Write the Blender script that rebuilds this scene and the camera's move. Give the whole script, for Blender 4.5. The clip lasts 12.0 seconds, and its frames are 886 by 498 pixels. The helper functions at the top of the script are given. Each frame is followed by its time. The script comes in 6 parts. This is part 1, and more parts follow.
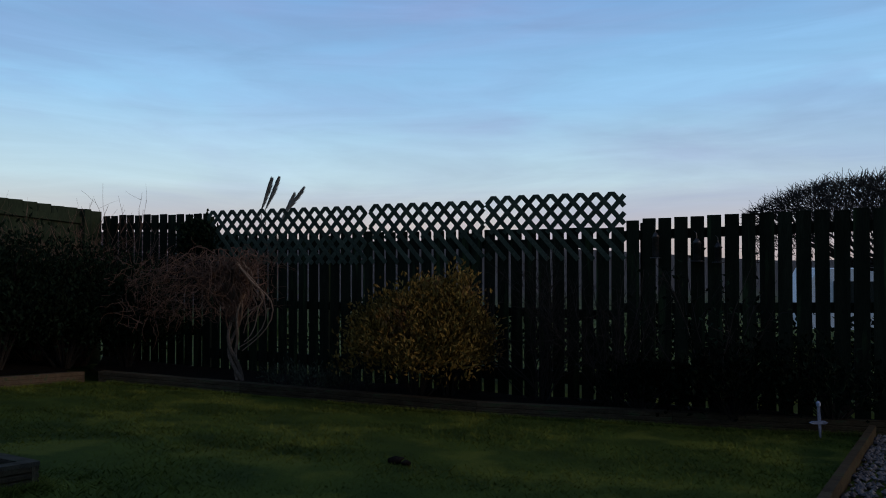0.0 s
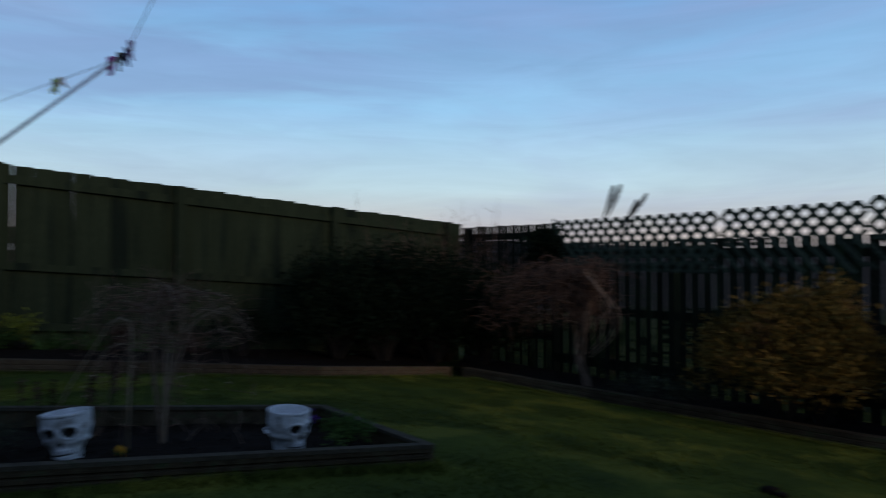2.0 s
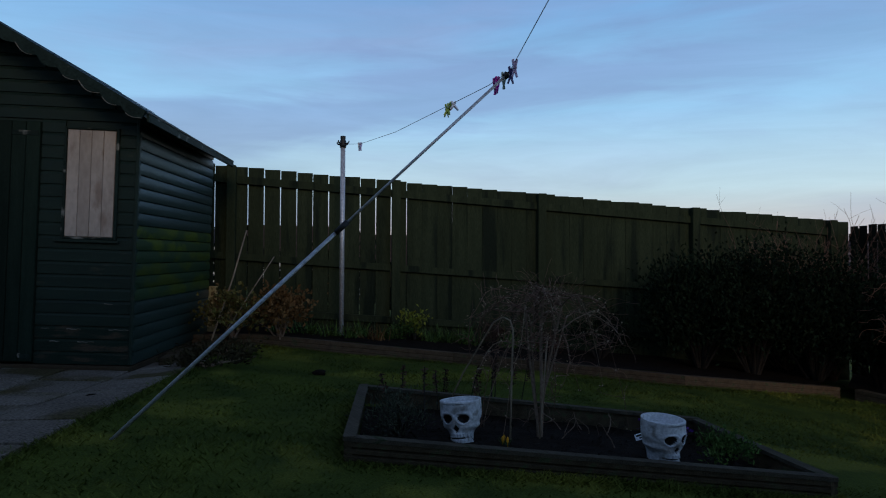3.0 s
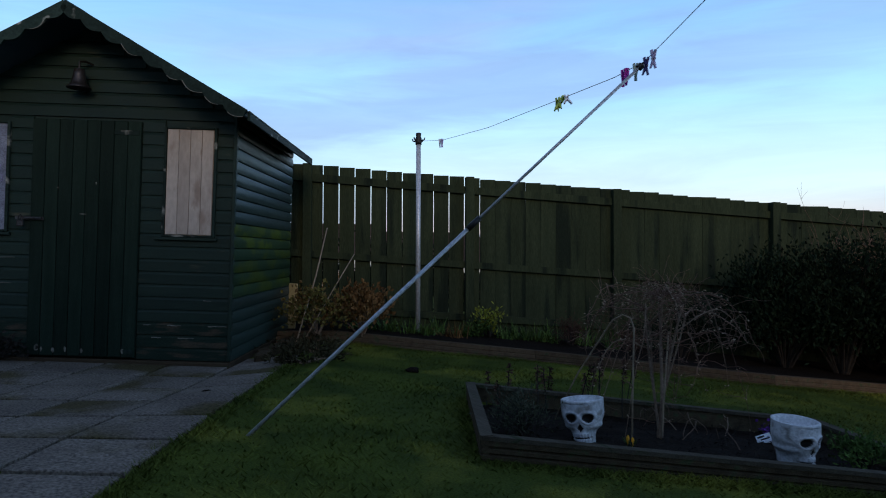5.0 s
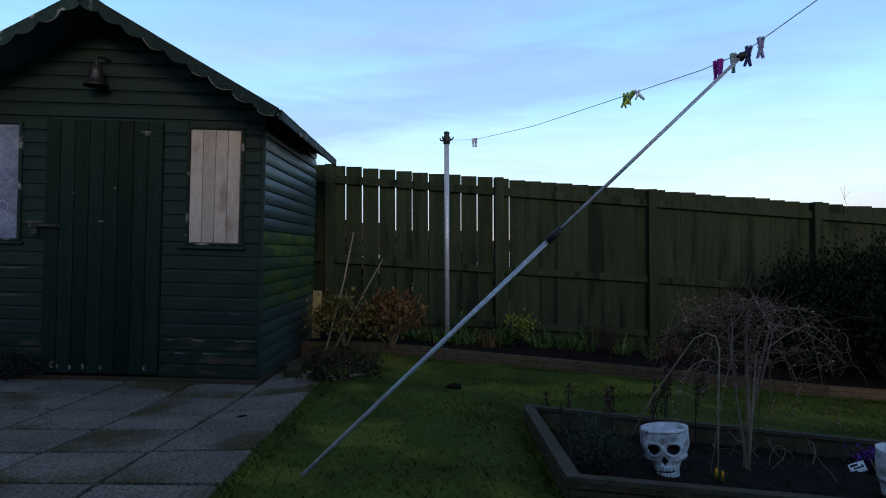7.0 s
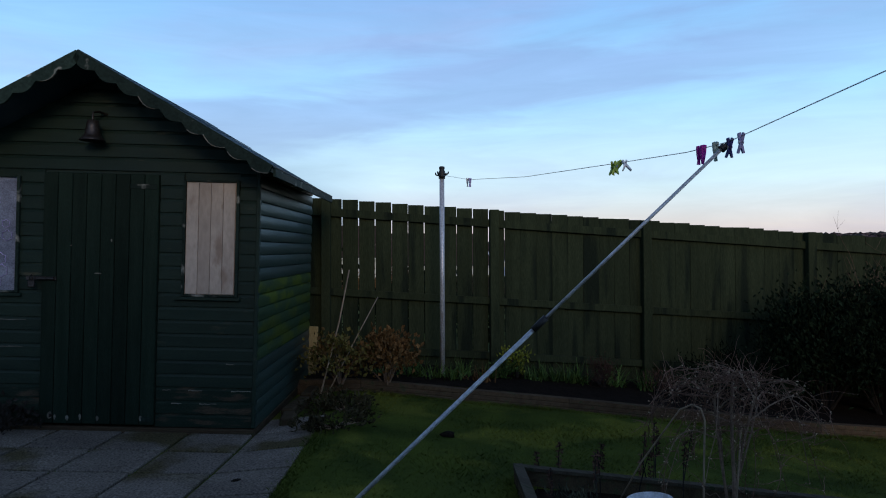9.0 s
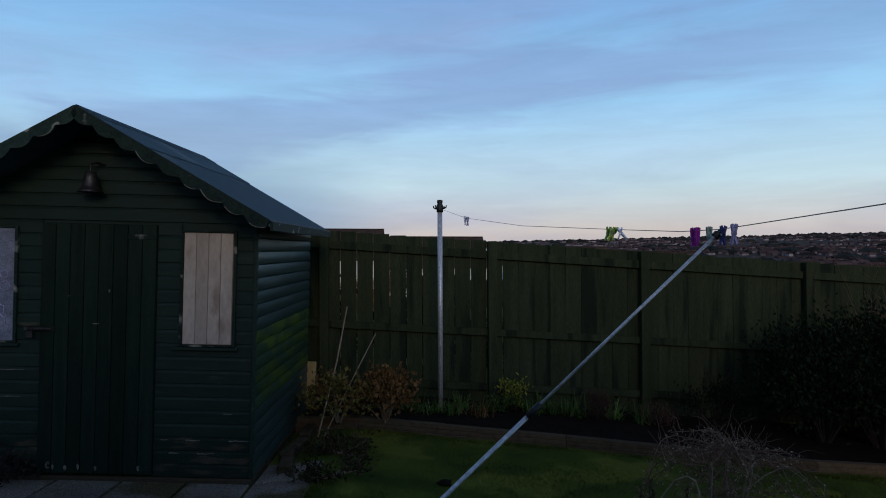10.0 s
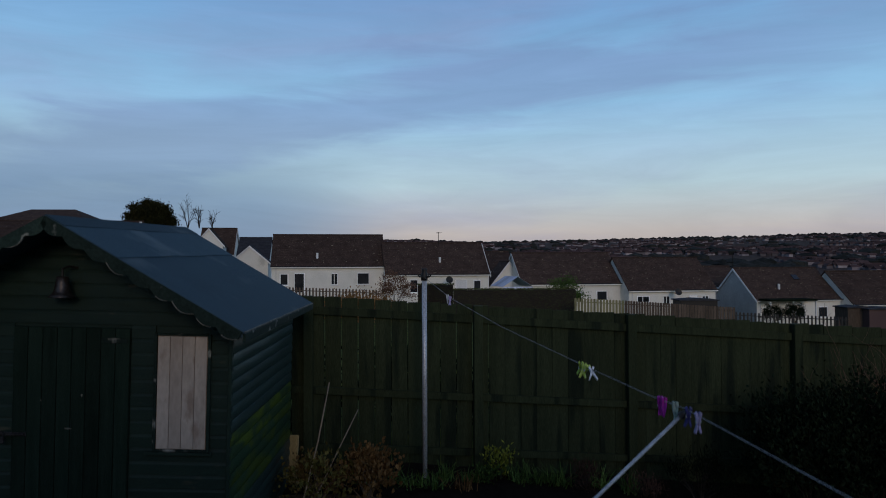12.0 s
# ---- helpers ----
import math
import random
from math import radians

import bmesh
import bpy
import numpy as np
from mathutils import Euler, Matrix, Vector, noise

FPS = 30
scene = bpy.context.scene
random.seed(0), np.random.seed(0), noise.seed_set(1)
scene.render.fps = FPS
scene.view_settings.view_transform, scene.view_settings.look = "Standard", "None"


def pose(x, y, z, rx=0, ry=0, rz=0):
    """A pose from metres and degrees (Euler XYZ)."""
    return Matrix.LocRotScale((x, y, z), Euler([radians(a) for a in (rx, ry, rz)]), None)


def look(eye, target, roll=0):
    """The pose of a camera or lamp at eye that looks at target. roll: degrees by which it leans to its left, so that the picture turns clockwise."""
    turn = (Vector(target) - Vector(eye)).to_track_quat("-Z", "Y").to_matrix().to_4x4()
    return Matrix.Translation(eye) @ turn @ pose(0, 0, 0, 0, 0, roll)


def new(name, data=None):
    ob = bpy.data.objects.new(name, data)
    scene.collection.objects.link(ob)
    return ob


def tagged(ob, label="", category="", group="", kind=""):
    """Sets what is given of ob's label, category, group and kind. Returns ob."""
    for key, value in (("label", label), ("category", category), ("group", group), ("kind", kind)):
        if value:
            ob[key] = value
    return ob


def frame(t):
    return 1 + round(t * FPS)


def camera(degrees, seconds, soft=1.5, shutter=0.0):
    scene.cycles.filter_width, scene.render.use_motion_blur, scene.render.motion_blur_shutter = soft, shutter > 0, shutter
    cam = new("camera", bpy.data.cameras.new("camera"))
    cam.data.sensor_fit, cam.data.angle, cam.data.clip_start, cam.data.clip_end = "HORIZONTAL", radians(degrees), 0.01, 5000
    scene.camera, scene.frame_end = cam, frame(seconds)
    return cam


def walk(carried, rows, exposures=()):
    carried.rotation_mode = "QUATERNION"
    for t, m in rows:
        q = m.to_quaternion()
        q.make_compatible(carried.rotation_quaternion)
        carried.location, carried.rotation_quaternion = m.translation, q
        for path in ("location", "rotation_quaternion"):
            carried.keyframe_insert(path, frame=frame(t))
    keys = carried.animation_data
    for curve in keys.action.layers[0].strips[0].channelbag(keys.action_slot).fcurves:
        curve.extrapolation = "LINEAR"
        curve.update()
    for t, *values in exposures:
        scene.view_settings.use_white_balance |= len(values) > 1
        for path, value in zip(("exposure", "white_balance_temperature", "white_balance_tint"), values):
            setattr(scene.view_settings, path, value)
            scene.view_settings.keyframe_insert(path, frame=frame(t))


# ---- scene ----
cam = camera(66.2, 12.0, soft=1.0, shutter=0.25)
METRES, EYE, TILT, LEAN, TURN = 2.824, 0.85, -1.5, -1.25, 0.0
ROWS = [
    (0.0, 0.0, 0.0, 0.0, 0.05, 2.28, 1.25),
    (0.5, -0.0117, 0.0014, 0.0032, 0.05, 2.26, 1.28),
    (1.0, -0.017, 0.0018, 0.0058, 0.06, 2.27, 1.31),
    (1.5, -0.0219, -0.0058, 0.006, 6.1, 2.46, 1.09),
    (2.0, -0.054, -0.0213, 0.0075, 27.35, 3.21, 0.31),
    (2.5, -0.0871, -0.0296, 0.0092, 51.66, 3.61, -0.76),
    (4.5, -0.1145, -0.1192, 0.0032, 58.95, 3.17, -0.9),
    (5.0, -0.1954, -0.1593, 0.0059, 58.98, 3.09, -0.83),
    (5.5, -0.2941, -0.1879, 0.0099, 59.0, 3.05, -0.76),
    (6.0, -0.3515, -0.2012, 0.0151, 59.07, 3.04, -0.63),
    (6.5, -0.3555, -0.1939, 0.0162, 59.11, 2.95, -0.59),
    (8.5, -0.3328, -0.1839, 0.142, 59.16, 2.92, -0.43),
    (9.0, -0.3234, -0.1849, 0.1605, 59.16, 2.92, -0.43),
    (9.5, -0.3168, -0.1867, 0.2704, 59.16, 2.92, -0.43),
    (10.0, -0.3108, -0.1847, 0.2848, 59.16, 2.92, -0.43),
    (10.5, -0.3063, -0.1725, 0.3307, 59.16, 2.92, -0.43),
    (11.0, -0.3046, -0.1493, 0.4042, 59.16, 2.92, -0.43),
    (11.5, -0.2918, -0.1365, 0.4099, 59.16, 2.92, -0.43),
    (12.0, -0.2891, -0.1332, 0.5399, 59.16, 2.92, -0.43),
]
walk(cam, [(t, pose(0, 0, EYE, TILT, LEAN, TURN) @ pose(METRES * x, METRES * y, METRES * z, 90 + pitch, roll, yaw)) for t, x, y, z, yaw, pitch, roll in ROWS],
     exposures=[(0.0, -0.1), (1.5, -0.1), (2.5, -0.15), (4.3, 0.3), (5.0, 0.46), (6.7, 0.55), (8.5, 0.45), (9.5, 0.1), (10.5, -0.18), (12.0, -0.32)])

# ---------- sky, light, exposure ----------
world = bpy.data.worlds.new("dusk_sky")
scene.world = world
world.use_nodes = True
wn, wl = world.node_tree.nodes, world.node_tree.links
wn.clear()


def wnode(kind, **inputs):
    n = wn.new(kind)
    for k, v in inputs.items():
        n.inputs[k].default_value = v
    return n


sky = wn.new("ShaderNodeTexSky")
sky.sky_type = "NISHITA"
sky.sun_disc = False
sky.sun_elevation = radians(1.0)
sky.sun_rotation = radians(110)
wc = wn.new("ShaderNodeTexCoord")
sep = wn.new("ShaderNodeSeparateXYZ")
wl.new(wc.outputs["Generated"], sep.inputs[0])
# dusk colours from the horizon upwards
ramp = wn.new("ShaderNodeValToRGB")
ramp.color_ramp.elements[0].position = 0.0
ramp.color_ramp.elements[0].color = (0.50, 0.42, 0.39, 1)
ramp.color_ramp.elements[1].position = 1.0
ramp.color_ramp.elements[1].color = (0.075, 0.12, 0.22, 1)
for at, col in ((0.045, (0.62, 0.58, 0.57, 1)), (0.11, (0.55, 0.74, 0.84, 1)), (0.22, (0.34, 0.63, 0.93, 1)), (0.38, (0.185, 0.405, 0.76, 1)), (0.60, (0.11, 0.185, 0.345, 1))):
    e = ramp.color_ramp.elements.new(at)
    e.color = col
wl.new(sep.outputs["Z"], ramp.inputs["Fac"])
# thin mauve cloud, drawn out along the horizon
flat = wn.new("ShaderNodeMapping")
flat.inputs["Scale"].default_value = (1.0, 1.0, 5.0)
flat.inputs["Rotation"].default_value = (radians(9), radians(8), radians(40))
wl.new(wc.outputs["Generated"], flat.inputs["Vector"])
cloud = wnode("ShaderNodeTexNoise", Scale=1.7, Detail=7.0, Roughness=0.52, Distortion=0.5)
wl.new(flat.outputs[0], cloud.inputs["Vector"])
cramp = wn.new("ShaderNodeMapRange")
for k, v in (("From Min", 0.47), ("From Max", 0.70), ("To Min", 0.0), ("To Max", 0.45)):
    cramp.inputs[k].default_value = v
wl.new(cloud.outputs["Fac"], cramp.inputs["Value"])
tint = wn.new("ShaderNodeMix")
tint.data_type = "RGBA"
tint.inputs[7].default_value = (0.31, 0.355, 0.61, 1)
wl.new(cramp.outputs[0], tint.inputs[0])
wl.new(ramp.outputs[0], tint.inputs[6])
# the sky darkens away from the afterglow, towards the night side
glow = wn.new("ShaderNodeVectorMath")
glow.operation = "DOT_PRODUCT"
glow.inputs[1].default_value = (0.45, 0.89, 0.0)
wl.new(wc.outputs["Generated"], glow.inputs[0])
night = wn.new("ShaderNodeMapRange")
night.interpolation_type = "SMOOTHSTEP"
for k, v in (("From Min", -0.98), ("From Max", -0.50), ("To Min", 0.30), ("To Max", 1.0)):
    night.inputs[k].default_value = v
wl.new(glow.outputs["Value"], night.inputs["Value"])
# one long mauve bank of cloud, slanting up across the sky
bank = wn.new("ShaderNodeVectorMath")
bank.operation = "DOT_PRODUCT"
bank.inputs[1].default_value = (-0.1262, 0.2584, -0.9578)
wl.new(wc.outputs["Generated"], bank.inputs[0])
ragged = wnode("ShaderNodeTexNoise", Scale=3.2, Detail=8.0, Roughness=0.55, Distortion=0.6)
wl.new(flat.outputs[0], ragged.inputs["Vector"])
shift = wn.new("ShaderNodeMath")
shift.operation = "MULTIPLY_ADD"
shift.inputs[1].default_value = 0.20
wl.new(ragged.outputs["Fac"], shift.inputs[0])
wl.new(bank.outputs["Value"], shift.inputs[2])
off = wn.new("ShaderNodeMath")
off.operation = "SUBTRACT"
off.inputs[1].default_value = 0.10
wl.new(shift.outputs[0], off.inputs[0])
size = wn.new("ShaderNodeMath")
size.operation = "ABSOLUTE"
wl.new(off.outputs[0], size.inputs[0])
fade = wn.new("ShaderNodeMapRange")
fade.interpolation_type = "SMOOTHSTEP"
for k, v in (("From Min", 0.012), ("From Max", 0.075), ("To Min", 0.55), ("To Max", 0.0)):
    fade.inputs[k].default_value = v
wl.new(size.outputs[0], fade.inputs["Value"])
thin = wn.new("ShaderNodeMapRange")
thin.interpolation_type = "SMOOTHSTEP"
for k, v in (("From Min", 0.72), ("From Max", 0.97), ("To Min", 1.0), ("To Max", 0.18)):
    thin.inputs[k].default_value = v
wl.new(sep.outputs["Y"], thin.inputs["Value"])
cover = wn.new("ShaderNodeMath")
cover.operation = "MULTIPLY"
wl.new(fade.outputs[0], cover.inputs[0])
wl.new(thin.outputs[0], cover.inputs[1])
bankmix = wn.new("ShaderNodeMix")
bankmix.data_type = "RGBA"
bankmix.inputs[7].default_value = (0.225, 0.325, 0.60, 1)
wl.new(cover.outputs[0], bankmix.inputs[0])
wl.new(tint.outputs[2], bankmix.inputs[6])
# blue-grey cloud low over the houses, away from the glow
side = wn.new("ShaderNodeVectorMath")
side.operation = "DOT_PRODUCT"
side.inputs[1].default_value = (-0.995, 0.105, 0.0)
wl.new(wc.outputs["Generated"], side.inputs[0])
sided = wn.new("ShaderNodeMapRange")
sided.interpolation_type = "SMOOTHSTEP"
for k, v in (("From Min", 0.92), ("From Max", 0.99), ("To Min", 0.0), ("To Max", 0.85)):
    sided.inputs[k].default_value = v
wl.new(side.outputs["Value"], sided.inputs["Value"])
lowly = wn.new("ShaderNodeMapRange")
lowly.interpolation_type = "SMOOTHSTEP"
for k, v in (("From Min", 0.07), ("From Max", 0.21), ("To Min", 1.0), ("To Max", 0.0)):
    lowly.inputs[k].default_value = v
wl.new(sep.outputs["Z"], lowly.inputs["Value"])
lowmix = wn.new("ShaderNodeMath")
lowmix.operation = "MULTIPLY"
wl.new(sided.outputs[0], lowmix.inputs[0])
wl.new(lowly.outputs[0], lowmix.inputs[1])
greyed = wn.new("ShaderNodeMix")
greyed.data_type = "RGBA"
greyed.inputs[7].default_value = (0.20, 0.35, 0.55, 1)
wl.new(lowmix.outputs[0], greyed.inputs[0])
wl.new(bankmix.outputs[2], greyed.inputs[6])
# fine drawn-out wisps, darker and lighter than the sky behind them
fine_map = wn.new("ShaderNodeMapping")
fine_map.inputs["Scale"].default_value = (1.0, 1.0, 8.0)
fine_map.inputs["Rotation"].default_value = (radians(5), radians(5), radians(40))
wl.new(wc.outputs["Generated"], fine_map.inputs["Vector"])
wisp = wnode("ShaderNodeTexNoise", Scale=3.0, Detail=9.0, Roughness=0.62, Distortion=0.9)
wl.new(fine_map.outputs[0], wisp.inputs["Vector"])
wisp_range = wn.new("ShaderNodeMapRange")
for k, v in (("From Min", 0.30), ("From Max", 0.70), ("To Min", 0.93), ("To Max", 1.07)):
    wisp_range.inputs[k].default_value = v
wl.new(wisp.outputs["Fac"], wisp_range.inputs["Value"])
wispy = wn.new("ShaderNodeVectorMath")
wispy.operation = "SCALE"
wl.new(greyed.outputs[2], wispy.inputs[0])
wl.new(wisp_range.outputs[0], wispy.inputs["Scale"])
bg = wn.new("ShaderNodeBackground")
wl.new(wispy.outputs[0], bg.inputs["Color"])
wl.new(night.outputs[0], bg.inputs["Strength"])
bg_sky = wnode("ShaderNodeBackground", Strength=0.012)
wl.new(sky.outputs[0], bg_sky.inputs["Color"])
both = wn.new("ShaderNodeAddShader")
wl.new(bg.outputs[0], both.inputs[0])
wl.new(bg_sky.outputs[0], both.inputs[1])
wout = wn.new("ShaderNodeOutputWorld")
wl.new(both.outputs[0], wout.inputs[0])

# afterglow of the set sun
sun = new("sun", bpy.data.lights.new("sun", "SUN"))
sun.data.energy, sun.data.angle, sun.data.color = 0.70, radians(16), (1.0, 0.78, 0.58)
sun.matrix_world = look((0, 0, 0), (-0.90, 0.34, -0.27))

# ---------- materials ----------
def material(name, col, col2, scale=6.0, rough=0.8, bump=0.3, metal=0.0, stretch=(1, 1, 1), fine=60.0, stain=None, stain_scale=1.5, stain_cut=0.58, spread=0.25, spec=0.06, grit=0.28, roam=37.0):
    """Two colours mixed by coarse noise, a fine grain with relief, an optional stain, and a spread from piece to piece."""
    m = bpy.data.materials.new(name)
    m.use_nodes = True
    n, l = m.node_tree.nodes, m.node_tree.links
    b = n["Principled BSDF"]
    b.inputs["Metallic"].default_value = metal
    b.inputs["Specular IOR Level"].default_value = spec
    tc = n.new("ShaderNodeTexCoord")
    mp = n.new("ShaderNodeMapping")
    mp.inputs["Scale"].default_value = stretch
    info = n.new("ShaderNodeObjectInfo")
    shift = n.new("ShaderNodeVectorMath")
    shift.operation = "MULTIPLY_ADD"
    shift.inputs[1].default_value = (1, 1, 1)
    l.new(tc.outputs["Object"], mp.inputs["Vector"])
    l.new(mp.outputs[0], shift.inputs[0])
    tall = n.new("ShaderNodeMath")
    tall.operation = "MULTIPLY"
    tall.inputs[1].default_value = roam
    l.new(info.outputs["Random"], tall.inputs[0])
    l.new(tall.outputs[0], shift.inputs[2])
    coarse = n.new("ShaderNodeTexNoise")
    coarse.inputs["Scale"].default_value = scale
    coarse.inputs["Detail"].default_value = 5
    l.new(shift.outputs[0], coarse.inputs["Vector"])
    grain = n.new("ShaderNodeTexNoise")
    grain.inputs["Scale"].default_value = fine
    grain.inputs["Detail"].default_value = 3
    l.new(shift.outputs[0], grain.inputs["Vector"])
    mix = n.new("ShaderNodeMix")
    mix.data_type = "RGBA"
    mix.inputs[6].default_value = (*col, 1)
    mix.inputs[7].default_value = (*col2, 1)
    rng = n.new("ShaderNodeMapRange")
    rng.inputs["From Min"].default_value = 0.32
    rng.inputs["From Max"].default_value = 0.68
    l.new(coarse.outputs["Fac"], rng.inputs["Value"])
    l.new(rng.outputs[0], mix.inputs[0])
    last = mix.outputs[2]
    if stain:
        big = n.new("ShaderNodeTexNoise")
        big.inputs["Scale"].default_value = stain_scale
        big.inputs["Detail"].default_value = 6
        l.new(shift.outputs[0], big.inputs["Vector"])
        cut = n.new("ShaderNodeMapRange")
        cut.inputs["From Min"].default_value = stain_cut
        cut.inputs["From Max"].default_value = stain_cut + 0.1
        l.new(big.outputs["Fac"], cut.inputs["Value"])
        st = n.new("ShaderNodeMix")
        st.data_type = "RGBA"
        st.inputs[7].default_value = (*stain, 1)
        l.new(cut.outputs[0], st.inputs[0])
        l.new(last, st.inputs[6])
        last = st.outputs[2]
    hsv = n.new("ShaderNodeHueSaturation")
    vr = n.new("ShaderNodeMapRange")
    vr.inputs["To Min"].default_value = 1 - spread
    vr.inputs["To Max"].default_value = 1 + spread
    l.new(info.outputs["Random"], vr.inputs["Value"])
    geo = n.new("ShaderNodeNewGeometry")
    isl = n.new("ShaderNodeMapRange")
    isl.inputs["To Min"].default_value = 1 - spread
    isl.inputs["To Max"].default_value = 1 + spread
    l.new(geo.outputs["Random Per Island"], isl.inputs["Value"])
    grn = n.new("ShaderNodeMapRange")
    grn.inputs["From Min"].default_value = 0.3
    grn.inputs["From Max"].default_value = 0.7
    grn.inputs["To Min"].default_value = 1 - grit
    grn.inputs["To Max"].default_value = 1 + grit
    l.new(grain.outputs["Fac"], grn.inputs["Value"])
    m1 = n.new("ShaderNodeMath")
    m1.operation = "MULTIPLY"
    l.new(vr.outputs[0], m1.inputs[0])
    l.new(isl.outputs[0], m1.inputs[1])
    m2 = n.new("ShaderNodeMath")
    m2.operation = "MULTIPLY"
    l.new(m1.outputs[0], m2.inputs[0])
    l.new(grn.outputs[0], m2.inputs[1])
    l.new(m2.outputs[0], hsv.inputs["Value"])
    l.new(last, hsv.inputs["Color"])
    l.new(hsv.outputs[0], b.inputs["Base Color"])
    rr = n.new("ShaderNodeMapRange")
    rr.inputs["To Min"].default_value = max(0.02, rough - 0.12)
    rr.inputs["To Max"].default_value = min(1.0, rough + 0.12)
    l.new(coarse.outputs["Fac"], rr.inputs["Value"])
    l.new(rr.outputs[0], b.inputs["Roughness"])
    if bump:
        bp = n.new("ShaderNodeBump")
        bp.inputs["Strength"].default_value = bump
        bp.inputs["Distance"].default_value = 0.01
        l.new(grain.outputs["Fac"], bp.inputs["Height"])
        l.new(bp.outputs[0], b.inputs["Normal"])
    return m


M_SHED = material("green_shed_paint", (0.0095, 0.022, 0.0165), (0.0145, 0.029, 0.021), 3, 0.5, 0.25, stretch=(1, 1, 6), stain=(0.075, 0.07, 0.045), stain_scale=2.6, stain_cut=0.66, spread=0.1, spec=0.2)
M_SHED_WORN = material("worn_bottom_paint", (0.012, 0.024, 0.018), (0.022, 0.032, 0.024), 4, 0.6, 0.4, stretch=(1, 1, 5), stain=(0.060, 0.048, 0.034), stain_scale=4, stain_cut=0.53, spread=0.15)
M_PALE_PAINT = material("bare_worn_edge", (0.10, 0.095, 0.08), (0.22, 0.21, 0.18), 20, 0.8, 0.3)
# Lawn side: sky sheen put into a paler, bluer copy of the green.
M_SHED_SIDE_LIT = material("weathered_sky_lit_paint", (0.014, 0.031, 0.027), (0.024, 0.046, 0.040), 3, 0.40, 0.25, stretch=(1, 1, 4), stain=(0.05, 0.065, 0.05), stain_scale=3, stain_cut=0.62, spread=0.1, spec=0.4)
M_SHED_MOSS = material("mossy_shed_paint", (0.020, 0.040, 0.022), (0.032, 0.056, 0.026), 3, 0.5, 0.25, stretch=(1, 1, 2), stain=(0.050, 0.068, 0.014), stain_scale=2.6, stain_cut=0.48, spread=0.12)
M_SHED_LICHEN = material("bright_mossy_paint", (0.024, 0.046, 0.022), (0.040, 0.064, 0.026), 3, 0.55, 0.3, stretch=(1, 1, 2), stain=(0.075, 0.100, 0.016), stain_scale=3.4, stain_cut=0.47, spread=0.12)
M_DOOR = material("green_door_paint", (0.0078, 0.016, 0.0115), (0.013, 0.024, 0.0175), 4, 0.5, 0.3, stretch=(6, 6, 0.6), stain=(0.10, 0.11, 0.09), stain_scale=4, stain_cut=0.74)
M_TRIM = material("worn_green_trim", (0.013, 0.023, 0.019), (0.021, 0.034, 0.028), 5, 0.6, 0.3, stain=(0.34, 0.33, 0.29), stain_scale=6, stain_cut=0.60)
M_FELT = material("roof_felt", (0.029, 0.058, 0.078), (0.045, 0.080, 0.104), 2, 0.65, 0.5, fine=180, stain=(0.085, 0.12, 0.14), stain_scale=1.6, stain_cut=0.6)
M_CURTAIN = material("faded_window_board", (0.385, 0.315, 0.265), (0.485, 0.405, 0.345), 2.0, 0.8, 0.2, stretch=(2.5, 2.5, 1.0), fine=16, grit=0.10, stain=(0.31, 0.235, 0.19), stain_scale=3.5, stain_cut=0.56, spread=0.05)
M_LACE = material("lace_curtain", (0.14, 0.15, 0.20), (0.24, 0.26, 0.33), 14, 0.9, 0.3, fine=90)
M_FENCE = material("green_fence_stain", (0.025, 0.033, 0.0175), (0.036, 0.046, 0.0245), 2.5, 0.8, 0.4, stretch=(5, 5, 0.5), fine=40, stain=(0.014, 0.020, 0.013), stain_scale=1.4, stain_cut=0.55, spread=0.09)
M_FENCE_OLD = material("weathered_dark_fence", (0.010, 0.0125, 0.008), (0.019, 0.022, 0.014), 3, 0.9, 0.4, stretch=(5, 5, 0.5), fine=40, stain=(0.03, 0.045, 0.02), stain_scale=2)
# Lighter green than the pales: sky light on the slats is in the colour.
M_TRELLIS = material("sky_lit_green_lattice", (0.040, 0.050, 0.036), (0.06, 0.07, 0.05), 3, 0.85, 0.3, fine=40)
M_SLEEPER = material("weathered_timber", (0.058, 0.041, 0.026), (0.096, 0.068, 0.044), 3, 0.9, 0.5, stretch=(0.6, 6, 6), fine=30, stain=(0.05, 0.055, 0.03), stain_scale=3)
M_BEDWOOD = material("grey_decking_timber", (0.042, 0.031, 0.019), (0.078, 0.058, 0.036), 3, 0.88, 0.5, stretch=(0.6, 6, 6), fine=30, stain=(0.05, 0.06, 0.03), stain_scale=3)
# Paler copy of M_BEDWOOD: light along the top edge is in the colour.
M_CAPPING_LIT = material("lit_grey_capping", (0.072, 0.060, 0.043), (0.122, 0.103, 0.077), 3, 0.88, 0.5, stretch=(0.6, 6, 6), fine=30, stain=(0.05, 0.06, 0.03), stain_scale=3)
M_SOIL = material("dark_soil", (0.008, 0.0055, 0.0042), (0.019, 0.0135, 0.0100), 14, 0.95, 1.0, fine=70)
M_SLAB = material("concrete_paving", (0.142, 0.115, 0.095), (0.202, 0.168, 0.138), 3, 0.85, 1.0, fine=75, grit=0.5, stain=(0.088, 0.070, 0.036), stain_scale=1.6, stain_cut=0.52, spread=0.12)
M_GALV = material("galvanised_steel", (0.42, 0.43, 0.46), (0.52, 0.53, 0.56), 6, 0.42, 0.1, 0.35, spread=0.05, spec=0.4)
M_BLACK = material("black_plastic", (0.012, 0.012, 0.013), (0.02, 0.02, 0.021), 8, 0.5, 0.1, spec=0.3)
M_IRON = material("dark_bronze", (0.05, 0.045, 0.045), (0.09, 0.08, 0.08), 9, 0.4, 0.2, 0.7)
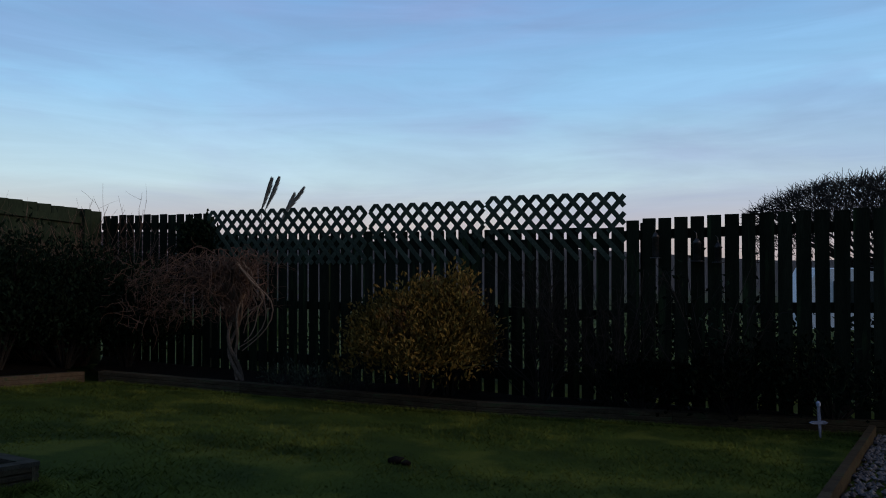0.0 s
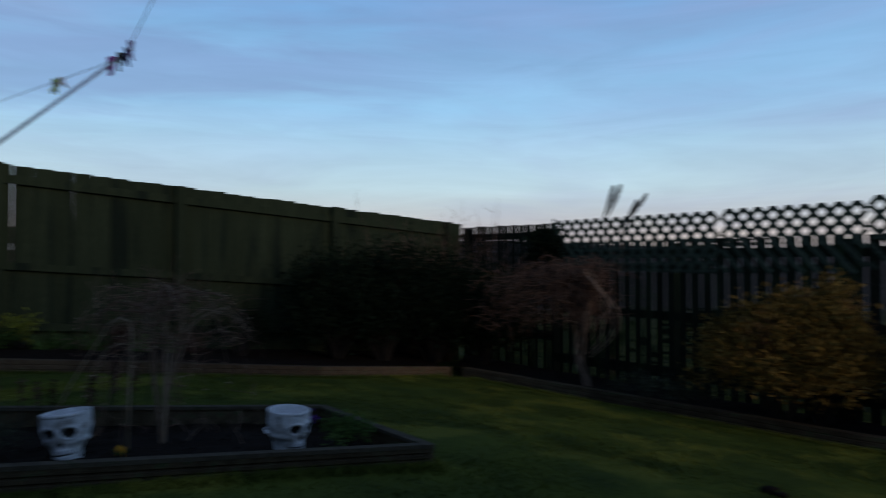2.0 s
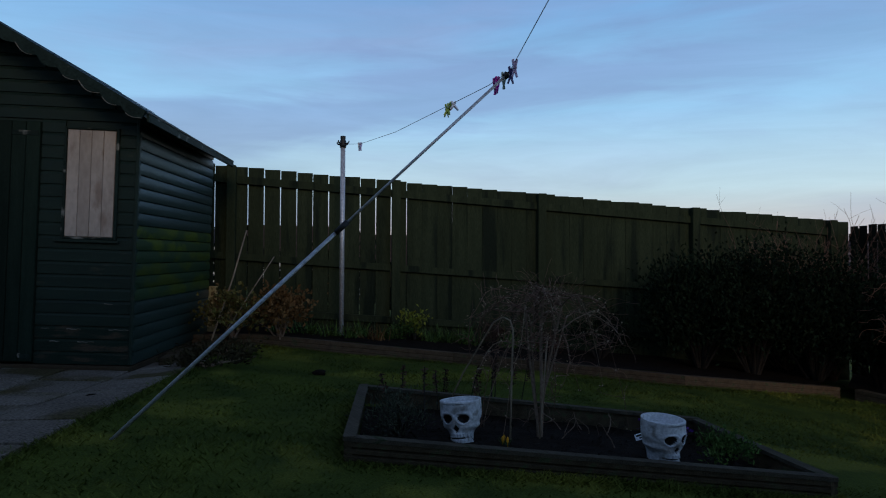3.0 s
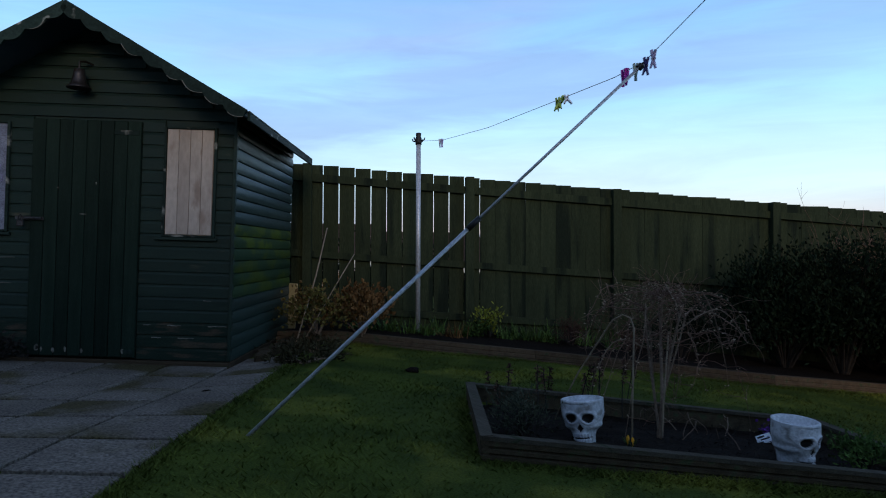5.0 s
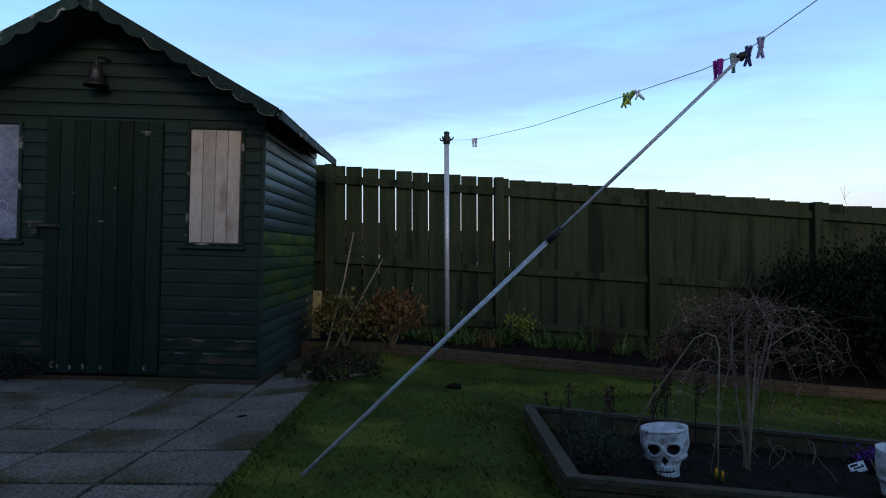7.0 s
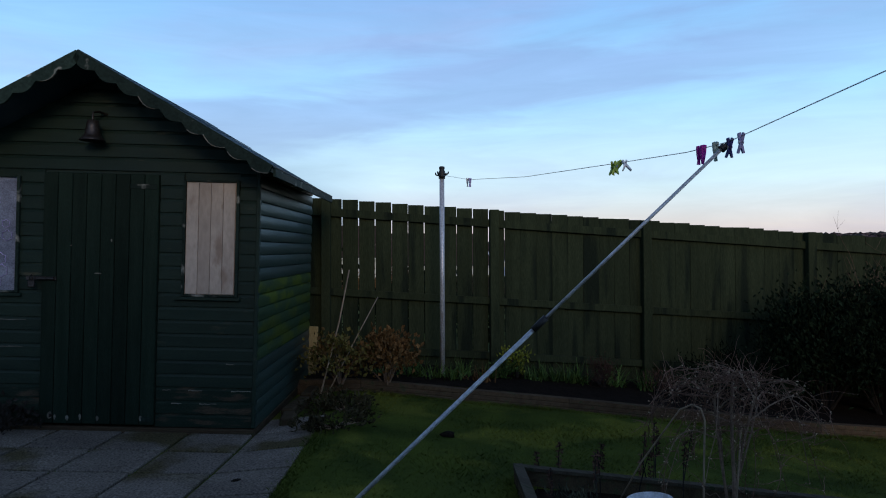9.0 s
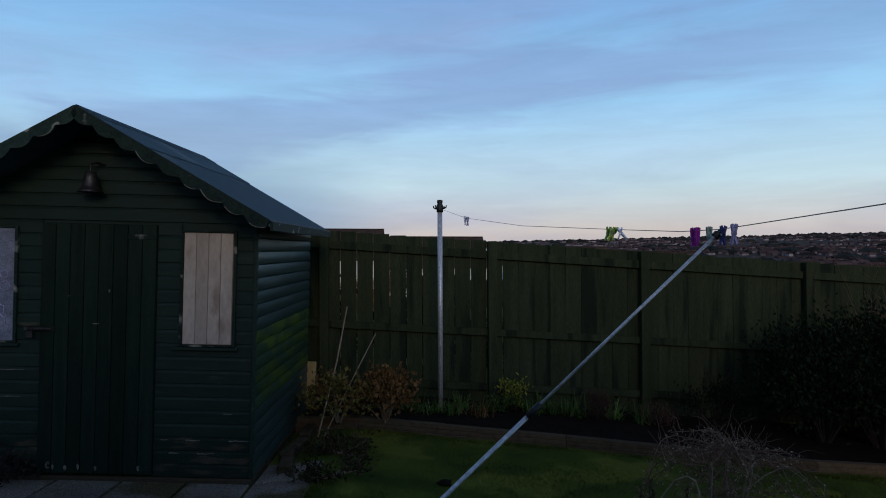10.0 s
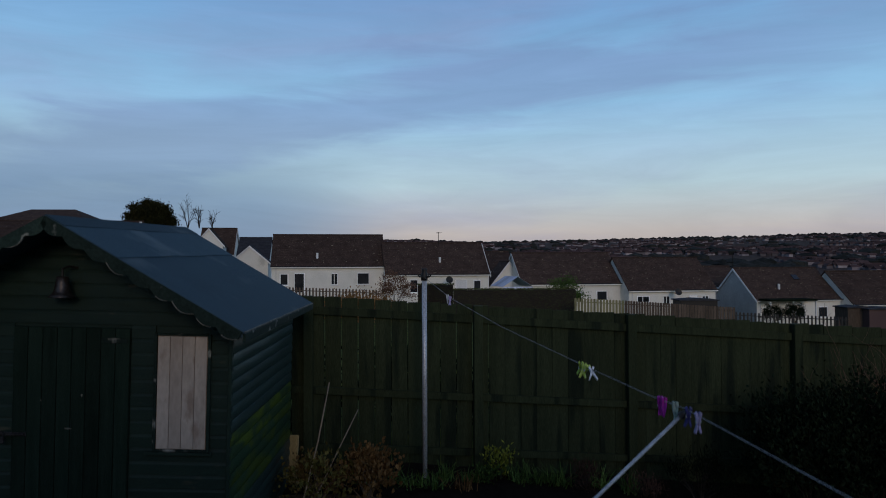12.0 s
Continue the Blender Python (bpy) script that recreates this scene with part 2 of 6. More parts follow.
M_LINE = material("grey_line", (0.27, 0.27, 0.28), (0.34, 0.34, 0.35), 8, 0.7, 0.0)
M_SKULL = material("white_glazed_skull", (0.50, 0.50, 0.52), (0.66, 0.66, 0.68), 14, 0.5, 0.5, spec=0.3, fine=70, grit=0.2, stain=(0.27, 0.26, 0.25), stain_scale=16, stain_cut=0.56)
M_TWIG = material("bare_twig", (0.17, 0.115, 0.082), (0.25, 0.175, 0.13), 9, 0.85, 0.3)
M_TWIG_RED = material("reddish_twig", (0.120, 0.068, 0.048), (0.185, 0.110, 0.080), 9, 0.85, 0.3)
M_TWIG_DARK = material("dark_twig", (0.022, 0.019, 0.017), (0.04, 0.034, 0.03), 9, 0.9, 0.2)
M_CANE = material("bamboo_cane", (0.26, 0.19, 0.13), (0.36, 0.27, 0.19), 9, 0.6, 0.2, stretch=(1, 1, 0.3))
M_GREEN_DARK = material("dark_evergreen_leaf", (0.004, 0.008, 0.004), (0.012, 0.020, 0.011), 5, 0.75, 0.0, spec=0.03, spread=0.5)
M_EVERGREEN = material("olive_evergreen_leaf", (0.020, 0.024, 0.010), (0.050, 0.048, 0.018), 1.5, 0.8, 0.0, spec=0.03, spread=0.5)
M_GREEN = material("garden_leaf", (0.052, 0.100, 0.024), (0.095, 0.155, 0.042), 5, 0.6, 0.0, spread=0.45)
M_GREY_LEAF = material("grey_green_leaf", (0.050, 0.058, 0.038), (0.085, 0.094, 0.062), 5, 0.8, 0.0, spread=0.4)
M_GOLD = material("golden_leaf", (0.105, 0.066, 0.016), (0.205, 0.128, 0.032), 3, 0.65, 0.0, spread=0.5, stain=(0.15, 0.075, 0.03), stain_scale=2.5)
M_LIME = material("lime_leaf", (0.12, 0.15, 0.02), (0.2, 0.21, 0.035), 5, 0.6, 0.0, spread=0.3)
M_SAGE = material("sage_plastic", (0.34, 0.42, 0.36), (0.42, 0.50, 0.43), 9, 0.45, 0.0)
M_HEDGE = material("clipped_hedge_leaf", (0.060, 0.090, 0.026), (0.115, 0.130, 0.042), 2, 0.7, 0.0, spread=0.4, stain=(0.06, 0.045, 0.02), stain_scale=1.2)
M_OLIVE = material("fading_olive_leaf", (0.066, 0.068, 0.020), (0.120, 0.095, 0.030), 9, 0.75, 0.0, spread=0.5, stain=(0.10, 0.06, 0.025), stain_scale=7, stain_cut=0.5)
M_LITTER = material("rotting_leaf", (0.022, 0.019, 0.010), (0.048, 0.040, 0.020), 6, 0.9, 0.0, spread=0.5)
M_BROWN_LEAF = material("brown_hydrangea_leaf", (0.115, 0.060, 0.024), (0.175, 0.098, 0.038), 5, 0.8, 0.0, spread=0.45)
M_HEATHER = material("heather_sprig", (0.072, 0.038, 0.030), (0.110, 0.062, 0.046), 7, 0.9, 0.0, spread=0.4)
M_PLUME = material("pampas_plume", (0.20, 0.19, 0.17), (0.30, 0.28, 0.26), 7, 0.95, 0.0, spread=0.2)
M_ORANGE = material("orange_crocus", (0.70, 0.28, 0.02), (0.85, 0.42, 0.04), 9, 0.6, 0.0)
M_VIOLET = material("violet_flower", (0.10, 0.03, 0.22), (0.18, 0.06, 0.34), 9, 0.7, 0.0)
M_WHITE = material("white_plastic", (0.70, 0.70, 0.74), (0.78, 0.78, 0.82), 9, 0.45, 0.1)
M_MAGENTA = material("magenta_plastic", (0.45, 0.03, 0.34), (0.55, 0.05, 0.42), 9, 0.4, 0.0)
M_LILAC = material("lilac_plastic", (0.42, 0.36, 0.62), (0.50, 0.44, 0.70), 9, 0.4, 0.0)
M_PEG_GREEN = material("lime_plastic", (0.42, 0.55, 0.10), (0.55, 0.65, 0.16), 9, 0.4, 0.0)
M_PEG_BLUE = material("navy_plastic", (0.05, 0.05, 0.16), (0.07, 0.07, 0.22), 9, 0.4, 0.0)
M_YELLOW_WOOD = material("raw_timber", (0.34, 0.25, 0.11), (0.42, 0.31, 0.15), 4, 0.8, 0.3, stretch=(4, 4, 0.6))
M_RENDER = material("white_render", (0.74, 0.72, 0.66), (0.82, 0.79, 0.73), 0.8, 0.9, 0.2, fine=20, spread=0.06, grit=0.08, stain=(0.60, 0.58, 0.53), stain_scale=0.5, stain_cut=0.62)
M_RENDER_GREY = material("grey_render", (0.36, 0.355, 0.35), (0.43, 0.425, 0.42), 0.8, 0.9, 0.2, fine=20, spread=0.05)
M_ROOF = material("brown_roof_tile", (0.046, 0.031, 0.026), (0.074, 0.050, 0.041), 1.2, 0.9, 0.4, fine=7, grit=0.4, spread=0.15, stain=(0.36, 0.31, 0.22), stain_scale=5.0, stain_cut=0.645)
M_ROOF_DARK = material("slate_roof", (0.035, 0.036, 0.044), (0.055, 0.055, 0.062), 2.0, 0.8, 0.4, fine=9, spread=0.15)
M_PVC = material("white_window_frame", (0.72, 0.72, 0.72), (0.78, 0.78, 0.78), 3, 0.5, 0.0)
M_PANE = material("dark_window_pane", (0.012, 0.014, 0.018), (0.02, 0.022, 0.026), 1, 0.08, 0.0, spec=0.6)
M_HILL_TREE = material("far_wood", (0.020, 0.022, 0.020), (0.035, 0.036, 0.032), 0.02, 0.95, 0.0, fine=0.3)
M_TOWN = material("far_house", (0.22, 0.19, 0.21), (0.40, 0.35, 0.36), 0.02, 0.9, 0.0, fine=0.1, spread=0.6)
M_TOWN_ROOF = material("far_roof", (0.060, 0.042, 0.044), (0.105, 0.066, 0.062), 0.02, 0.9, 0.0, fine=0.1, spread=0.4)
M_PICKET = material("grey_brown_paling", (0.085, 0.065, 0.050), (0.13, 0.10, 0.08), 3, 0.9, 0.3, stretch=(4, 4, 0.6))
M_PALE_FENCE = material("pale_green_paling", (0.20, 0.19, 0.10), (0.28, 0.26, 0.15), 3, 0.9, 0.3, stretch=(4, 4, 0.6))
M_STAKE = material("dull_blue_stake", (0.22, 0.24, 0.33), (0.28, 0.30, 0.40), 6, 0.6, 0.0)
M_GRAVEL = material("mauve_gravel", (0.14, 0.125, 0.13), (0.23, 0.21, 0.215), 12, 0.9, 0.2, spread=0.4)
M_PALE_BLUE = material("pale_blue_panel", (0.50, 0.54, 0.68), (0.58, 0.62, 0.74), 2, 0.6, 0.0)


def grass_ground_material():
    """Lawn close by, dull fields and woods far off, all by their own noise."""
    m = material("grass_ground", (0.034, 0.051, 0.009), (0.075, 0.096, 0.015), 2.2, 0.95, 0.5, fine=130, grit=0.4, stain=(0.11, 0.118, 0.019), stain_scale=1.7, stain_cut=0.52, spread=0.0, roam=0.0)
    n, l = m.node_tree.nodes, m.node_tree.links
    hsv = next(q for q in n if q.type == "HUE_SAT")
    tc = next(q for q in n if q.type == "TEX_COORD")
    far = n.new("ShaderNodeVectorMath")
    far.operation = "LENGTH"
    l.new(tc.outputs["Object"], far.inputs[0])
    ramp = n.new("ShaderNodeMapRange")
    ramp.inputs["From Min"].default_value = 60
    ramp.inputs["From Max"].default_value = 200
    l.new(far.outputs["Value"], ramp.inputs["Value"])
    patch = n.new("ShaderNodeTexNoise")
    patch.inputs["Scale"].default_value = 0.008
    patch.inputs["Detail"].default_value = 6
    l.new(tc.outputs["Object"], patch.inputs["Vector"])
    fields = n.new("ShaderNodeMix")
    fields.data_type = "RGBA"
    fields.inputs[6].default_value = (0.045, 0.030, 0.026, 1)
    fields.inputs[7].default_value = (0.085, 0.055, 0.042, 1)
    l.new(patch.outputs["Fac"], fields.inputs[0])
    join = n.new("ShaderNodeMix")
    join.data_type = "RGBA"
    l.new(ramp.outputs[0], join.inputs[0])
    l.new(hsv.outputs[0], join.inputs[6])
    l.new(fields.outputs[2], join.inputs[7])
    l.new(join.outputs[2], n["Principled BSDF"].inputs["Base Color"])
    return m


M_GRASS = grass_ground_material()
M_BLADE = material("grass_blade", (0.046, 0.064, 0.012), (0.094, 0.114, 0.020), 2.2, 0.75, 0.0, spread=0.20, grit=0.15, stain=(0.150, 0.155, 0.025), stain_scale=1.7, stain_cut=0.52, roam=0.0)

# ---------- building helpers ----------
R59 = Vector((0.515, 0.857, 0))   # down the slope
F59 = Vector((-0.857, 0.515, 0))  # across it, to the houses


def smooth(a, b, x):
    k = min(1.0, max(0.0, (x - a) / (b - a)))
    return k * k * (3 - 2 * k)


BED = [(-2.96, 1.19), (-4.085, 1.845), (-2.93, 3.60), (-1.84, 3.11)]   # corners of the raised bed


def lawn_lift(x, y):
    """The lawn stands a little proud round the raised bed."""
    lift = 0.055 * math.exp(-((x + 2.95) ** 2 + (y - 2.3) ** 2) / 3.2)
    inside = min(((BED[i][0] - BED[j][0]) * (y - BED[i][1]) - (BED[i][1] - BED[j][1]) * (x - BED[i][0])) / math.hypot(BED[i][0] - BED[j][0], BED[i][1] - BED[j][1]) for i, j in ((0, 1), (1, 2), (2, 3), (3, 0)))
    return lift * (1 - smooth(0.0, 0.11, inside))


def ground_z(x, y):
    """The lie of the land: the sloping garden, the hillside past it, the far side of the valley."""
    near = -0.057 + (-0.049 * x if x < 0 else -0.02 * x) - 0.081 * y + lawn_lift(x, y)
    e = (x + 3.32) * 0.4995 + (y + 0.07) * 0.8663              # past the lawn's edge the paving lies flatter
    if e < 0.1:
        near += -0.055 * smooth(0.1, -0.4, e) * smooth(-3.5, -5.3, x) + 0.062 * max(-6.0, min(0.0, e))
    a, b = 0.515 * x + 0.857 * y, -0.857 * x + 0.515 * y
    d = math.hypot(x, y)
    far = -0.05 - 0.07 * 90 * math.tanh(a / 90) - 0.034 * min(b, 80)
    far += -9 * smooth(70, 260, b) + (77 + 0.020 * max(-600, min(a, 1700))) * smooth(250, 2500, b) ** 0.8 - 60 * smooth(2500, 4200, b)
    w = smooth(11, 24, d)
    return near * (1 - w) + far * w


def part(name, bm, mat, parent=None, label="", soft=False):
    me = bpy.data.meshes.new(name)
    bm.to_mesh(me)
    bm.free()
    if soft:
        for p in me.polygons:
            p.use_smooth = True
    me.materials.append(mat)
    ob = new(name, me)
    if parent is not None:
        ob.parent = parent
    if label:
        ob["label"] = label
    return ob


def thing(name, m, label, category, group="", kind=""):
    ob = new(name)
    ob.matrix_basis = m
    ob.empty_display_size = 0.1
    return tagged(ob, label, category, group, kind)


def box(bm, x0, x1, y0, y1, z0, z1, bevel=0.0, m=None):
    """A box with, if wanted, chamfered edges."""
    r = bmesh.ops.create_cube(bm, size=1.0)
    vs = r["verts"]
    for v in vs:
        v.co = Vector(((x0 + x1) / 2 + v.co.x * (x1 - x0), (y0 + y1) / 2 + v.co.y * (y1 - y0), (z0 + z1) / 2 + v.co.z * (z1 - z0)))
    if m is not None:
        for v in vs:
            v.co = m @ v.co
    if bevel:
        es = list({e for v in vs for e in v.link_edges})
        bmesh.ops.bevel(bm, geom=es, offset=bevel, segments=1, affect="EDGES")


def box_part(name, dims, mat, parent, bevel=0.004, label="", m=None):
    bm = bmesh.new()
    box(bm, *dims, bevel=bevel, m=m)
    return part(name, bm, mat, parent, label)


def prism(bm, outline, y0, y1, m=None):
    """An outline in x, z drawn out from y0 to y1."""
    a = [bm.verts.new((x, y0, z)) for x, z in outline]
    b = [bm.verts.new((x, y1, z)) for x, z in outline]
    n = len(outline)
    bm.faces.new(a)
    bm.faces.new(b[::-1])
    for i in range(n):
        bm.faces.new((a[(i + 1) % n], a[i], b[i], b[(i + 1) % n]))
    if m is not None:
        for v in a + b:
            v.co = m @ v.co
    bmesh.ops.recalc_face_normals(bm, faces=bm.faces[:])


def along(bm, outline, length, dz, m):
    """An outline in y, z drawn out along x, its far end 2 * dz higher than its near end."""
    a = [bm.verts.new(m @ Vector((0.002, y, z - dz))) for y, z in outline]
    b = [bm.verts.new(m @ Vector((length - 0.002, y, z + dz))) for y, z in outline]
    n = len(outline)
    bm.faces.new(a)
    bm.faces.new(b[::-1])
    for i in range(n):
        bm.faces.new((a[(i + 1) % n], a[i], b[i], b[(i + 1) % n]))
    bmesh.ops.recalc_face_normals(bm, faces=bm.faces[:])


def grooved(y0, y1, z0, z1, rows, depth=0.010, groove=0.007):
    """A board's section with grooves run along the face at y0."""
    s = 1 if y1 > y0 else -1
    out = []
    for k in range(rows):
        a, b = z0 + (z1 - z0) * k / rows, z0 + (z1 - z0) * (k + 1) / rows
        if k:
            out += [(y0 + s * depth, a), (y0, a + groove)]
        else:
            out.append((y0, a))
        out.append((y0, b - groove if k < rows - 1 else b))
        if k < rows - 1:
            out.append((y0 + s * depth, b - groove / 2))
    return out + [(y1, z1), (y1, z0)]


def tube(bm, pts, r0, r1=None, sides=5, cap=True):
    """A round bar along points, tapering from r0 to r1."""
    r1 = r0 if r1 is None else r1
    rings, n = [], len(pts)
    pts = [Vector(p) for p in pts]
    side = None
    for i, p in enumerate(pts):
        d = (pts[min(i + 1, n - 1)] - pts[max(i - 1, 0)]).normalized()
        if side is None:
            side = d.orthogonal().normalized()
        else:
            side = (side - d * side.dot(d))
            side = side.normalized() if side.length > 1e-6 else d.orthogonal().normalized()
        up = d.cross(side)
        r = r0 + (r1 - r0) * i / max(1, n - 1)
        rings.append([bm.verts.new(p + (side * math.cos(2 * math.pi * k / sides) + up * math.sin(2 * math.pi * k / sides)) * r) for k in range(sides)])
    for a, b in zip(rings, rings[1:]):
        for k in range(sides):
            bm.faces.new((a[k], a[(k + 1) % sides], b[(k + 1) % sides], b[k]))
    if cap and sides > 2:
        bm.faces.new(rings[0][::-1])
        bm.faces.new(rings[-1])


def lathe(bm, profile, sides=16, m=None):
    """Radius and height pairs turned about z."""
    rings = [[bm.verts.new((r * math.cos(2 * math.pi * k / sides), r * math.sin(2 * math.pi * k / sides), z)) for k in range(sides)] for r, z in profile]
    for a, b in zip(rings, rings[1:]):
        for k in range(sides):
            bm.faces.new((a[k], a[(k + 1) % sides], b[(k + 1) % sides], b[k]))
    bm.faces.new(rings[0][::-1])
    bm.faces.new(rings[-1])
    if m is not None:
        for ring in rings:
            for v in ring:
                v.co = m @ v.co


def leaf(bm, p, d, length, width, rng, fold=0.25):
    """A pointed leaf of two folded halves."""
    d = d.normalized()
    s = d.cross(Vector((rng.uniform(-1, 1), rng.uniform(-1, 1), rng.uniform(-0.2, 1)))).normalized()
    up = s.cross(d) * (width * fold)
    a, t = bm.verts.new(p), bm.verts.new(p + d * length)
    l, r = bm.verts.new(p + d * length * 0.5 + s * width * 0.5 + up), bm.verts.new(p + d * length * 0.5 - s * width * 0.5 + up)
    bm.faces.new((a, l, t))
    bm.faces.new((a, t, r))


def spray(rng, low=-0.2):
    while True:
        v = Vector((rng.uniform(-1, 1), rng.uniform(-1, 1), rng.uniform(low, 1)))
        if 0.1 < v.length < 1:
            return v.normalized()


def wander(rng, p, d, length, steps, wobble, droop=0.0):
    """Points of a twig that wanders as it goes."""
    pts, p, d = [Vector(p)], Vector(p), Vector(d).normalized()
    for _ in range(steps):
        d = (d + Vector((rng.uniform(-1, 1), rng.uniform(-1, 1), rng.uniform(-1, 1))) * wobble + Vector((0, 0, -droop))).normalized()
        p = p + d * (length / steps)
        pts.append(p.copy())
    return pts


# ---------- ground ----------
def build_ground():
    """One sheet, dense in the garden and coarse far off."""
    def steps():
        out, v, s = [0.0], 0.0, 0.12
        while v < 4600:
            v += s
            out.append(v)
            if v > 8:
                s *= 1.12
        return [-q for q in out[:0:-1]] + out
    g = steps()
    n = len(g)
    verts, faces = [], []
    for b in g:
        for a in g:
            p = R59 * a + F59 * b
            z = ground_z(p.x, p.y)
            d = p.length
            z += 0.012 * noise.noise(Vector((p.x * 1.7, p.y * 1.7, 0))) if d < 14 and (p.x + 3.32) * 0.4995 + (p.y + 0.07) * 0.8663 > 0.4 else 0
            if d > 300:
                z += 5 * noise.noise(Vector((p.x / 260, p.y / 260, 3))) * smooth(300, 1200, d)
            verts.append((p.x, p.y, z))
    for j in range(n - 1):
        for i in range(n - 1):
            faces.append((j * n + i, (j + 1) * n + i, (j + 1) * n + i + 1, j * n + i + 1))
    me = bpy.data.meshes.new("ground")
    me.from_pydata(verts, [], faces)
    for p in me.polygons:
        p.use_smooth = True
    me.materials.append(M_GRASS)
    me.update()
    if me.polygons[0].normal.z < 0:
        me.flip_normals()
    tagged(new("ground", me), "sloping winter lawn with moss, running out to far fields", "ground", kind="structure")


build_ground()

# ---------- the shed ----------
SHED = pose(-5.70, 0.80, 0.165, 0, 0, 59.8) @ pose(0, 0, 0, 1.0, 1.6, 0)


def build_shed():
    shed = thing("garden_shed", SHED, "dark green timber garden shed with shiplap boards and felt roof", "shed")
    W, D, E, RISE = 2.20, 2.0, 1.835, 0.615
    half = W / 2
    # floor bearers and carcass
    box_part("base", (-W, 0, 0.0, D, -0.14, -0.040), M_SLEEPER, shed, 0.006, "worn timber base frame")
    bm = bmesh.new()
    inner = [(-W + 0.02, -0.03), (-0.02, -0.03), (-0.02, E), (-half, E + RISE - 0.03), (-W + 0.02, E)]
    prism(bm, inner, 0.03, D - 0.02)
    part("carcass", bm, M_SHED, shed)
    # front shiplap, broken by door and windows
    pitch = 0.094
    doors = (-1.50, -0.70)
    wins = ((-0.532, -0.140), (-2.055, -1.665))
    WZ0, WZ1, DZ = 0.882, 1.700, 1.735
    n = int((E + RISE + 0.03) / pitch)

    def board(x0, x1, y, z0, mat):
        bm = bmesh.new()
        prism(bm, [(0, z0 + 0.001), (-0.016, z0 + 0.001), (-0.016, z0 + pitch * 0.75), (-0.004, z0 + pitch - 0.001), (0, z0 + pitch - 0.001)], x0, x1, Matrix(((0, 1, 0, 0), (1, 0, 0, y), (0, 0, 1, 0), (0, 0, 0, 1))))
        part("shiplap_board", bm, mat, shed)

    for i in range(n):
        z0 = -0.034 + i * pitch
        z1 = z0 + pitch
        x0, x1 = -W, 0.0
        if z1 > E:
            k = half * (1 - (z1 - E) / RISE)
            x0, x1 = -half - k, -half + k
        spans = [(x0, x1)]
        cuts = []
        if z0 < DZ - 0.02:
            cuts.append((doors[0] - 0.004, doors[1] + 0.004))
        if z1 > WZ0 + 0.03 and z0 < WZ1 - 0.03:
            cuts += [(w[0], w[1]) for w in wins]
        for c0, c1 in cuts:
            spans = [s for a, b in spans for s in ((a, min(b, c0)), (max(a, c1), b)) if s[1] - s[0] > 0.02]
        for a, b in spans:
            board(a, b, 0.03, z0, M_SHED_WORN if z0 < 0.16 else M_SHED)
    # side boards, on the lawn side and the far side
    for side, mat in ((0.0, M_SHED_SIDE_LIT), (-W, M_SHED)):
        for i in range(int((E + 0.034) / pitch) + 1):
            z0 = -0.034 + i * pitch
            top = min(z0 + pitch, E + 0.02)
            bm = bmesh.new()
            s = 1 if side == 0 else -1
            x = side - 0.016 * s
            tall = top - z0
            curve = [(x + (0.012 + 0.011 * math.sin(math.pi * (0.18 + 0.74 * q / 7))) * s, z0 + 0.002 + (tall - 0.010) * q / 7) for q in range(8)]
            prism(bm, [(x, z0 + 0.001)] + curve + [(x + 0.003 * s, top - 0.001), (x, top - 0.001)], 0.012, D)
            mossy = M_SHED_LICHEN if 0.80 < z0 < 1.0 else M_SHED_MOSS if 0.35 < z0 < 0.81 else mat
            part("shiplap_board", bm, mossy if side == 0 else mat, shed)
    # corner posts
    for x in (-0.022, -W - 0.004):
        box_part("corner_batten", (x, x + 0.026, 0.002, 0.05, -0.03, E + 0.01), M_SHED, shed)
    # door of upright boards
    door = box_part("door", (doors[0], doors[1], 0.012, 0.03, -0.01, DZ - 0.006), M_DOOR, shed, 0.003, "green ledged door of upright boards, shut with a padlock")
    k = 8
    w = (doors[1] - doors[0]) / k
    for i in range(k):
        box_part("door_board", (doors[0] + i * w + 0.0015, doors[0] + (i + 1) * w - 0.0015, -0.004, 0.012, -0.02, DZ - 0.008), M_DOOR, door, 0.004)
    box_part("door_strap", (doors[1] - 0.20, doors[1] - 0.012, -0.009, -0.004, DZ - 0.11, DZ - 0.075), M_TRIM, door, 0.002)
    box_part("door_strap", (doors[1] - 0.085, doors[1] - 0.012, -0.009, -0.004, 0.0, 0.035), M_TRIM, door, 0.002)
    # flaked paint low on the door and along a few boards
    rng = random.Random(41)

    def flake(x, z, w, h, holder):
        bm = bmesh.new()
        n = 9
        prism(bm, [(x + w * (0.6 + 0.4 * rng.random()) * math.cos(2 * math.pi * q / n), z + h * (0.6 + 0.4 * rng.random()) * math.sin(2 * math.pi * q / n)) for q in range(n)], -0.0062, -0.0042)
        part("paint_flake", bm, M_PALE_PAINT, holder)

    for x, z, w, h in ((-1.42, 0.035, 0.020, 0.034), (-1.385, 0.025, 0.010, 0.020), (-1.30, 0.020, 0.014, 0.024), (-1.21, 0.030, 0.010, 0.026), (-1.09, 0.022, 0.012, 0.020), (-0.79, 0.028, 0.016, 0.022), (-0.74, 0.020, 0.010, 0.018), (-1.11, 1.03, 0.030, 0.005), (-1.02, 1.26, 0.008, 0.012), (-1.30, 1.22, 0.010, 0.006)):
        flake(x, z, w, h, door)
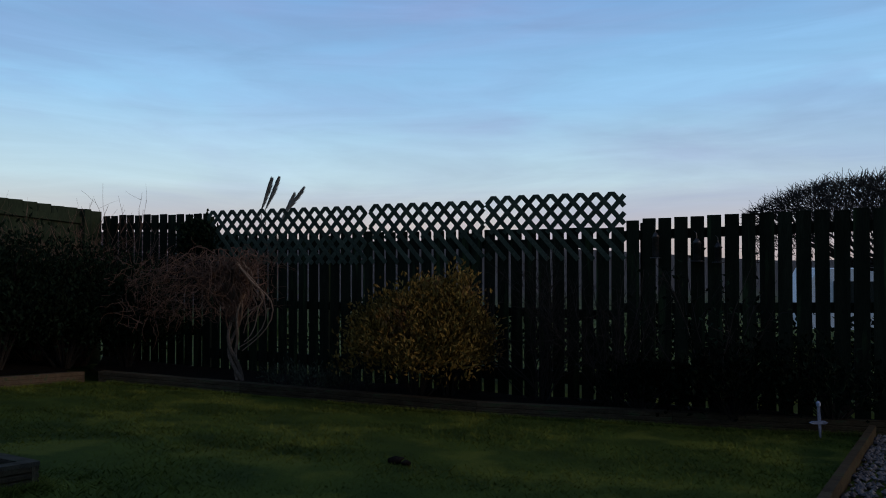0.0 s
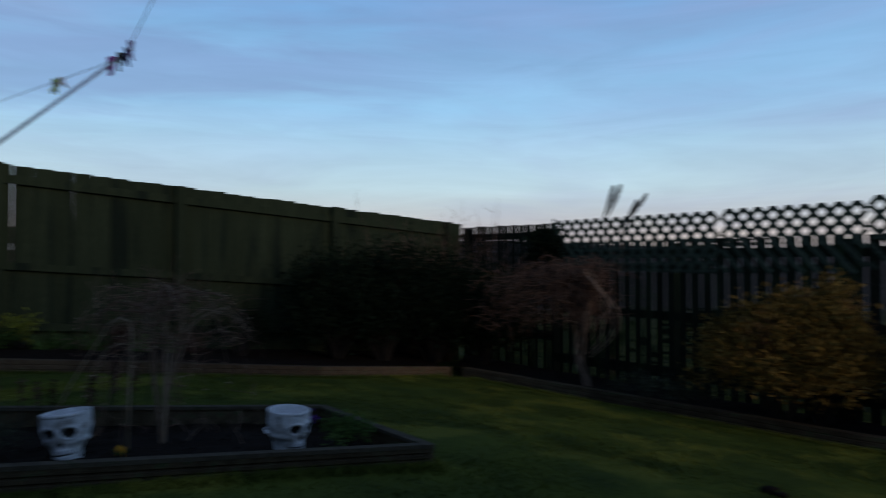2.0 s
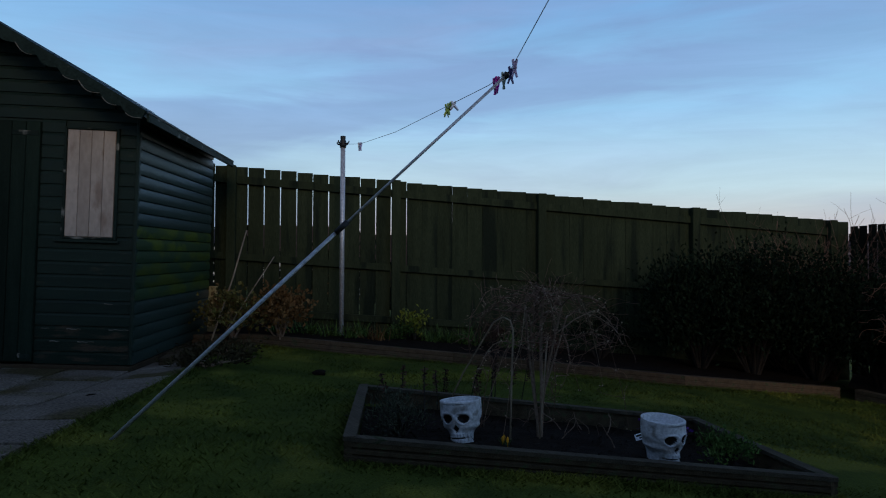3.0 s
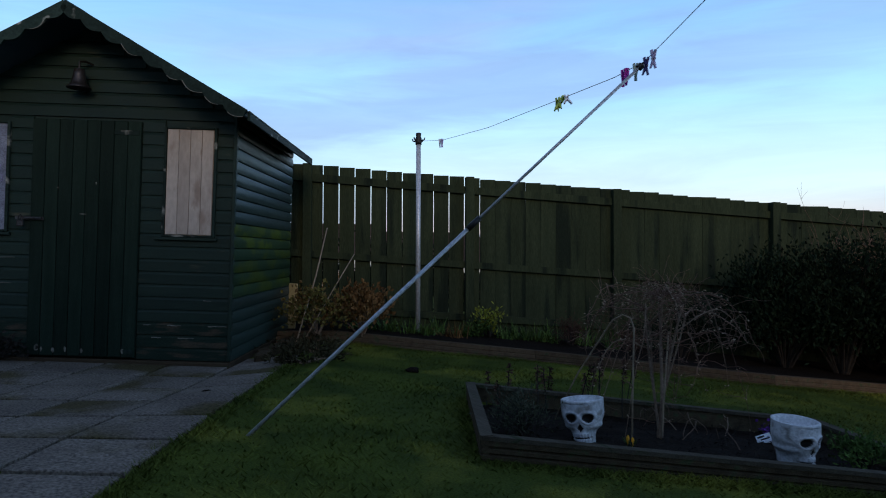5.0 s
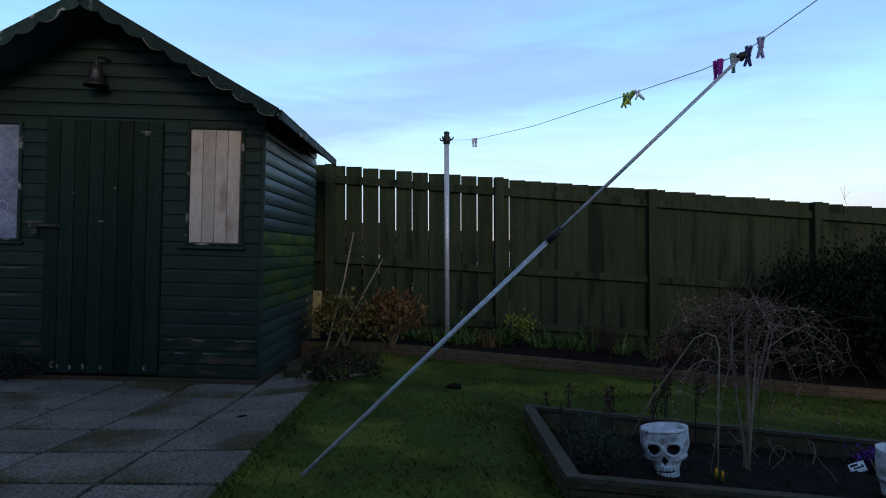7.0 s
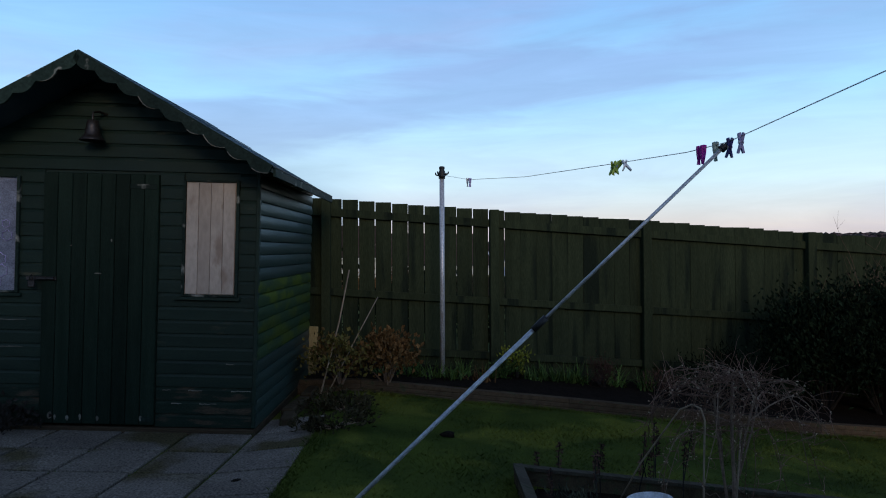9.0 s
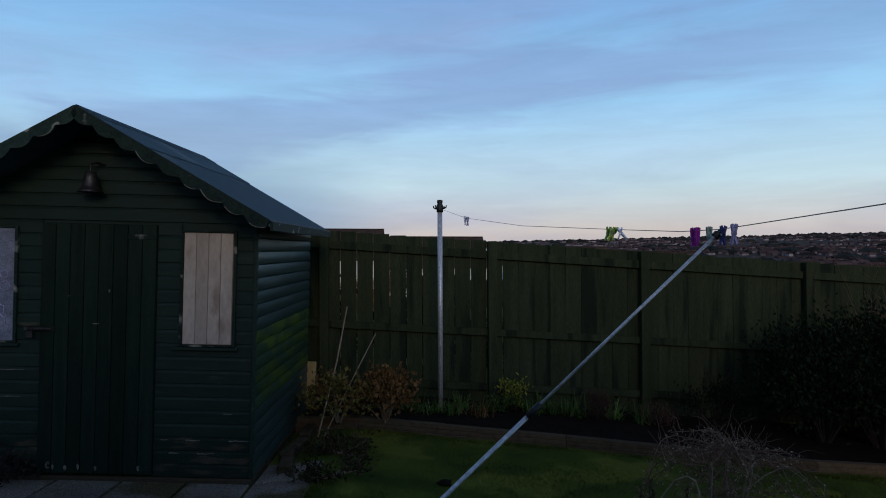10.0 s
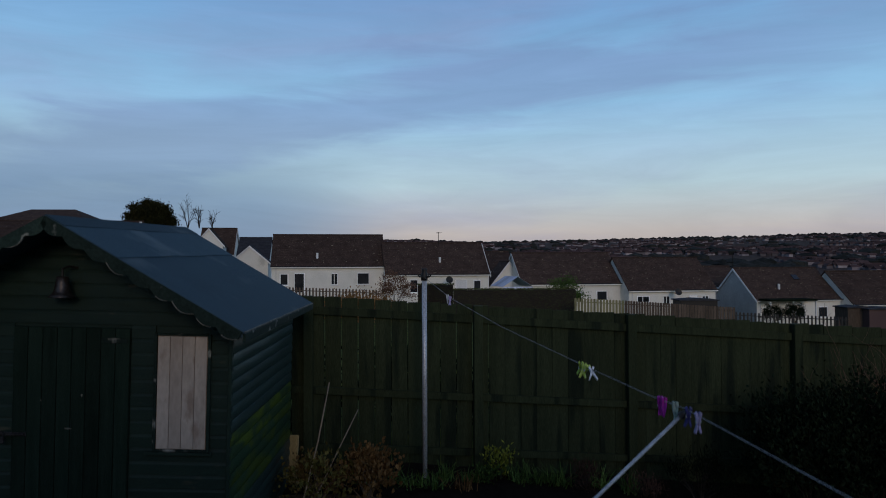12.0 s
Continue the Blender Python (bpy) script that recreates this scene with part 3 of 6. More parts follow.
    for x, i, w in ((-1.72, 7, 0.11), (-1.80, 5, 0.13), (-1.68, 5, 0.05), (-0.42, 2, 0.05), (-0.33, 1, 0.06), (-0.55, 1, 0.035), (-0.10, 2, 0.07), (-0.62, 2, 0.03), (-0.18, 4, 0.03)):
        bm = bmesh.new()
        z = -0.034 + i * pitch + 0.070
        tube(bm, [(x - w + 2 * w * q / 6, 0.0145, z + rng.uniform(-0.003, 0.003)) for q in range(7)], 0.0045, 0.002, sides=5)
        part("bare_streak", bm, M_PALE_PAINT, shed)
    # hasp, bolt and padlock
    bm = bmesh.new()
    box(bm, doors[0] - 0.10, doors[0] + 0.11, -0.020, -0.012, 0.975, 1.0, 0.002)
    tube(bm, [(doors[0] - 0.02, -0.03, 0.987), (doors[0] + 0.10, -0.03, 0.99)], 0.008, sides=7)
    part("bolt", bm, M_IRON, door, "rusty sliding bolt")
    bm = bmesh.new()
    box(bm, doors[0] - 0.075, doors[0] - 0.03, -0.045, -0.022, 0.925, 0.972, 0.006)
    tube(bm, [(doors[0] - 0.068, -0.034, 0.968), (doors[0] - 0.066, -0.034, 1.0), (doors[0] - 0.052, -0.034, 1.012), (doors[0] - 0.038, -0.034, 1.0), (doors[0] - 0.037, -0.034, 0.968)], 0.004, sides=6)
    part("padlock", bm, M_IRON, door, "weathered padlock")
    # windows
    for i, (x0, x1) in enumerate(wins):
        win = box_part("window", (x0 + 0.012, x1 - 0.012, 0.012, 0.03, WZ0 + 0.01, WZ1 - 0.01), M_CURTAIN if i == 0 else M_LACE, shed, 0.0, "tall narrow window closed by a faded wooden board" if i == 0 else "tall narrow window with a pale lace curtain")
        if i == 0:
            kk = 4
            ww = (x1 - x0 - 0.05) / kk
            for q in range(kk):
                box_part("board", (x0 + 0.025 + q * ww, x0 + 0.025 + (q + 1) * ww - 0.003, 0.002, 0.012, WZ0 + 0.02, WZ1 - 0.02), M_CURTAIN, win, 0.002)
        else:
            rng = random.Random(5)
            for q in range(9):
                bm = bmesh.new()
                cx, cz, rad = (x0 + x1) / 2 + rng.uniform(-0.10, 0.12), WZ0 + 0.07 + q * 0.082, rng.uniform(0.022, 0.036)
                for petal in range(6):
                    a = petal * math.pi / 3
                    tube(bm, [(cx + rad * math.cos(a), 0.008, cz + rad * math.sin(a)), (cx + 1.3 * rad * math.cos(a + 0.5), 0.008, cz + 1.3 * rad * math.sin(a + 0.5)), (cx + rad * math.cos(a + 1.05), 0.008, cz + rad * math.sin(a + 1.05))], 0.003, sides=4)
                part("lace_flower", bm, M_LILAC, win)
        for a, b, c, d in ((x0, x0 + 0.02, WZ0, WZ1), (x1 - 0.022, x1, WZ0, WZ1), (x0 + 0.021, x1 - 0.023, WZ1 - 0.014, WZ1), (x0 + 0.021, x1 - 0.023, WZ0, WZ0 + 0.016)):
            box_part("window_frame", (a, b, -0.006, 0.026, c, d), M_TRIM, win, 0.003)
        box_part("window_sill", (x0 - 0.05, x1 + 0.02, -0.012, 0.028, WZ0 - 0.024, WZ0 - 0.002), M_SHED, win, 0.003)
    # roof: two slopes of boards under felt
    over, front, back = 0.17, 0.34, 0.08
    slope = RISE / half
    eave_z = E + 0.02 - over * slope
    top = E + RISE + 0.02
    for s in (1, -1):
        bm = bmesh.new()
        xe = half + over
        prism(bm, [(-half, top - 0.035), (-half + s * xe, eave_z - 0.035), (-half + s * xe, eave_z), (-half, top)], -front, D + back)
        roof = part("roof", bm, M_FELT, shed, "blue-grey mineral felt roof slope")
        # two overlapping felt sheets, the upper one with a wavering lower edge
        for t0, t1, lift, waver in ((0.0, 0.365, 0.011, 0.010), (0.33, 1.012, 0.003, 0.0)):
            bm = bmesh.new()
            rows, cuts = [], 26
            for q in range(cuts + 1):
                y = -front - 0.014 + (D + back + front + 0.028) * q / cuts
                te = t1 + waver * noise.noise(Vector((y * 2.2, s, 0)))
                sag = 0.004 * noise.noise(Vector((y * 1.6, s * 3, 5)))
                rows.append([bm.verts.new((-half + s * xe * t, y, top + (eave_z - top) * t + up + sag)) for t, up in ((t0, lift), (te, lift), (te, lift + 0.006), (t0, lift + 0.006))])
            for r0, r1 in zip(rows, rows[1:]):
                for k in range(4):
                    bm.faces.new((r0[k], r0[(k + 1) % 4], r1[(k + 1) % 4], r1[k]))
            bm.faces.new(rows[0][::-1])
            bm.faces.new(rows[-1])
            bmesh.ops.recalc_face_normals(bm, faces=bm.faces[:])
            part("felt_sheet", bm, M_FELT, roof)
        # felt folded down over the eave, its edge worn pale
        bm = bmesh.new()
        tube(bm, [(-half + s * (xe + 0.012), -front + (D + back + front) * q / 12, eave_z + 0.002 + 0.004 * noise.noise(Vector((q * 0.9, s, 9)))) for q in range(13)], 0.007, sides=6)
        part("felt_edge", bm, M_PALE_PAINT, roof)
        # eave fascia
        box_part("fascia", tuple(sorted((-half + s * xe, -half + s * (xe + 0.018)))) + (-front, D + back, eave_z - 0.060, eave_z - 0.006), M_TRIM, roof, 0.003)
        # scalloped bargeboard
        bm = bmesh.new()
        length = math.hypot(xe, top - eave_z)
        ang = math.atan2(top - eave_z, xe)
        scallops = 9
        outline = [(0, 0.012), (length, 0.012)]
        low = []
        for q in range(scallops):
            for h in range(7):
                u = (q + h / 6) / scallops
                low.append((u * length, -0.046 - 0.030 * math.sin(math.pi * h / 6)))
        outline += low[::-1]
        m = pose(-half, 0, top) @ Matrix.Diagonal((s, 1, 1, 1)) @ Matrix.Rotation(ang, 4, "Y")
        prism(bm, outline, -front - 0.035, -front - 0.015, m)
        for q in range(scallops):
            if q not in ((3, 5, 6, 7, 8) if s > 0 else (1, 4, 6)):
                continue
            rub = bmesh.new()
            tube(rub, [m @ Vector((u, -front - 0.034, z)) for u, z in low[q * 7 + (q % 3):q * 7 + 7 - (q % 2)]], 0.0036, 0.002, sides=5)
            part("worn_edge", rub, M_PALE_PAINT, roof)
        part("bargeboard", bm, M_TRIM, roof, "scalloped green bargeboard with peeling paint")
    # ridge strip
    bm = bmesh.new()
    prism(bm, [(-half - 0.12, top - 0.12 * slope + 0.016), (-half, top + 0.016), (-half + 0.12, top - 0.12 * slope + 0.016), (-half + 0.12, top - 0.12 * slope + 0.021), (-half, top + 0.021), (-half - 0.12, top - 0.12 * slope + 0.021)], -front - 0.012, D + back + 0.012)
    part("ridge_felt", bm, M_FELT, shed)
    # bell on its bracket
    bell = thing("wall_bell", SHED @ pose(-1.13, -0.085, 2.01), "small dark metal bell on a bracket on the shed gable", "bell")
    bm = bmesh.new()
    lathe(bm, [(0.012, 0.075), (0.036, 0.070), (0.042, 0.03), (0.05, -0.02), (0.062, -0.045), (0.085, -0.065), (0.083, -0.07), (0.055, -0.05), (0.03, 0.04)], 20)
    part("bell_body", bm, M_IRON, bell, "", True)
    bm = bmesh.new()
    tube(bm, [(0, 0, 0.075), (0, 0.0, 0.125), (0.02, 0.05, 0.14), (0.05, 0.10, 0.13)], 0.008, sides=7)
    part("bracket", bm, M_IRON, bell)
    bm = bmesh.new()
    tube(bm, [(0, 0, 0.0), (0, 0, -0.085)], 0.006, 0.011, sides=7)
    part("clapper", bm, M_IRON, bell)


build_shed()

# ---------- left fence: close boards on rails and posts ----------
def build_board_fence():
    A, ang = Vector((-8.04, 2.13, 0)), 64.68
    m = pose(A.x, A.y, 0, 0, 0, ang)
    fence = thing("board_fence", m, "tall dark green close-board timber fence with posts and rails", "fence", kind="structure")
    rng = random.Random(11)

    def top(s):
        return 2.012 - 0.0665 * s

    def foot(s):
        p = m @ Vector((s, 0, 0))
        return ground_z(p.x, p.y) - 0.05
    pitch, s = 0.1815, -1.9
    while s < 7.86:
        gap = 0.0075 if s < 2.0 else 0.001
        w = pitch - gap - (rng.uniform(0, 0.003) if s < 2.0 else 0)
        bm = bmesh.new()
        z1 = top(s + pitch) + rng.uniform(-0.006, 0.008)
        y = 0.002 + (0.004 if rng.random() < 0.5 else 0.0)
        a = rng.uniform(-0.003, 0.003)
        box(bm, s, s + w, y, y + 0.018, foot(s), z1, 0.003)
        for v in bm.verts:
            v.co.x += a * (v.co.z - 1)
        part("board", bm, M_FENCE, fence)
        s += pitch
    posts = (-1.75, 0.10, 1.96, 3.72, 5.71, 7.62)
    for q in posts:
        box_part("post", (q - 0.05, q + 0.05, -0.10, 0.0, foot(q), top(q) - 0.005), M_FENCE, fence, 0.006)
    for q0, q1 in zip(posts, posts[1:]):
        for drop, h in ((0.115, 0.085), (0.99, 0.075), (1.60, 0.075)):
            bm = bmesh.new()
            x0, x1 = q0 + 0.052, q1 - 0.052
            za, zb = top(x0) - drop, top(x1) - drop
            prism(bm, [(x0, za - h), (x1, zb - h), (x1, zb), (x0, za)], -0.042, 0.0)
            part("rail", bm, M_FENCE, fence)
    return fence


build_board_fence()

# ---------- back fence: pickets with gaps ----------
BACK = pose(-4.66, 9.27, 0, 0, 0, math.degrees(math.atan2(-0.393, 0.919)))


def back_top(s):
    if s < 1.85:
        return 1.43 - 0.01 * s
    return 1.145 if s < 6.93 else 1.215 + 0.03 * (s - 6.9)


def back_foot(s):
    p = BACK @ Vector((s, 0, 0))
    return ground_z(p.x, p.y)


def build_picket_fence():
    fence = thing("picket_fence", BACK, "dark weathered picket fence with upright pales and gaps", "fence", kind="structure")
    rng = random.Random(4)
    s = 0.05
    while s < 11.5:
        bm = bmesh.new()
        w = 0.117 + rng.uniform(-0.004, 0.004)
        box(bm, s, s + w, -0.020, -0.001, back_foot(s) + 0.05, back_top(s) + rng.uniform(-0.008, 0.008), 0.003)
        a = rng.uniform(-0.006, 0.006)
        for v in bm.verts:
            v.co.x += a * (v.co.z - 0.6)
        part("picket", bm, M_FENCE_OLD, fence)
        s += 0.1445
    for q in (0.0, 1.72, 3.5, 5.3, 7.1, 8.9, 10.7):
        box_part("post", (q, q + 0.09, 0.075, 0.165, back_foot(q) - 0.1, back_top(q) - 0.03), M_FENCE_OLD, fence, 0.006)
    for q0, q1 in ((0.0, 1.849), (1.86, 4.4), (4.4, 6.929), (6.94, 11.5)):
        for k, h in ((0.105, 0.09), (0.80, 0.09), (1.42, 0.12)):
            bm = bmesh.new()
            za, zb = back_top(q0) - k, back_top(q1 - 0.01) - k
            prism(bm, [(q0, za - h), (q1 - 0.004, zb - h), (q1 - 0.004, zb), (q0, za)], 0.001, 0.045)
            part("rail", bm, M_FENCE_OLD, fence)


build_picket_fence()


def build_trellis(s0, s1, top, lower_one_way):
    """A diamond lattice panel fixed before the pickets."""
    th = thing("trellis_panel", BACK, "dark green diamond lattice trellis standing above the picket fence", "trellis", "trellis on the fence")
    base, tall = top - 0.665, 0.665
    px, pz, w = 0.150, 0.170, 0.047
    slope = pz / px
    for way in (1, -1):
        c = s0 - 2.0 + (0.105 if way < 0 else 0.0)
        while c < s1 + 2.0:
            # slat x = c + way * (z - z0) / slope
            ta, tb = 0.0, tall
            pts = []
            for k in range(2):
                t = (ta, tb)[k]
                pts.append((c + way * t / slope, t))
            (xa, za), (xb, zb) = pts
            lo, hi = (xa, za), (xb, zb)
            # cut by the panel's two ends
            def at(x):
                return (x, za + (zb - za) * (x - xa) / (xb - xa))
            p, q = lo, hi
            if max(p[0], q[0]) > s0 + 0.02 and min(p[0], q[0]) < s1 - 0.02:
                if p[0] < s0: p = at(s0)
                if q[0] < s0: q = at(s0)
                if p[0] > s1: p = at(s1)
                if q[0] > s1: q = at(s1)
                if lower_one_way and way > 0:
                    cut = 0.27
                    if p[1] < cut and q[1] > cut:
                        p = (p[0] + (q[0] - p[0]) * (cut - p[1]) / (q[1] - p[1]), cut)
                    elif q[1] <= cut:
                        p = q
                if math.hypot(q[0] - p[0], q[1] - p[1]) > 0.04:
                    L = math.hypot(q[0] - p[0], q[1] - p[1])
                    a = math.atan2(q[1] - p[1], q[0] - p[0])
                    y = -0.032 if way > 0 else -0.041
                    bm = bmesh.new()
                    box(bm, 0, L, y, y + 0.008, -w / 2, w / 2, 0.0, pose(p[0], 0, p[1] + base) @ Matrix.Rotation(-a, 4, "Y"))
                    bmesh.ops.bisect_plane(bm, geom=bm.verts[:] + bm.edges[:] + bm.faces[:], plane_co=(0, 0, top - 0.008), plane_no=(0, 0, 1), clear_outer=True)
                    bmesh.ops.holes_fill(bm, edges=bm.edges[:])
                    part("slat", bm, M_TRELLIS, th)
            c += px


build_trellis(1.88, 4.14, 1.452, False)
build_trellis(4.19, 5.54, 1.462, True)
build_trellis(5.57, 6.97, 1.500, True)


# ---------- timber edging ----------
def build_edging(name, pts, label, h=0.105, w=0.09, mat=M_SLEEPER):
    root = tagged(new(name), label, "edging", kind="structure")
    for (x0, y0), (x1, y1) in zip(pts, pts[1:]):
        L = math.hypot(x1 - x0, y1 - y0)
        n = max(1, round(L / 1.9))
        for i in range(n):
            ax, ay = x0 + (x1 - x0) * i / n, y0 + (y1 - y0) * i / n
            bx, by = x0 + (x1 - x0) * (i + 1) / n, y0 + (y1 - y0) * (i + 1) / n
            za, zb = ground_z(ax, ay), ground_z(bx, by)
            l = math.hypot(bx - ax, by - ay)
            m = pose(ax, ay, (za + zb) / 2, 0, 0, math.degrees(math.atan2(by - ay, bx - ax)))
            bm = bmesh.new()
            dz = (zb - za) / 2
            along(bm, grooved(0.0, w, -0.06, h, 4, 0.004, 0.006), l, dz, m)
            part("sleeper", bm, mat, root)


build_edging("edging_left", [(-7.35, 0.95), (-6.72, 2.06), (-5.72, 3.70), (-4.48, 5.60), (-3.80, 7.22)], "weathered brown timber sleepers along the fence border")
build_edging("edging_back", [(-3.70, 7.30), (-2.06, 6.88), (0.30, 6.18), (3.6, 5.42)], "dark weathered timber sleepers along the back border", mat=M_BEDWOOD)
build_edging("edging_gravel", [(3.35, 5.36), (1.80, 3.25), (0.9, 2.0)], "grey timber board edging the gravel strip", h=0.10, w=0.045, mat=M_BEDWOOD)


def build_border_soil():
    """Raised soil of the two borders, behind the sleepers."""
    for name, line, back in (("border_soil_left", [(-7.5, 0.9), (-6.72, 2.06), (-5.72, 3.70), (-4.48, 5.60), (-3.80, 7.22)], [(-8.6, 1.05), (-8.0, 2.12), (-7.2, 3.9), (-5.95, 6.5), (-4.70, 9.2)]),
                             ("border_soil_back", [(-3.75, 7.26), (-2.06, 6.88), (0.30, 6.18), (3.6, 5.42), (6.2, 4.7)], [(-4.60, 9.22), (-2.0, 8.12), (0.4, 7.08), (3.7, 5.70), (6.2, 4.72)])):
        bm = bmesh.new()
        grid = []
        for (p0, p1), (q0, q1) in zip(zip(line, line[1:]), zip(back, back[1:])):
            for i in range(8):
                t = i / 8
                a = (p0[0] + (p1[0] - p0[0]) * t, p0[1] + (p1[1] - p0[1]) * t)
                b = (q0[0] + (q1[0] - q0[0]) * t, q0[1] + (q1[1] - q0[1]) * t)
                row = []
                for j in range(9):
                    k = 0.06 + 0.92 * j / 8
                    x, y = a[0] + (b[0] - a[0]) * k, a[1] + (b[1] - a[1]) * k
                    row.append(bm.verts.new((x, y, ground_z(x, y) + 0.10 + 0.03 * noise.noise(Vector((x * 3, y * 3, 1))))))
                grid.append(row)
        for r0, r1 in zip(grid, grid[1:]):
            for j in range(8):
                bm.faces.new((r0[j], r1[j], r1[j + 1], r0[j + 1]))
        bmesh.ops.recalc_face_normals(bm, faces=bm.faces[:])
        ob = part(name, bm, M_SOIL, None, "", True)
        tagged(ob, "dark bare soil of the raised border", "soil", kind="structure")


build_border_soil()


# ---------- raised bed ----------
def bed_z(x, y):
    return ground_z(x, y) - lawn_lift(x, y)


def build_bed():
    bed = tagged(new("raised_bed"), "low raised bed framed with grooved grey decking boards", "raised bed")
    n = 4
    cx, cy = sum(p[0] for p in BED) / 4, sum(p[1] for p in BED) / 4
    for i in range(n):
        (x0, y0), (x1, y1) = BED[i], BED[(i + 1) % n]
        L = math.hypot(x1 - x0, y1 - y0)
        za, zb = bed_z(x0, y0), bed_z(x1, y1)
        m = pose(x0, y0, (za + zb) / 2, 0, 0, math.degrees(math.atan2(y1 - y0, x1 - x0)))
        inward = 1 if (m.inverted() @ Vector((cx, cy, 0))).y > 0 else -1
        dz = (zb - za) / 2
        bm = bmesh.new()
        along(bm, grooved(0.0, inward * 0.035, -0.05, 0.125, 6), L, dz, m)
        part("side_board", bm, M_BEDWOOD, bed)
        bm = bmesh.new()
        y = sorted((inward * -0.004, inward * 0.052))
        prism(bm, [(0.002, 0.126 - dz), (L - 0.002, 0.126 + dz), (L - 0.002, 0.145 + dz), (0.002, 0.145 - dz)], y[0], y[1], m)
        part("capping", bm, M_CAPPING_LIT, bed)
    bm = bmesh.new()
    grid = []
    for i in range(25):
        row = []
        for j in range(25):
            u, v = 0.02 + 0.96 * i / 24, 0.02 + 0.96 * j / 24
            x = (BED[0][0] * (1 - u) + BED[1][0] * u) * (1 - v) + (BED[3][0] * (1 - u) + BED[2][0] * u) * v
            y = (BED[0][1] * (1 - u) + BED[1][1] * u) * (1 - v) + (BED[3][1] * (1 - u) + BED[2][1] * u) * v
            row.append(bm.verts.new((x, y, bed_z(x, y) + 0.035 + 0.020 * noise.noise(Vector((x * 9, y * 9, 2))))))
        grid.append(row)
    for a, b in zip(grid, grid[1:]):
        for j in range(24):
            bm.faces.new((a[j], b[j], b[j + 1], a[j + 1]))
    bmesh.ops.recalc_face_normals(bm, faces=bm.faces[:])
    part("bed_soil", bm, M_SOIL, bed, "dark crumbly soil", True)


build_bed()


# ---------- skull planters: one plain mesh each ----------
def build_skull(x, y, z, turn, tilt, roll=0):
    bm = bmesh.new()
    rings, seg = 84, 132
    H, prof = 0.235, []
    grid = []
    for i in range(rings + 1):
        t = i / rings
        z0 = H * t
        row = []
        for k in range(seg):
            a = 2 * math.pi * k / seg
            c, s = math.cos(a), math.sin(a)          # face looks along -y
            wide = 0.050 + 0.053 * smooth(0.20, 0.74, t) + 0.013 * math.exp(-((t - 0.46) / 0.06) ** 2)
            deep = (0.082 + 0.026 * smooth(0.22, 0.70, t)) if s < 0 else (0.098 + 0.014 * smooth(0.0, 0.6, t))
            face = max(0.0, -s)
            r_x, r_y = wide * c, deep * s
            push = 0.0
            u = c * wide
            if s < 0:
                for ex in (-0.040, 0.040):           # sockets
                    q = math.hypot((u - ex) / 0.028, (z0 - 0.150 - 0.12 * abs(u - ex)) / 0.022)
                    push += 0.034 * (1 - smooth(0.5, 1.05, q))
                    push -= 0.006 * math.exp(-((q - 1.25) / 0.22) ** 2)
                q = abs(u) / 0.016 + abs(z0 - 0.103) / 0.024   # nose
                push += 0.022 * (1 - smooth(0.5, 1.1, q))
                q = math.hypot(u / 0.058, (z0 - 0.055) / 0.03)     # jaw and teeth
                push -= 0.012 * (1 - smooth(0.5, 1.2, q))
                if abs(u) < 0.045 and 0.035 < z0 < 0.075:
                    push += 0.009 * (1 if abs(z0 - 0.056) < 0.004 else 0) + 0.009 * (math.sin(u * 480) > 0.45)
                for ex in (-0.068, 0.068):           # hollow of the cheek
                    q = math.hypot((u - ex) / 0.02, (z0 - 0.075) / 0.03)
                    push += 0.014 * (1 - smooth(0.3, 1.0, q))
            row.append(bm.verts.new((r_x, r_y + push * (1 if s < 0 else 0), z0 + 0.008 * (s if t > 0.95 else 0))))
        grid.append(row)
    # open rim and the hollow inside
    for rr, zz in ((0.93, H), (0.90, H - 0.008), (0.86, H - 0.03)):
        grid.append([bm.verts.new((v.co.x * rr, v.co.y * rr, zz)) for v in grid[rings]])
    for a, b in zip(grid, grid[1:]):
        for k in range(seg):
            bm.faces.new((a[k], a[(k + 1) % seg], b[(k + 1) % seg], b[k]))
    bm.faces.new(grid[0][::-1])
    bm.faces.new(grid[-1])
    bmesh.ops.recalc_face_normals(bm, faces=bm.faces[:])
    for fc in bm.faces:                                  # shade in sockets, nose and mouth line put into the colour
        c = fc.calc_center_median()
        if c.y < 0:
            for ex in (-0.040, 0.040):
                if math.hypot((c.x - ex) / 0.028, (c.z - 0.150 - 0.12 * abs(c.x - ex)) / 0.022) < 0.93:
                    fc.material_index = 1
            if abs(c.x) < 0.036 and abs(c.z - 0.056) < 0.0035:
                fc.material_index = 1
            if abs(c.x) / 0.016 + abs(c.z - 0.103) / 0.024 < 0.9:
                fc.material_index = 1
    ob = part("skull_planter", bm, M_SKULL, None, "", True)
    # black second slot stands in for shade in the hollows
    ob.data.materials.append(M_BLACK)
    ob.matrix_basis = pose(x, y, z, tilt, roll, turn) @ Matrix.Scale(1.05, 4)
    tagged(ob, "white ceramic skull-shaped planter standing in the raised bed", "planter", "skull planters")


build_skull(-3.162, 1.97, -0.069, 37, -5, -5)
build_skull(-2.560, 2.809, -0.153, 82, 0)


# ---------- clothes pole, line, prop, pegs ----------
POLE = Vector((-7.05, 3.14, 0.10))


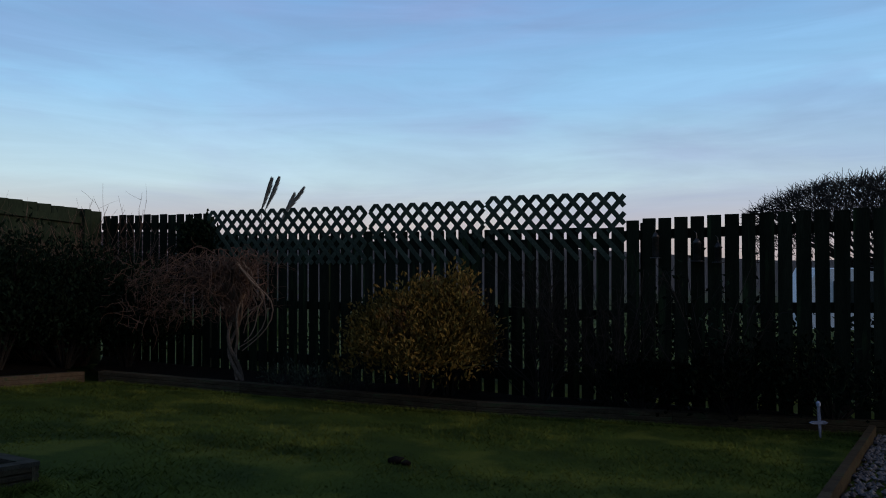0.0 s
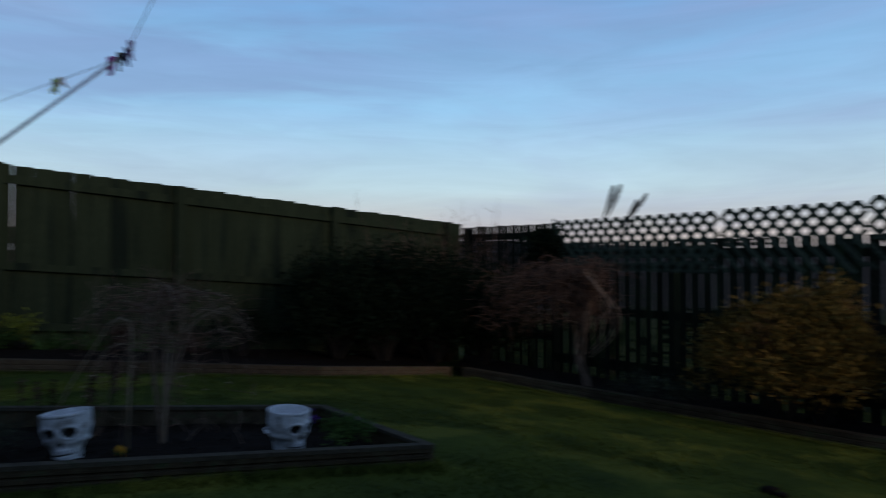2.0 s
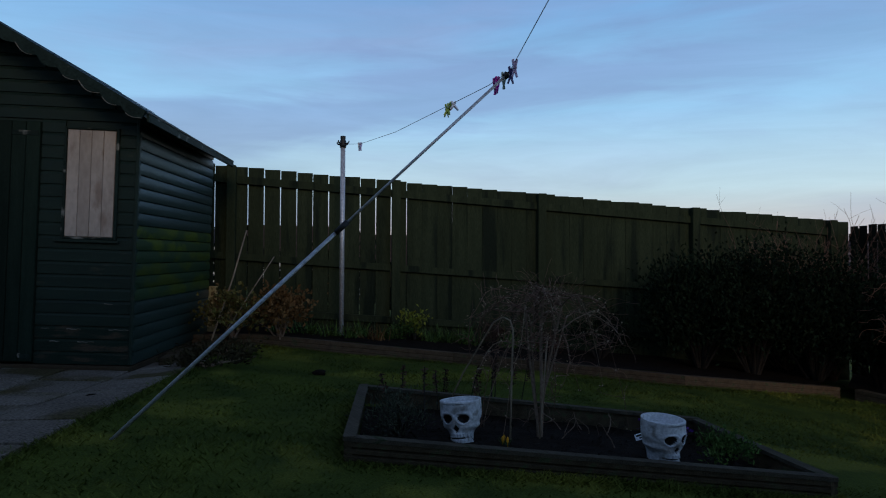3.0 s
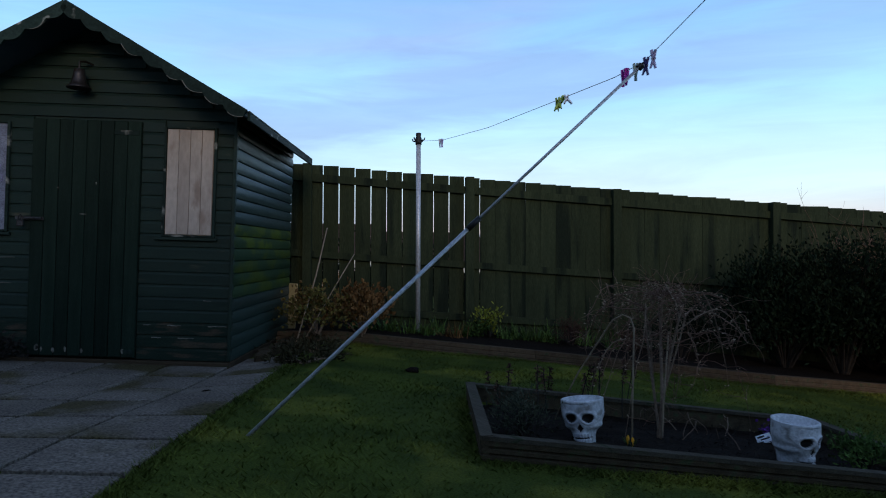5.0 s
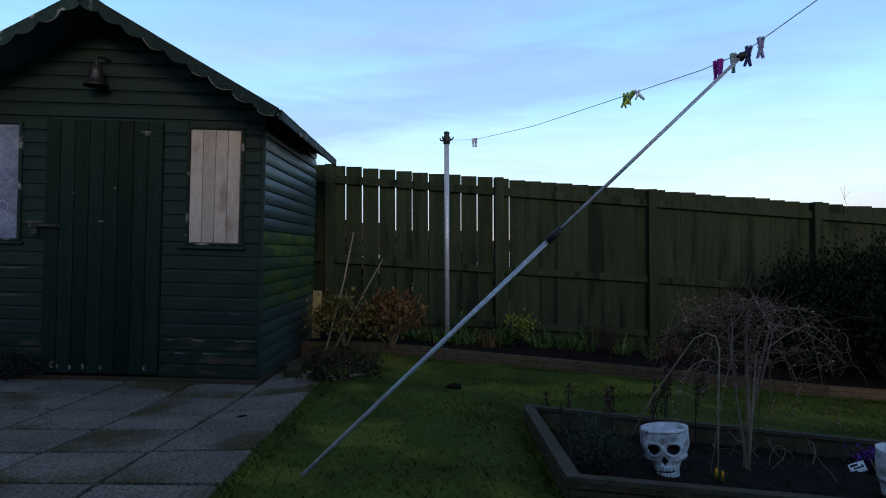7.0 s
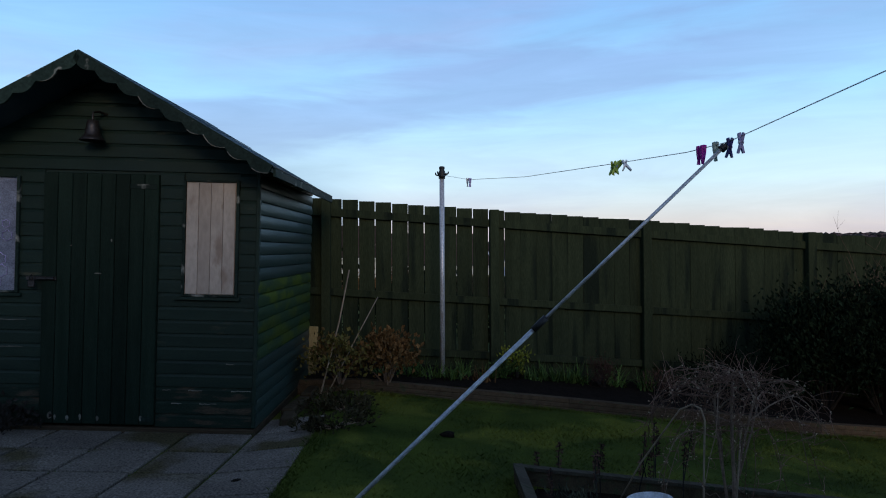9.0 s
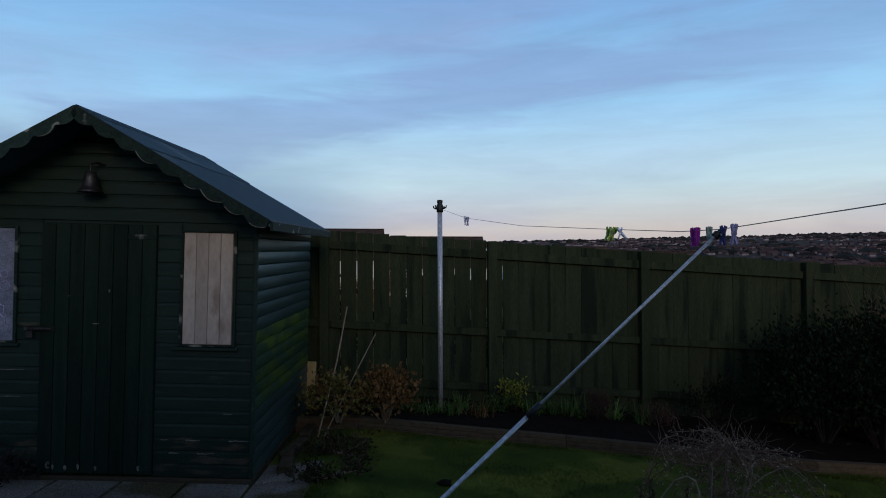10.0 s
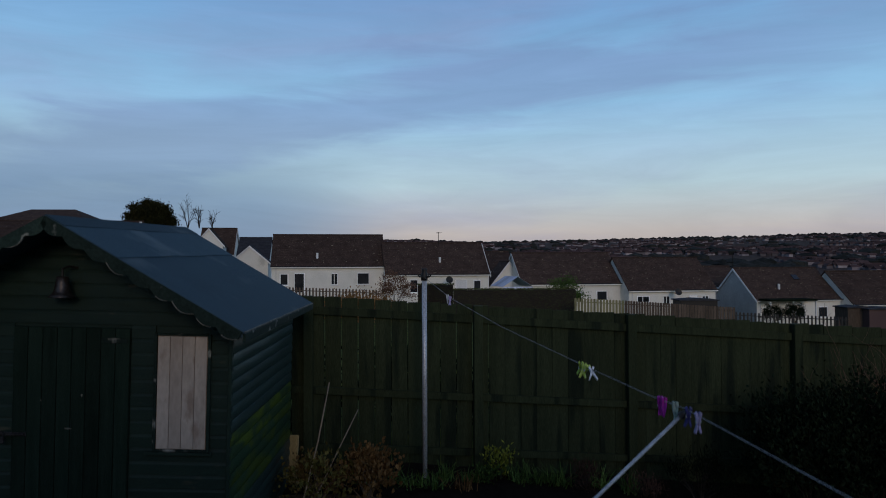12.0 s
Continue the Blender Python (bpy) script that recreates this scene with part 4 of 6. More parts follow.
def build_pole():
    pole = thing("clothes_pole", pose(*POLE), "grey galvanised steel clothes-line pole in the border", "pole")
    bm = bmesh.new()
    tube(bm, [(0, 0, 0), (0, 0, 2.09)], 0.026, sides=16)
    part("shaft", bm, M_GALV, pole, "", True)
    bm = bmesh.new()
    lathe(bm, [(0.034, 2.07), (0.036, 2.10), (0.036, 2.14), (0.026, 2.16), (0.03, 2.175), (0.03, 2.195), (0.018, 2.2)], 14)
    part("cap", bm, M_BLACK, pole, "", True)
    for k in range(4):
        a = k * math.pi / 2 + 0.45
        bm = bmesh.new()
        c, s = math.cos(a), math.sin(a)
        tube(bm, [(0.02 * c, 0.02 * s, 2.11), (0.06 * c, 0.06 * s, 2.11), (0.078 * c, 0.078 * s, 2.12), (0.082 * c, 0.082 * s, 2.14)], 0.009, 0.007, sides=6)
        part("hook", bm, M_BLACK, pole)


build_pole()
PROP_TOP = Vector((-2.683, 1.883, 1.771))
PROP_FOOT = Vector((-3.594, 0.356, 0.085))


def build_prop():
    prop = thing("clothes_prop", pose(*PROP_FOOT), "slanting grey metal clothes prop holding up the washing line", "clothes prop")
    d = PROP_TOP - PROP_FOOT
    L = d.length
    bm = bmesh.new()
    tube(bm, [(0, 0, 0), d * 0.565], 0.0094, sides=12)
    part("lower_tube", bm, M_GALV, prop, "", True)
    bm = bmesh.new()
    tube(bm, [d * 0.565, d * 0.985], 0.0070, sides=12)
    part("upper_tube", bm, M_GALV, prop, "", True)
    bm = bmesh.new()
    tube(bm, [d * 0.555, d * 0.585], 0.0138, sides=12)
    part("collar", bm, M_BLACK, prop, "black plastic collar", True)
    bm = bmesh.new()
    n = d.normalized()
    s = n.cross(Vector((0, 0, 1))).normalized()
    e = d * 0.985
    tube(bm, [e, e + n * 0.02], 0.016, sides=10)
    for k in (1, -1):
        tube(bm, [e + n * 0.015, e + n * 0.03 + s * 0.018 * k, e + n * 0.055 + s * 0.02 * k], 0.006, 0.005, sides=6)
    part("fork", bm, M_BLACK, prop, "black plastic fork")


build_prop()
LINE = [POLE + Vector((0.05, -0.02, 2.10)), Vector((-6.108, 2.869, 2.045)), Vector((-4.8, 2.50, 1.905)), Vector((-3.505, 2.124, 1.815)), Vector((-2.95, 1.966, 1.779)), PROP_TOP + Vector((0, 0, 0.005)), PROP_TOP + Vector((0.863, -0.504, 0.022)), PROP_TOP + Vector((0.863 * 3, -0.504 * 3, 0.06)), PROP_TOP + Vector((0.863 * 7, -0.504 * 7, 0.16))]


def build_line():
    bm = bmesh.new()
    tube(bm, LINE, 0.0018, sides=6)
    ob = part("washing_line", bm, M_LINE, None, "", True)
    tagged(ob, "thin grey washing line strung from the pole over the prop", "washing line")


build_line()


def line_at(f, i):
    return LINE[i].lerp(LINE[i + 1], f)


def build_peg(p, mat, turn, splay, lean, label):
    peg = thing("clothes_peg", pose(p.x, p.y, p.z, lean, 0, turn) @ Matrix.Scale(1.08, 4), label, "clothes peg", "pegs on the washing line")
    for k in (1, -1):
        bm = bmesh.new()
        m = pose(0, 0, 0.0, 0, k * splay, 0)
        prism(bm, [(k * 0.001, 0.014), (k * 0.010, 0.012), (k * 0.012, -0.02), (k * 0.009, -0.062), (k * 0.003, -0.062), (k * 0.002, -0.02)], -0.006, 0.006, m)
        part("jaw", bm, mat, peg)
    bm = bmesh.new()
    tube(bm, [(-0.009, 0, -0.022), (0.009, 0, -0.022)], 0.006, sides=8)
    part("spring", bm, M_GALV, peg)


for (i, f, mat, turn, splay, lean, lab) in (
        (0, 0.94, M_WHITE, 50, 8, 0, "pale plastic clothes peg on the line"), (1, 0.02, M_LILAC, 80, 12, 6, "lilac plastic clothes peg on the line"),
        (2, 0.94, M_PEG_GREEN, 60, 16, 30, "lime green plastic clothes peg on the line"), (2, 0.97, M_PEG_GREEN, 20, 20, -20, "lime green plastic clothes peg on the line"), (3, 0.00, M_PEG_GREEN, 90, 14, 45, "lime green plastic clothes peg on the line"), (3, 0.07, M_WHITE, 60, 24, -40, "pale plastic clothes peg on the line"),
        (4, 0.32, M_MAGENTA, 60, 8, 8, "magenta plastic clothes peg on the line"), (4, 0.42, M_MAGENTA, 70, 6, 4, "magenta plastic clothes peg on the line"),
        (4, 0.72, M_SAGE, 60, 8, 0, "grey-green plastic clothes peg on the line"),
        (5, 0.022, M_PEG_BLUE, 60, 16, 10, "navy plastic clothes peg on the line"), (5, 0.122, M_LILAC, 62, 15, 4, "lilac plastic clothes peg on the line")):
    build_peg(line_at(f, i), mat, turn, splay, lean, lab)


# ---------- paving ----------
def paving_z(x, y):
    return ground_z(x, y) + 0.018


def build_paving():
    """Square concrete slabs in line with the shed, cut off along the slanting edge of the lawn."""
    pav = tagged(new("pavement"), "grey textured concrete paving slabs before the shed", "paving", kind="structure")
    m = pose(-5.70, 0.80, 0, 0, 0, 59.8)
    rng = random.Random(3)
    S = 0.452
    for j in range(-1, 12):
        for i in range(-3, 12):
            bm = bmesh.new()
            box(bm, 0.013, S - 0.013, -S + 0.016, -0.016, -0.06, 0.0, 0.004)
            o = m @ Vector((-S * (i + 1), -S * j + 0.01, 0))
            bm.transform(pose(o.x, o.y, 0, 0, 0, 59.8))
            bmesh.ops.bisect_plane(bm, geom=bm.verts[:] + bm.edges[:] + bm.faces[:], plane_co=(-3.32, -0.07, 0), plane_no=(0.4995, 0.8663, 0), clear_outer=True)
            if len(bm.faces) < 4 or (j < 0 and i >= 0):
                bm.free()
                continue
            bmesh.ops.holes_fill(bm, edges=bm.edges[:])
            lift = rng.uniform(-0.003, 0.003)
            for v in bm.verts:
                v.co.z += paving_z(v.co.x, v.co.y) + lift
            part("slab", bm, M_SLAB, pav)


build_paving()

# ---------- houses past the fence ----------
def build_house(b, a0, a1, floor, eaves, ridge, openings, wall=M_RENDER, roof=M_ROOF, depth=9.0, gable_front=False, end_wall=None, boards=(), label="white rendered bungalow with a brown tiled roof", name="house"):
    """A bungalow whose long side faces the garden, b metres off, from a0 to a1 along the slope."""
    o = R59 * a0 + F59 * b
    W = a1 - a0
    h = thing(name, pose(o.x, o.y, floor, 0, 0, 69), label, "house", "row of houses")
    E, T = eaves - floor, ridge - floor
    bm = bmesh.new()
    if gable_front:
        prism(bm, [(0, -3), (W, -3), (W, E), (W / 2, T - 0.12), (0, E)], 0, depth)
    else:
        prism(bm, [(0, -3), (depth, -3), (depth, E), (depth / 2, T - 0.12), (0, E)], 0, W, Matrix(((0, 1, 0, 0), (1, 0, 0, 0), (0, 0, 1, 0), (0, 0, 0, 1))))
    body = part("wall", bm, wall, h)
    # roof slopes with thickness, and rows of tiles as raised courses
    for s in (1, -1):
        bm = bmesh.new()
        half = (W if gable_front else depth) / 2
        k = (T - E) / half
        ov = 0.3
        mm = Matrix.Identity(4) if gable_front else Matrix(((0, 1, 0, 0), (1, 0, 0, 0), (0, 0, 1, 0), (0, 0, 0, 1)))
        length = depth if gable_front else W
        n = 14
        line = []
        for c in range(n):
            t0, t1 = c / n, (c + 1) / n
            line += [(half + s * (half + ov) * t0, T - k * (half + ov) * t0), (half + s * (half + ov) * t1, T - k * (half + ov) * t1 + 0.035)]
        x1, z1 = line[-1]
        prism(bm, line + [(x1, z1 - 0.09), (half, T - 0.07)], -0.12, length + 0.12, mm)
        part("roof", bm, roof, h)
    bm = bmesh.new()
    if gable_front:
        tube(bm, [(W / 2, -0.14, T + 0.02), (W / 2, depth + 0.14, T + 0.02)], 0.11, sides=6)
    else:
        tube(bm, [(-0.14, depth / 2, T + 0.02), (W + 0.14, depth / 2, T + 0.02)], 0.11, sides=6)
    part("ridge_tiles", bm, roof, h)
    if gable_front:
        for s in (1, -1):
            bm = bmesh.new()
            x1 = W / 2 + s * (W / 2 + 0.3)
            z1 = E - (T - E) / (W / 2) * 0.3
            prism(bm, [(W / 2, T - 0.22), (x1, z1 - 0.22), (x1, z1 + 0.02), (W / 2, T + 0.02)], -0.22, -0.13)
            part("bargeboard", bm, M_PVC, h)
    else:
        swap = Matrix(((0, 1, 0, 0), (1, 0, 0, 0), (0, 0, 1, 0), (0, 0, 0, 1)))
        if end_wall:
            bm = bmesh.new()
            prism(bm, [(0.02, -3), (depth - 0.02, -3), (depth - 0.02, E), (depth / 2, T - 0.2), (0.02, E)], -0.03, -0.003, swap)
            part("end_wall", bm, end_wall, h, "grey rendered gable wall")
        drop = (T - E) / (depth / 2) * 0.3
        for x in [{"left": -0.20, "right": W + 0.125}[q] for q in boards]:      # white boards up the gables
            for y1 in (-0.3, depth + 0.3):
                bm = bmesh.new()
                prism(bm, [(depth / 2, T - 0.26), (y1, E - drop - 0.26), (y1, E - drop - 0.02), (depth / 2, T - 0.02)], x, x + 0.075, swap)
                part("bargeboard", bm, M_PVC, h)
        box_part("fascia", (-0.1, W + 0.1, -0.36, -0.31, E - 0.32, E - 0.10), M_PVC, h, 0)
        bm = bmesh.new()
        tube(bm, [(-0.1, -0.42, E - 0.14), (W + 0.1, -0.42, E - 0.14)], 0.06, sides=6)
        part("gutter", bm, M_BLACK, h)
        for k in (0.04, 0.995):
            bm = bmesh.new()
            tube(bm, [(W * k, -0.06, E - 0.3), (W * k, -0.06, 0)], 0.04, sides=6)
            part("downpipe", bm, M_PVC, h)
    for kind, x, z, w, hh in openings:
        if kind == "vent":
            bm = bmesh.new()
            y = depth / 2 * (z - E) / (T - E)
            tube(bm, [(x, y, z - 0.3), (x, y, z + 0.6)], 0.14, sides=8)
            part("flue_pipe", bm, M_PVC, h)
            continue
        if kind == "skylight":
            y = depth / 2 * (z - E) / (T - E)
            bm = bmesh.new()
            box(bm, x, x + w, -hh / 2, hh / 2, 0.03, 0.10, 0, pose(0, y, z, math.degrees(math.atan2(T - E, depth / 2)), 0, 0))
            part("skylight", bm, M_PANE, h)
            continue
        win = box_part("window" if kind == "win" else "door", (x, x + w, -0.05, -0.01, z, z + hh), M_PANE if kind != "wdoor" else M_PVC, h, 0)
        f = 0.09
        for d in ((x - f, x, z - f, z + hh + f), (x + w, x + w + f, z - f, z + hh + f), (x, x + w, z + hh, z + hh + f), (x, x + w, z - f, z)):
            box_part("frame", (d[0], d[1], -0.09, -0.002, d[2], d[3]), M_PVC, win, 0)
        if kind == "win":
            box_part("sill", (x - 0.15, x + w + 0.15, -0.18, -0.002, z - f - 0.08, z - f - 0.002), M_PVC, win, 0)
            if w > 1.35 or w < 0.72:
                box_part("mullion", (x + w * 0.42, x + w * 0.42 + 0.07, -0.08, -0.051, z, z + hh), M_PVC, win, 0)
    return h


B = 80.0
O_A, O_B = -0.726, 0.555     # end of the walk, in slope coordinates
MID, LEVEL, EYE_END = 787.1, 463.6, 2.366
RANGE = 1203.0               # units of bearing to one metre at one metre


def axd(u, more=0.0):
    """Place along the slope of a bearing, for what stands more metres beyond the row of houses."""
    return O_A + (u - MID) * (B + more) / RANGE


def hzd(v, more=0.0):
    """Height of a bearing, for what stands more metres beyond the row of houses."""
    return EYE_END + (LEVEL - v) * (B + more) / RANGE


BB = O_B + B


def row_house(u0, u1, floor, eaves, ridge, openings, more=0.0, **kw):
    dip = 0.0038 * ((u0 + u1) / 2 - MID)
    return build_house(BB + more, axd(u0, more), axd(u1, more), hzd(floor + dip, more), hzd(eaves + dip, more), hzd(ridge + dip, more), openings, **kw)


row_house(480, 681, 518, 470, 413, [("win", 1.06, 0.93, 0.8, 1.2), ("door", 2.7, 0.0, 1.05, 2.2), ("win", 7.0, 0.93, 0.65, 1.25), ("win", 10.1, 0.95, 1.3, 1.25), ("vent", 5.3, 4.1, 0, 0)])
row_house(683, 870, 531, 484, 428, [("win", 2.9, 0.9, 0.8, 1.4), ("wdoor", 8.4, 1.2, 1.25, 1.0), ("win", 10.6, 1.2, 0.75, 1.0), ("vent", 6.7, 4.45, 0, 0)], boards=("right",))
row_house(925, 1112, 549, 501, 447, [("win", 6.4, 1.0, 0.8, 1.0), ("win", 9.2, 1.1, 1.2, 1.0)], boards=("left",))
row_house(1112, 1280, 560, 512, 456, [("win", 1.1, 1.7, 1.4, 0.6), ("win", 4.4, 1.3, 0.7, 1.0), ("wdoor", 7.8, 1.2, 0.9, 1.1), ("win", 9.4, 1.4, 0.7, 0.85)])
row_house(1338, 1506, 577, 529, 475, [("win", 0.8, 1.1, 0.6, 1.0), ("win", 5.1, 1.0, 1.1, 1.0), ("win", 8.1, 1.0, 1.1, 1.1), ("vent", 3.9, 4.3, 0, 0), ("skylight", 6.9, 5.6, 0.75, 0.9)], end_wall=M_RENDER_GREY, boards=("left",))
row_house(1508, 1720, 585, 537, 481, [("win", 1.5, 0.9, 0.9, 0.9), ("win", 5.5, 0.9, 0.9, 0.9)])
# set-back wings and houses between the terraces and towards the shed
row_house(868, 936, 555, 505, 463, [], more=4, depth=4.5, gable_front=True, label="white gabled house wing with a brown roof")
row_house(858, 915, 545, 478, 445, [], more=12, label="white rendered house with a reddish brown roof, set back")
row_house(1248, 1330, 570, 505, 472, [], more=10, label="white rendered house with a brown roof, set back")
row_house(409, 472, 520, 462, 435, [("win", 2.0, 1.2, 0.7, 0.9)], more=8, depth=4.0, gable_front=True, label="white gabled house wing with a dark slate roof", roof=M_ROOF_DARK)
row_house(418, 474, 515, 458, 419, [], more=12, roof=M_ROOF_DARK, label="white rendered house with a dark slate roof")
row_house(350, 410, 505, 450, 402, [("vent", 3.2, 5.6, 0, 0)], more=24, depth=8.0, boards=("right",))
row_house(344, 392, 500, 432, 404, [("win", 1.6, 2.0, 0.8, 0.8)], more=20, depth=3.5, gable_front=True, label="white gabled house porch with a brown roof")
row_house(-40, 215, 470, 422, 386, [("vent", 15.0, 4.2, 0, 0)], more=-10, label="house with a long low brown roof seen over the shed")


def build_hip_house():
    o = R59 * axd(-40, 12) + F59 * (BB + 12)
    h = thing("house", pose(o.x, o.y, hzd(392, 12) - 2.7, 0, 0, 63), "house with a dark hipped roof seen over the shed", "house", "row of houses")
    W, D, E, T = 14.2, 11.0, 2.7, 5.0
    box_part("wall", (0, W, 0, D, -3, E), M_RENDER, h, 0)
    bm = bmesh.new()
    lo = [bm.verts.new(p) for p in ((-0.3, -0.3, E), (W + 0.3, -0.3, E), (W + 0.3, D + 0.3, E), (-0.3, D + 0.3, E))]
    hi = [bm.verts.new(p) for p in ((4.0, D / 2, T), (W - 4.0, D / 2, T))]
    bm.faces.new((lo[0], lo[1], hi[1], hi[0]))
    bm.faces.new((lo[1], lo[2], hi[1]))
    bm.faces.new((lo[2], lo[3], hi[0], hi[1]))
    bm.faces.new((lo[3], lo[0], hi[0]))
    bm.faces.new(lo[::-1])
    part("roof", bm, M_ROOF, h)


build_hip_house()


def build_porch_roof():
    """Flat dark canopy along the front of one bungalow."""
    p = R59 * axd(1362, -2.2) + F59 * (BB - 2.2)
    c = thing("porch_canopy", pose(p.x, p.y, hzd(536, -2.2), 0, 0, 69), "dark green flat porch canopy on posts", "canopy")
    L = 91 * PXM
    box_part("canopy_roof", (0, L, 0, 3.0, 0.0, 0.22), M_GREEN_DARK, c, 0.02)
    for x in (0.1, L / 2, L - 0.1):
        box_part("post", (x - 0.06, x + 0.06, 0.1, 0.22, -2.8, -0.002), M_PVC, c, 0)


def build_aerial(u, v, more, tall):
    p = R59 * axd(u, more) + F59 * (BB + more)
    th = thing("roof_aerial", pose(p.x, p.y, hzd(v, more), 0, 0, 69), "thin grey television aerial on a house ridge", "aerial", "roof aerials")
    bm = bmesh.new()
    tube(bm, [(0, 0, -0.5), (0, 0, tall)], 0.035, sides=5)
    part("mast", bm, M_TWIG_DARK, th)
    for k in range(5):
        bm = bmesh.new()
        tube(bm, [(-0.35 + 0.05 * k, -0.5 + 0.25 * k, tall - 0.1), (0.35 - 0.05 * k, -0.5 + 0.25 * k, tall - 0.1)], 0.02, sides=4)
        part("rod", bm, M_TWIG_DARK, th)


def build_dish(u, v):
    p = R59 * axd(u, -0.6) + F59 * (BB - 0.6)
    th = thing("satellite_dish", pose(p.x, p.y, hzd(v, -0.6), 0, 0, 69), "dark grey satellite dish on a house front", "satellite dish")
    bm = bmesh.new()
    lathe(bm, [(0.05, 0.0), (0.28, 0.05), (0.42, 0.14), (0.40, 0.15), (0.05, 0.02)], 14, pose(0, 0, 0, 70, 0, 0))
    part("bowl", bm, M_BLACK, th)
    bm = bmesh.new()
    tube(bm, [(0, 0, 0), (0, 0.4, -0.15), (0, 0.75, -0.15)], 0.04, sides=5)
    part("arm", bm, M_BLACK, th)


PXM = B / RANGE
build_porch_roof()
build_aerial(1296, 475, 4.5, 1.7)
build_aerial(776, 428, 4.5, 1.2)
build_dish(795, 496)
build_dish(1199, 519)


# ---------- garden fences, hedge and greenhouse past the fence ----------
def build_paling(name, b, u0, u1, v_top, height, mat, label, pitch=0.16, w=0.10):
    """A row of palings b metres off."""
    px = b / RANGE
    a0, a1 = O_A + (u0 - MID) * px, O_A + (u1 - MID) * px
    th = tagged(new(name), label, "fence")
    n = int((a1 - a0) / pitch)
    rng = random.Random(int(u0))
    for i in range(n):
        a = a0 + (a1 - a0) * i / n
        v = v_top[0] + (v_top[1] - v_top[0]) * i / n
        z = EYE_END + (LEVEL - v) * px
        p = R59 * a + F59 * (O_B + b)
        bm = bmesh.new()
        prism(bm, [(0, -height), (w, -height), (w, -0.05), (w / 2, rng.uniform(-0.02, 0.02)), (0, -0.05)], 0, 0.02, pose(p.x, p.y, z, 0, 0, 59))
        part("paling", bm, mat, th)
    for dz in (0.3, height - 0.3):
        bm = bmesh.new()
        z0, z1 = EYE_END + (LEVEL - v_top[0]) * px - dz, EYE_END + (LEVEL - v_top[1]) * px - dz
        tube(bm, [R59 * a0 + F59 * (O_B + b + 0.05) + Vector((0, 0, z0)), R59 * a1 + F59 * (O_B + b + 0.05) + Vector((0, 0, z1))], 0.05, sides=4)
        part("rail", bm, mat, th)


build_paling("paling_fence", 63, 505, 670, (507, 513), 2.0, M_PICKET, "brown paling fence of a far garden", 0.30, 0.16)
build_paling("paling_fence", 54, 1016, 1105, (528, 533), 2.2, M_PALE_FENCE, "pale mossy paling fence of a far garden", 0.24, 0.18)
build_paling("paling_fence", 57, 1105, 1300, (533, 546), 2.2, M_PICKET, "grey-brown paling fence of a far garden", 0.22, 0.19)
build_paling("paling_fence", 63, 1300, 1500, (554, 564), 2.0, M_BLACK, "dark low paling fence of a far garden", 0.34, 0.15)


def build_leafy(name, centre, size, count, leaf_len, leaf_w, mat, label, category, seed, twig=M_TWIG_DARK, twigs=30, shell=0.55, turn=0, kind="", clump=0.16):
    """A shrub: stems from the foot and many small leaves in clumps, with an uneven outline."""
    rng = random.Random(seed)
    base = Vector(centre)
    th = thing(name, pose(*base, 0, 0, turn), label, category, kind=kind)
    sx, sy, sz = size
    clumps = []
    for _ in range(max(10, count // 60)):
        d = spray(rng, -0.1)
        k = shell + (1 - shell) * rng.random()
        k *= 1 + 0.18 * noise.noise(d * 2.3 + Vector((seed, 0, 0)))
        clumps.append(Vector((d.x * sx * k, d.y * sy * k, max(0.04, sz * (0.42 + d.z * 0.58 * k)))))
    bm = bmesh.new()
    for c in rng.sample(clumps, min(twigs, len(clumps))):
        tube(bm, [(c.x * 0.1, c.y * 0.1, 0), (c.x * 0.45, c.y * 0.45, c.z * 0.55), c], 0.009 + 0.004 * sz, 0.003, sides=4, cap=False)
    tagged(part("stem_mass", bm, twig, th), kind="stuff")
    bm = bmesh.new()
    per = max(1, count // len(clumps))
    spread = clump * (sx + sy + sz) / 3 + 0.02
    for c in clumps:
        for _ in range(per):
            o = Vector((rng.gauss(0, spread), rng.gauss(0, spread), rng.gauss(0, spread * 0.8)))
            p = c + o
            if p.z < 0.02:
                p.z = 0.02
            leaf(bm, p, (spray(rng, -0.5) + c.normalized() * 0.8 + Vector((0, 0, 0.3))), leaf_len * rng.uniform(0.6, 1.2), leaf_w * rng.uniform(0.7, 1.2), rng)
    tagged(part("foliage", bm, mat, th), kind="stuff")
    return th


def far_bush(b, u, v_top, width, height, mat, label, seed, count=900, leaf_len=0.30, category="shrub", name="far_shrub", clump=0.11):
    px = b / RANGE
    p = R59 * (O_A + (u - MID) * px) + F59 * (O_B + b)
    z = EYE_END + (LEVEL - v_top) * px - height
    build_leafy(name, (p.x, p.y, z), (width / 2, width / 2, height), count, leaf_len, leaf_len * 0.6, mat, label, category, seed, twigs=20, clump=clump)


far_bush(105, 265, 354, 7.4, 6.4, M_EVERGREEN, "dark olive evergreen tree behind the shed roof", 21, 15000, 0.34, "tree", "far_tree", 0.075)
far_bush(66, 700, 482, 3.4, 3.4, M_TWIG_RED, "brown bare shrub in a far garden", 22, 2600, 0.16)
far_bush(60, 1000, 490, 3.4, 3.6, M_GREEN, "straggly green shrub in a far garden", 24, 2600, 0.16)


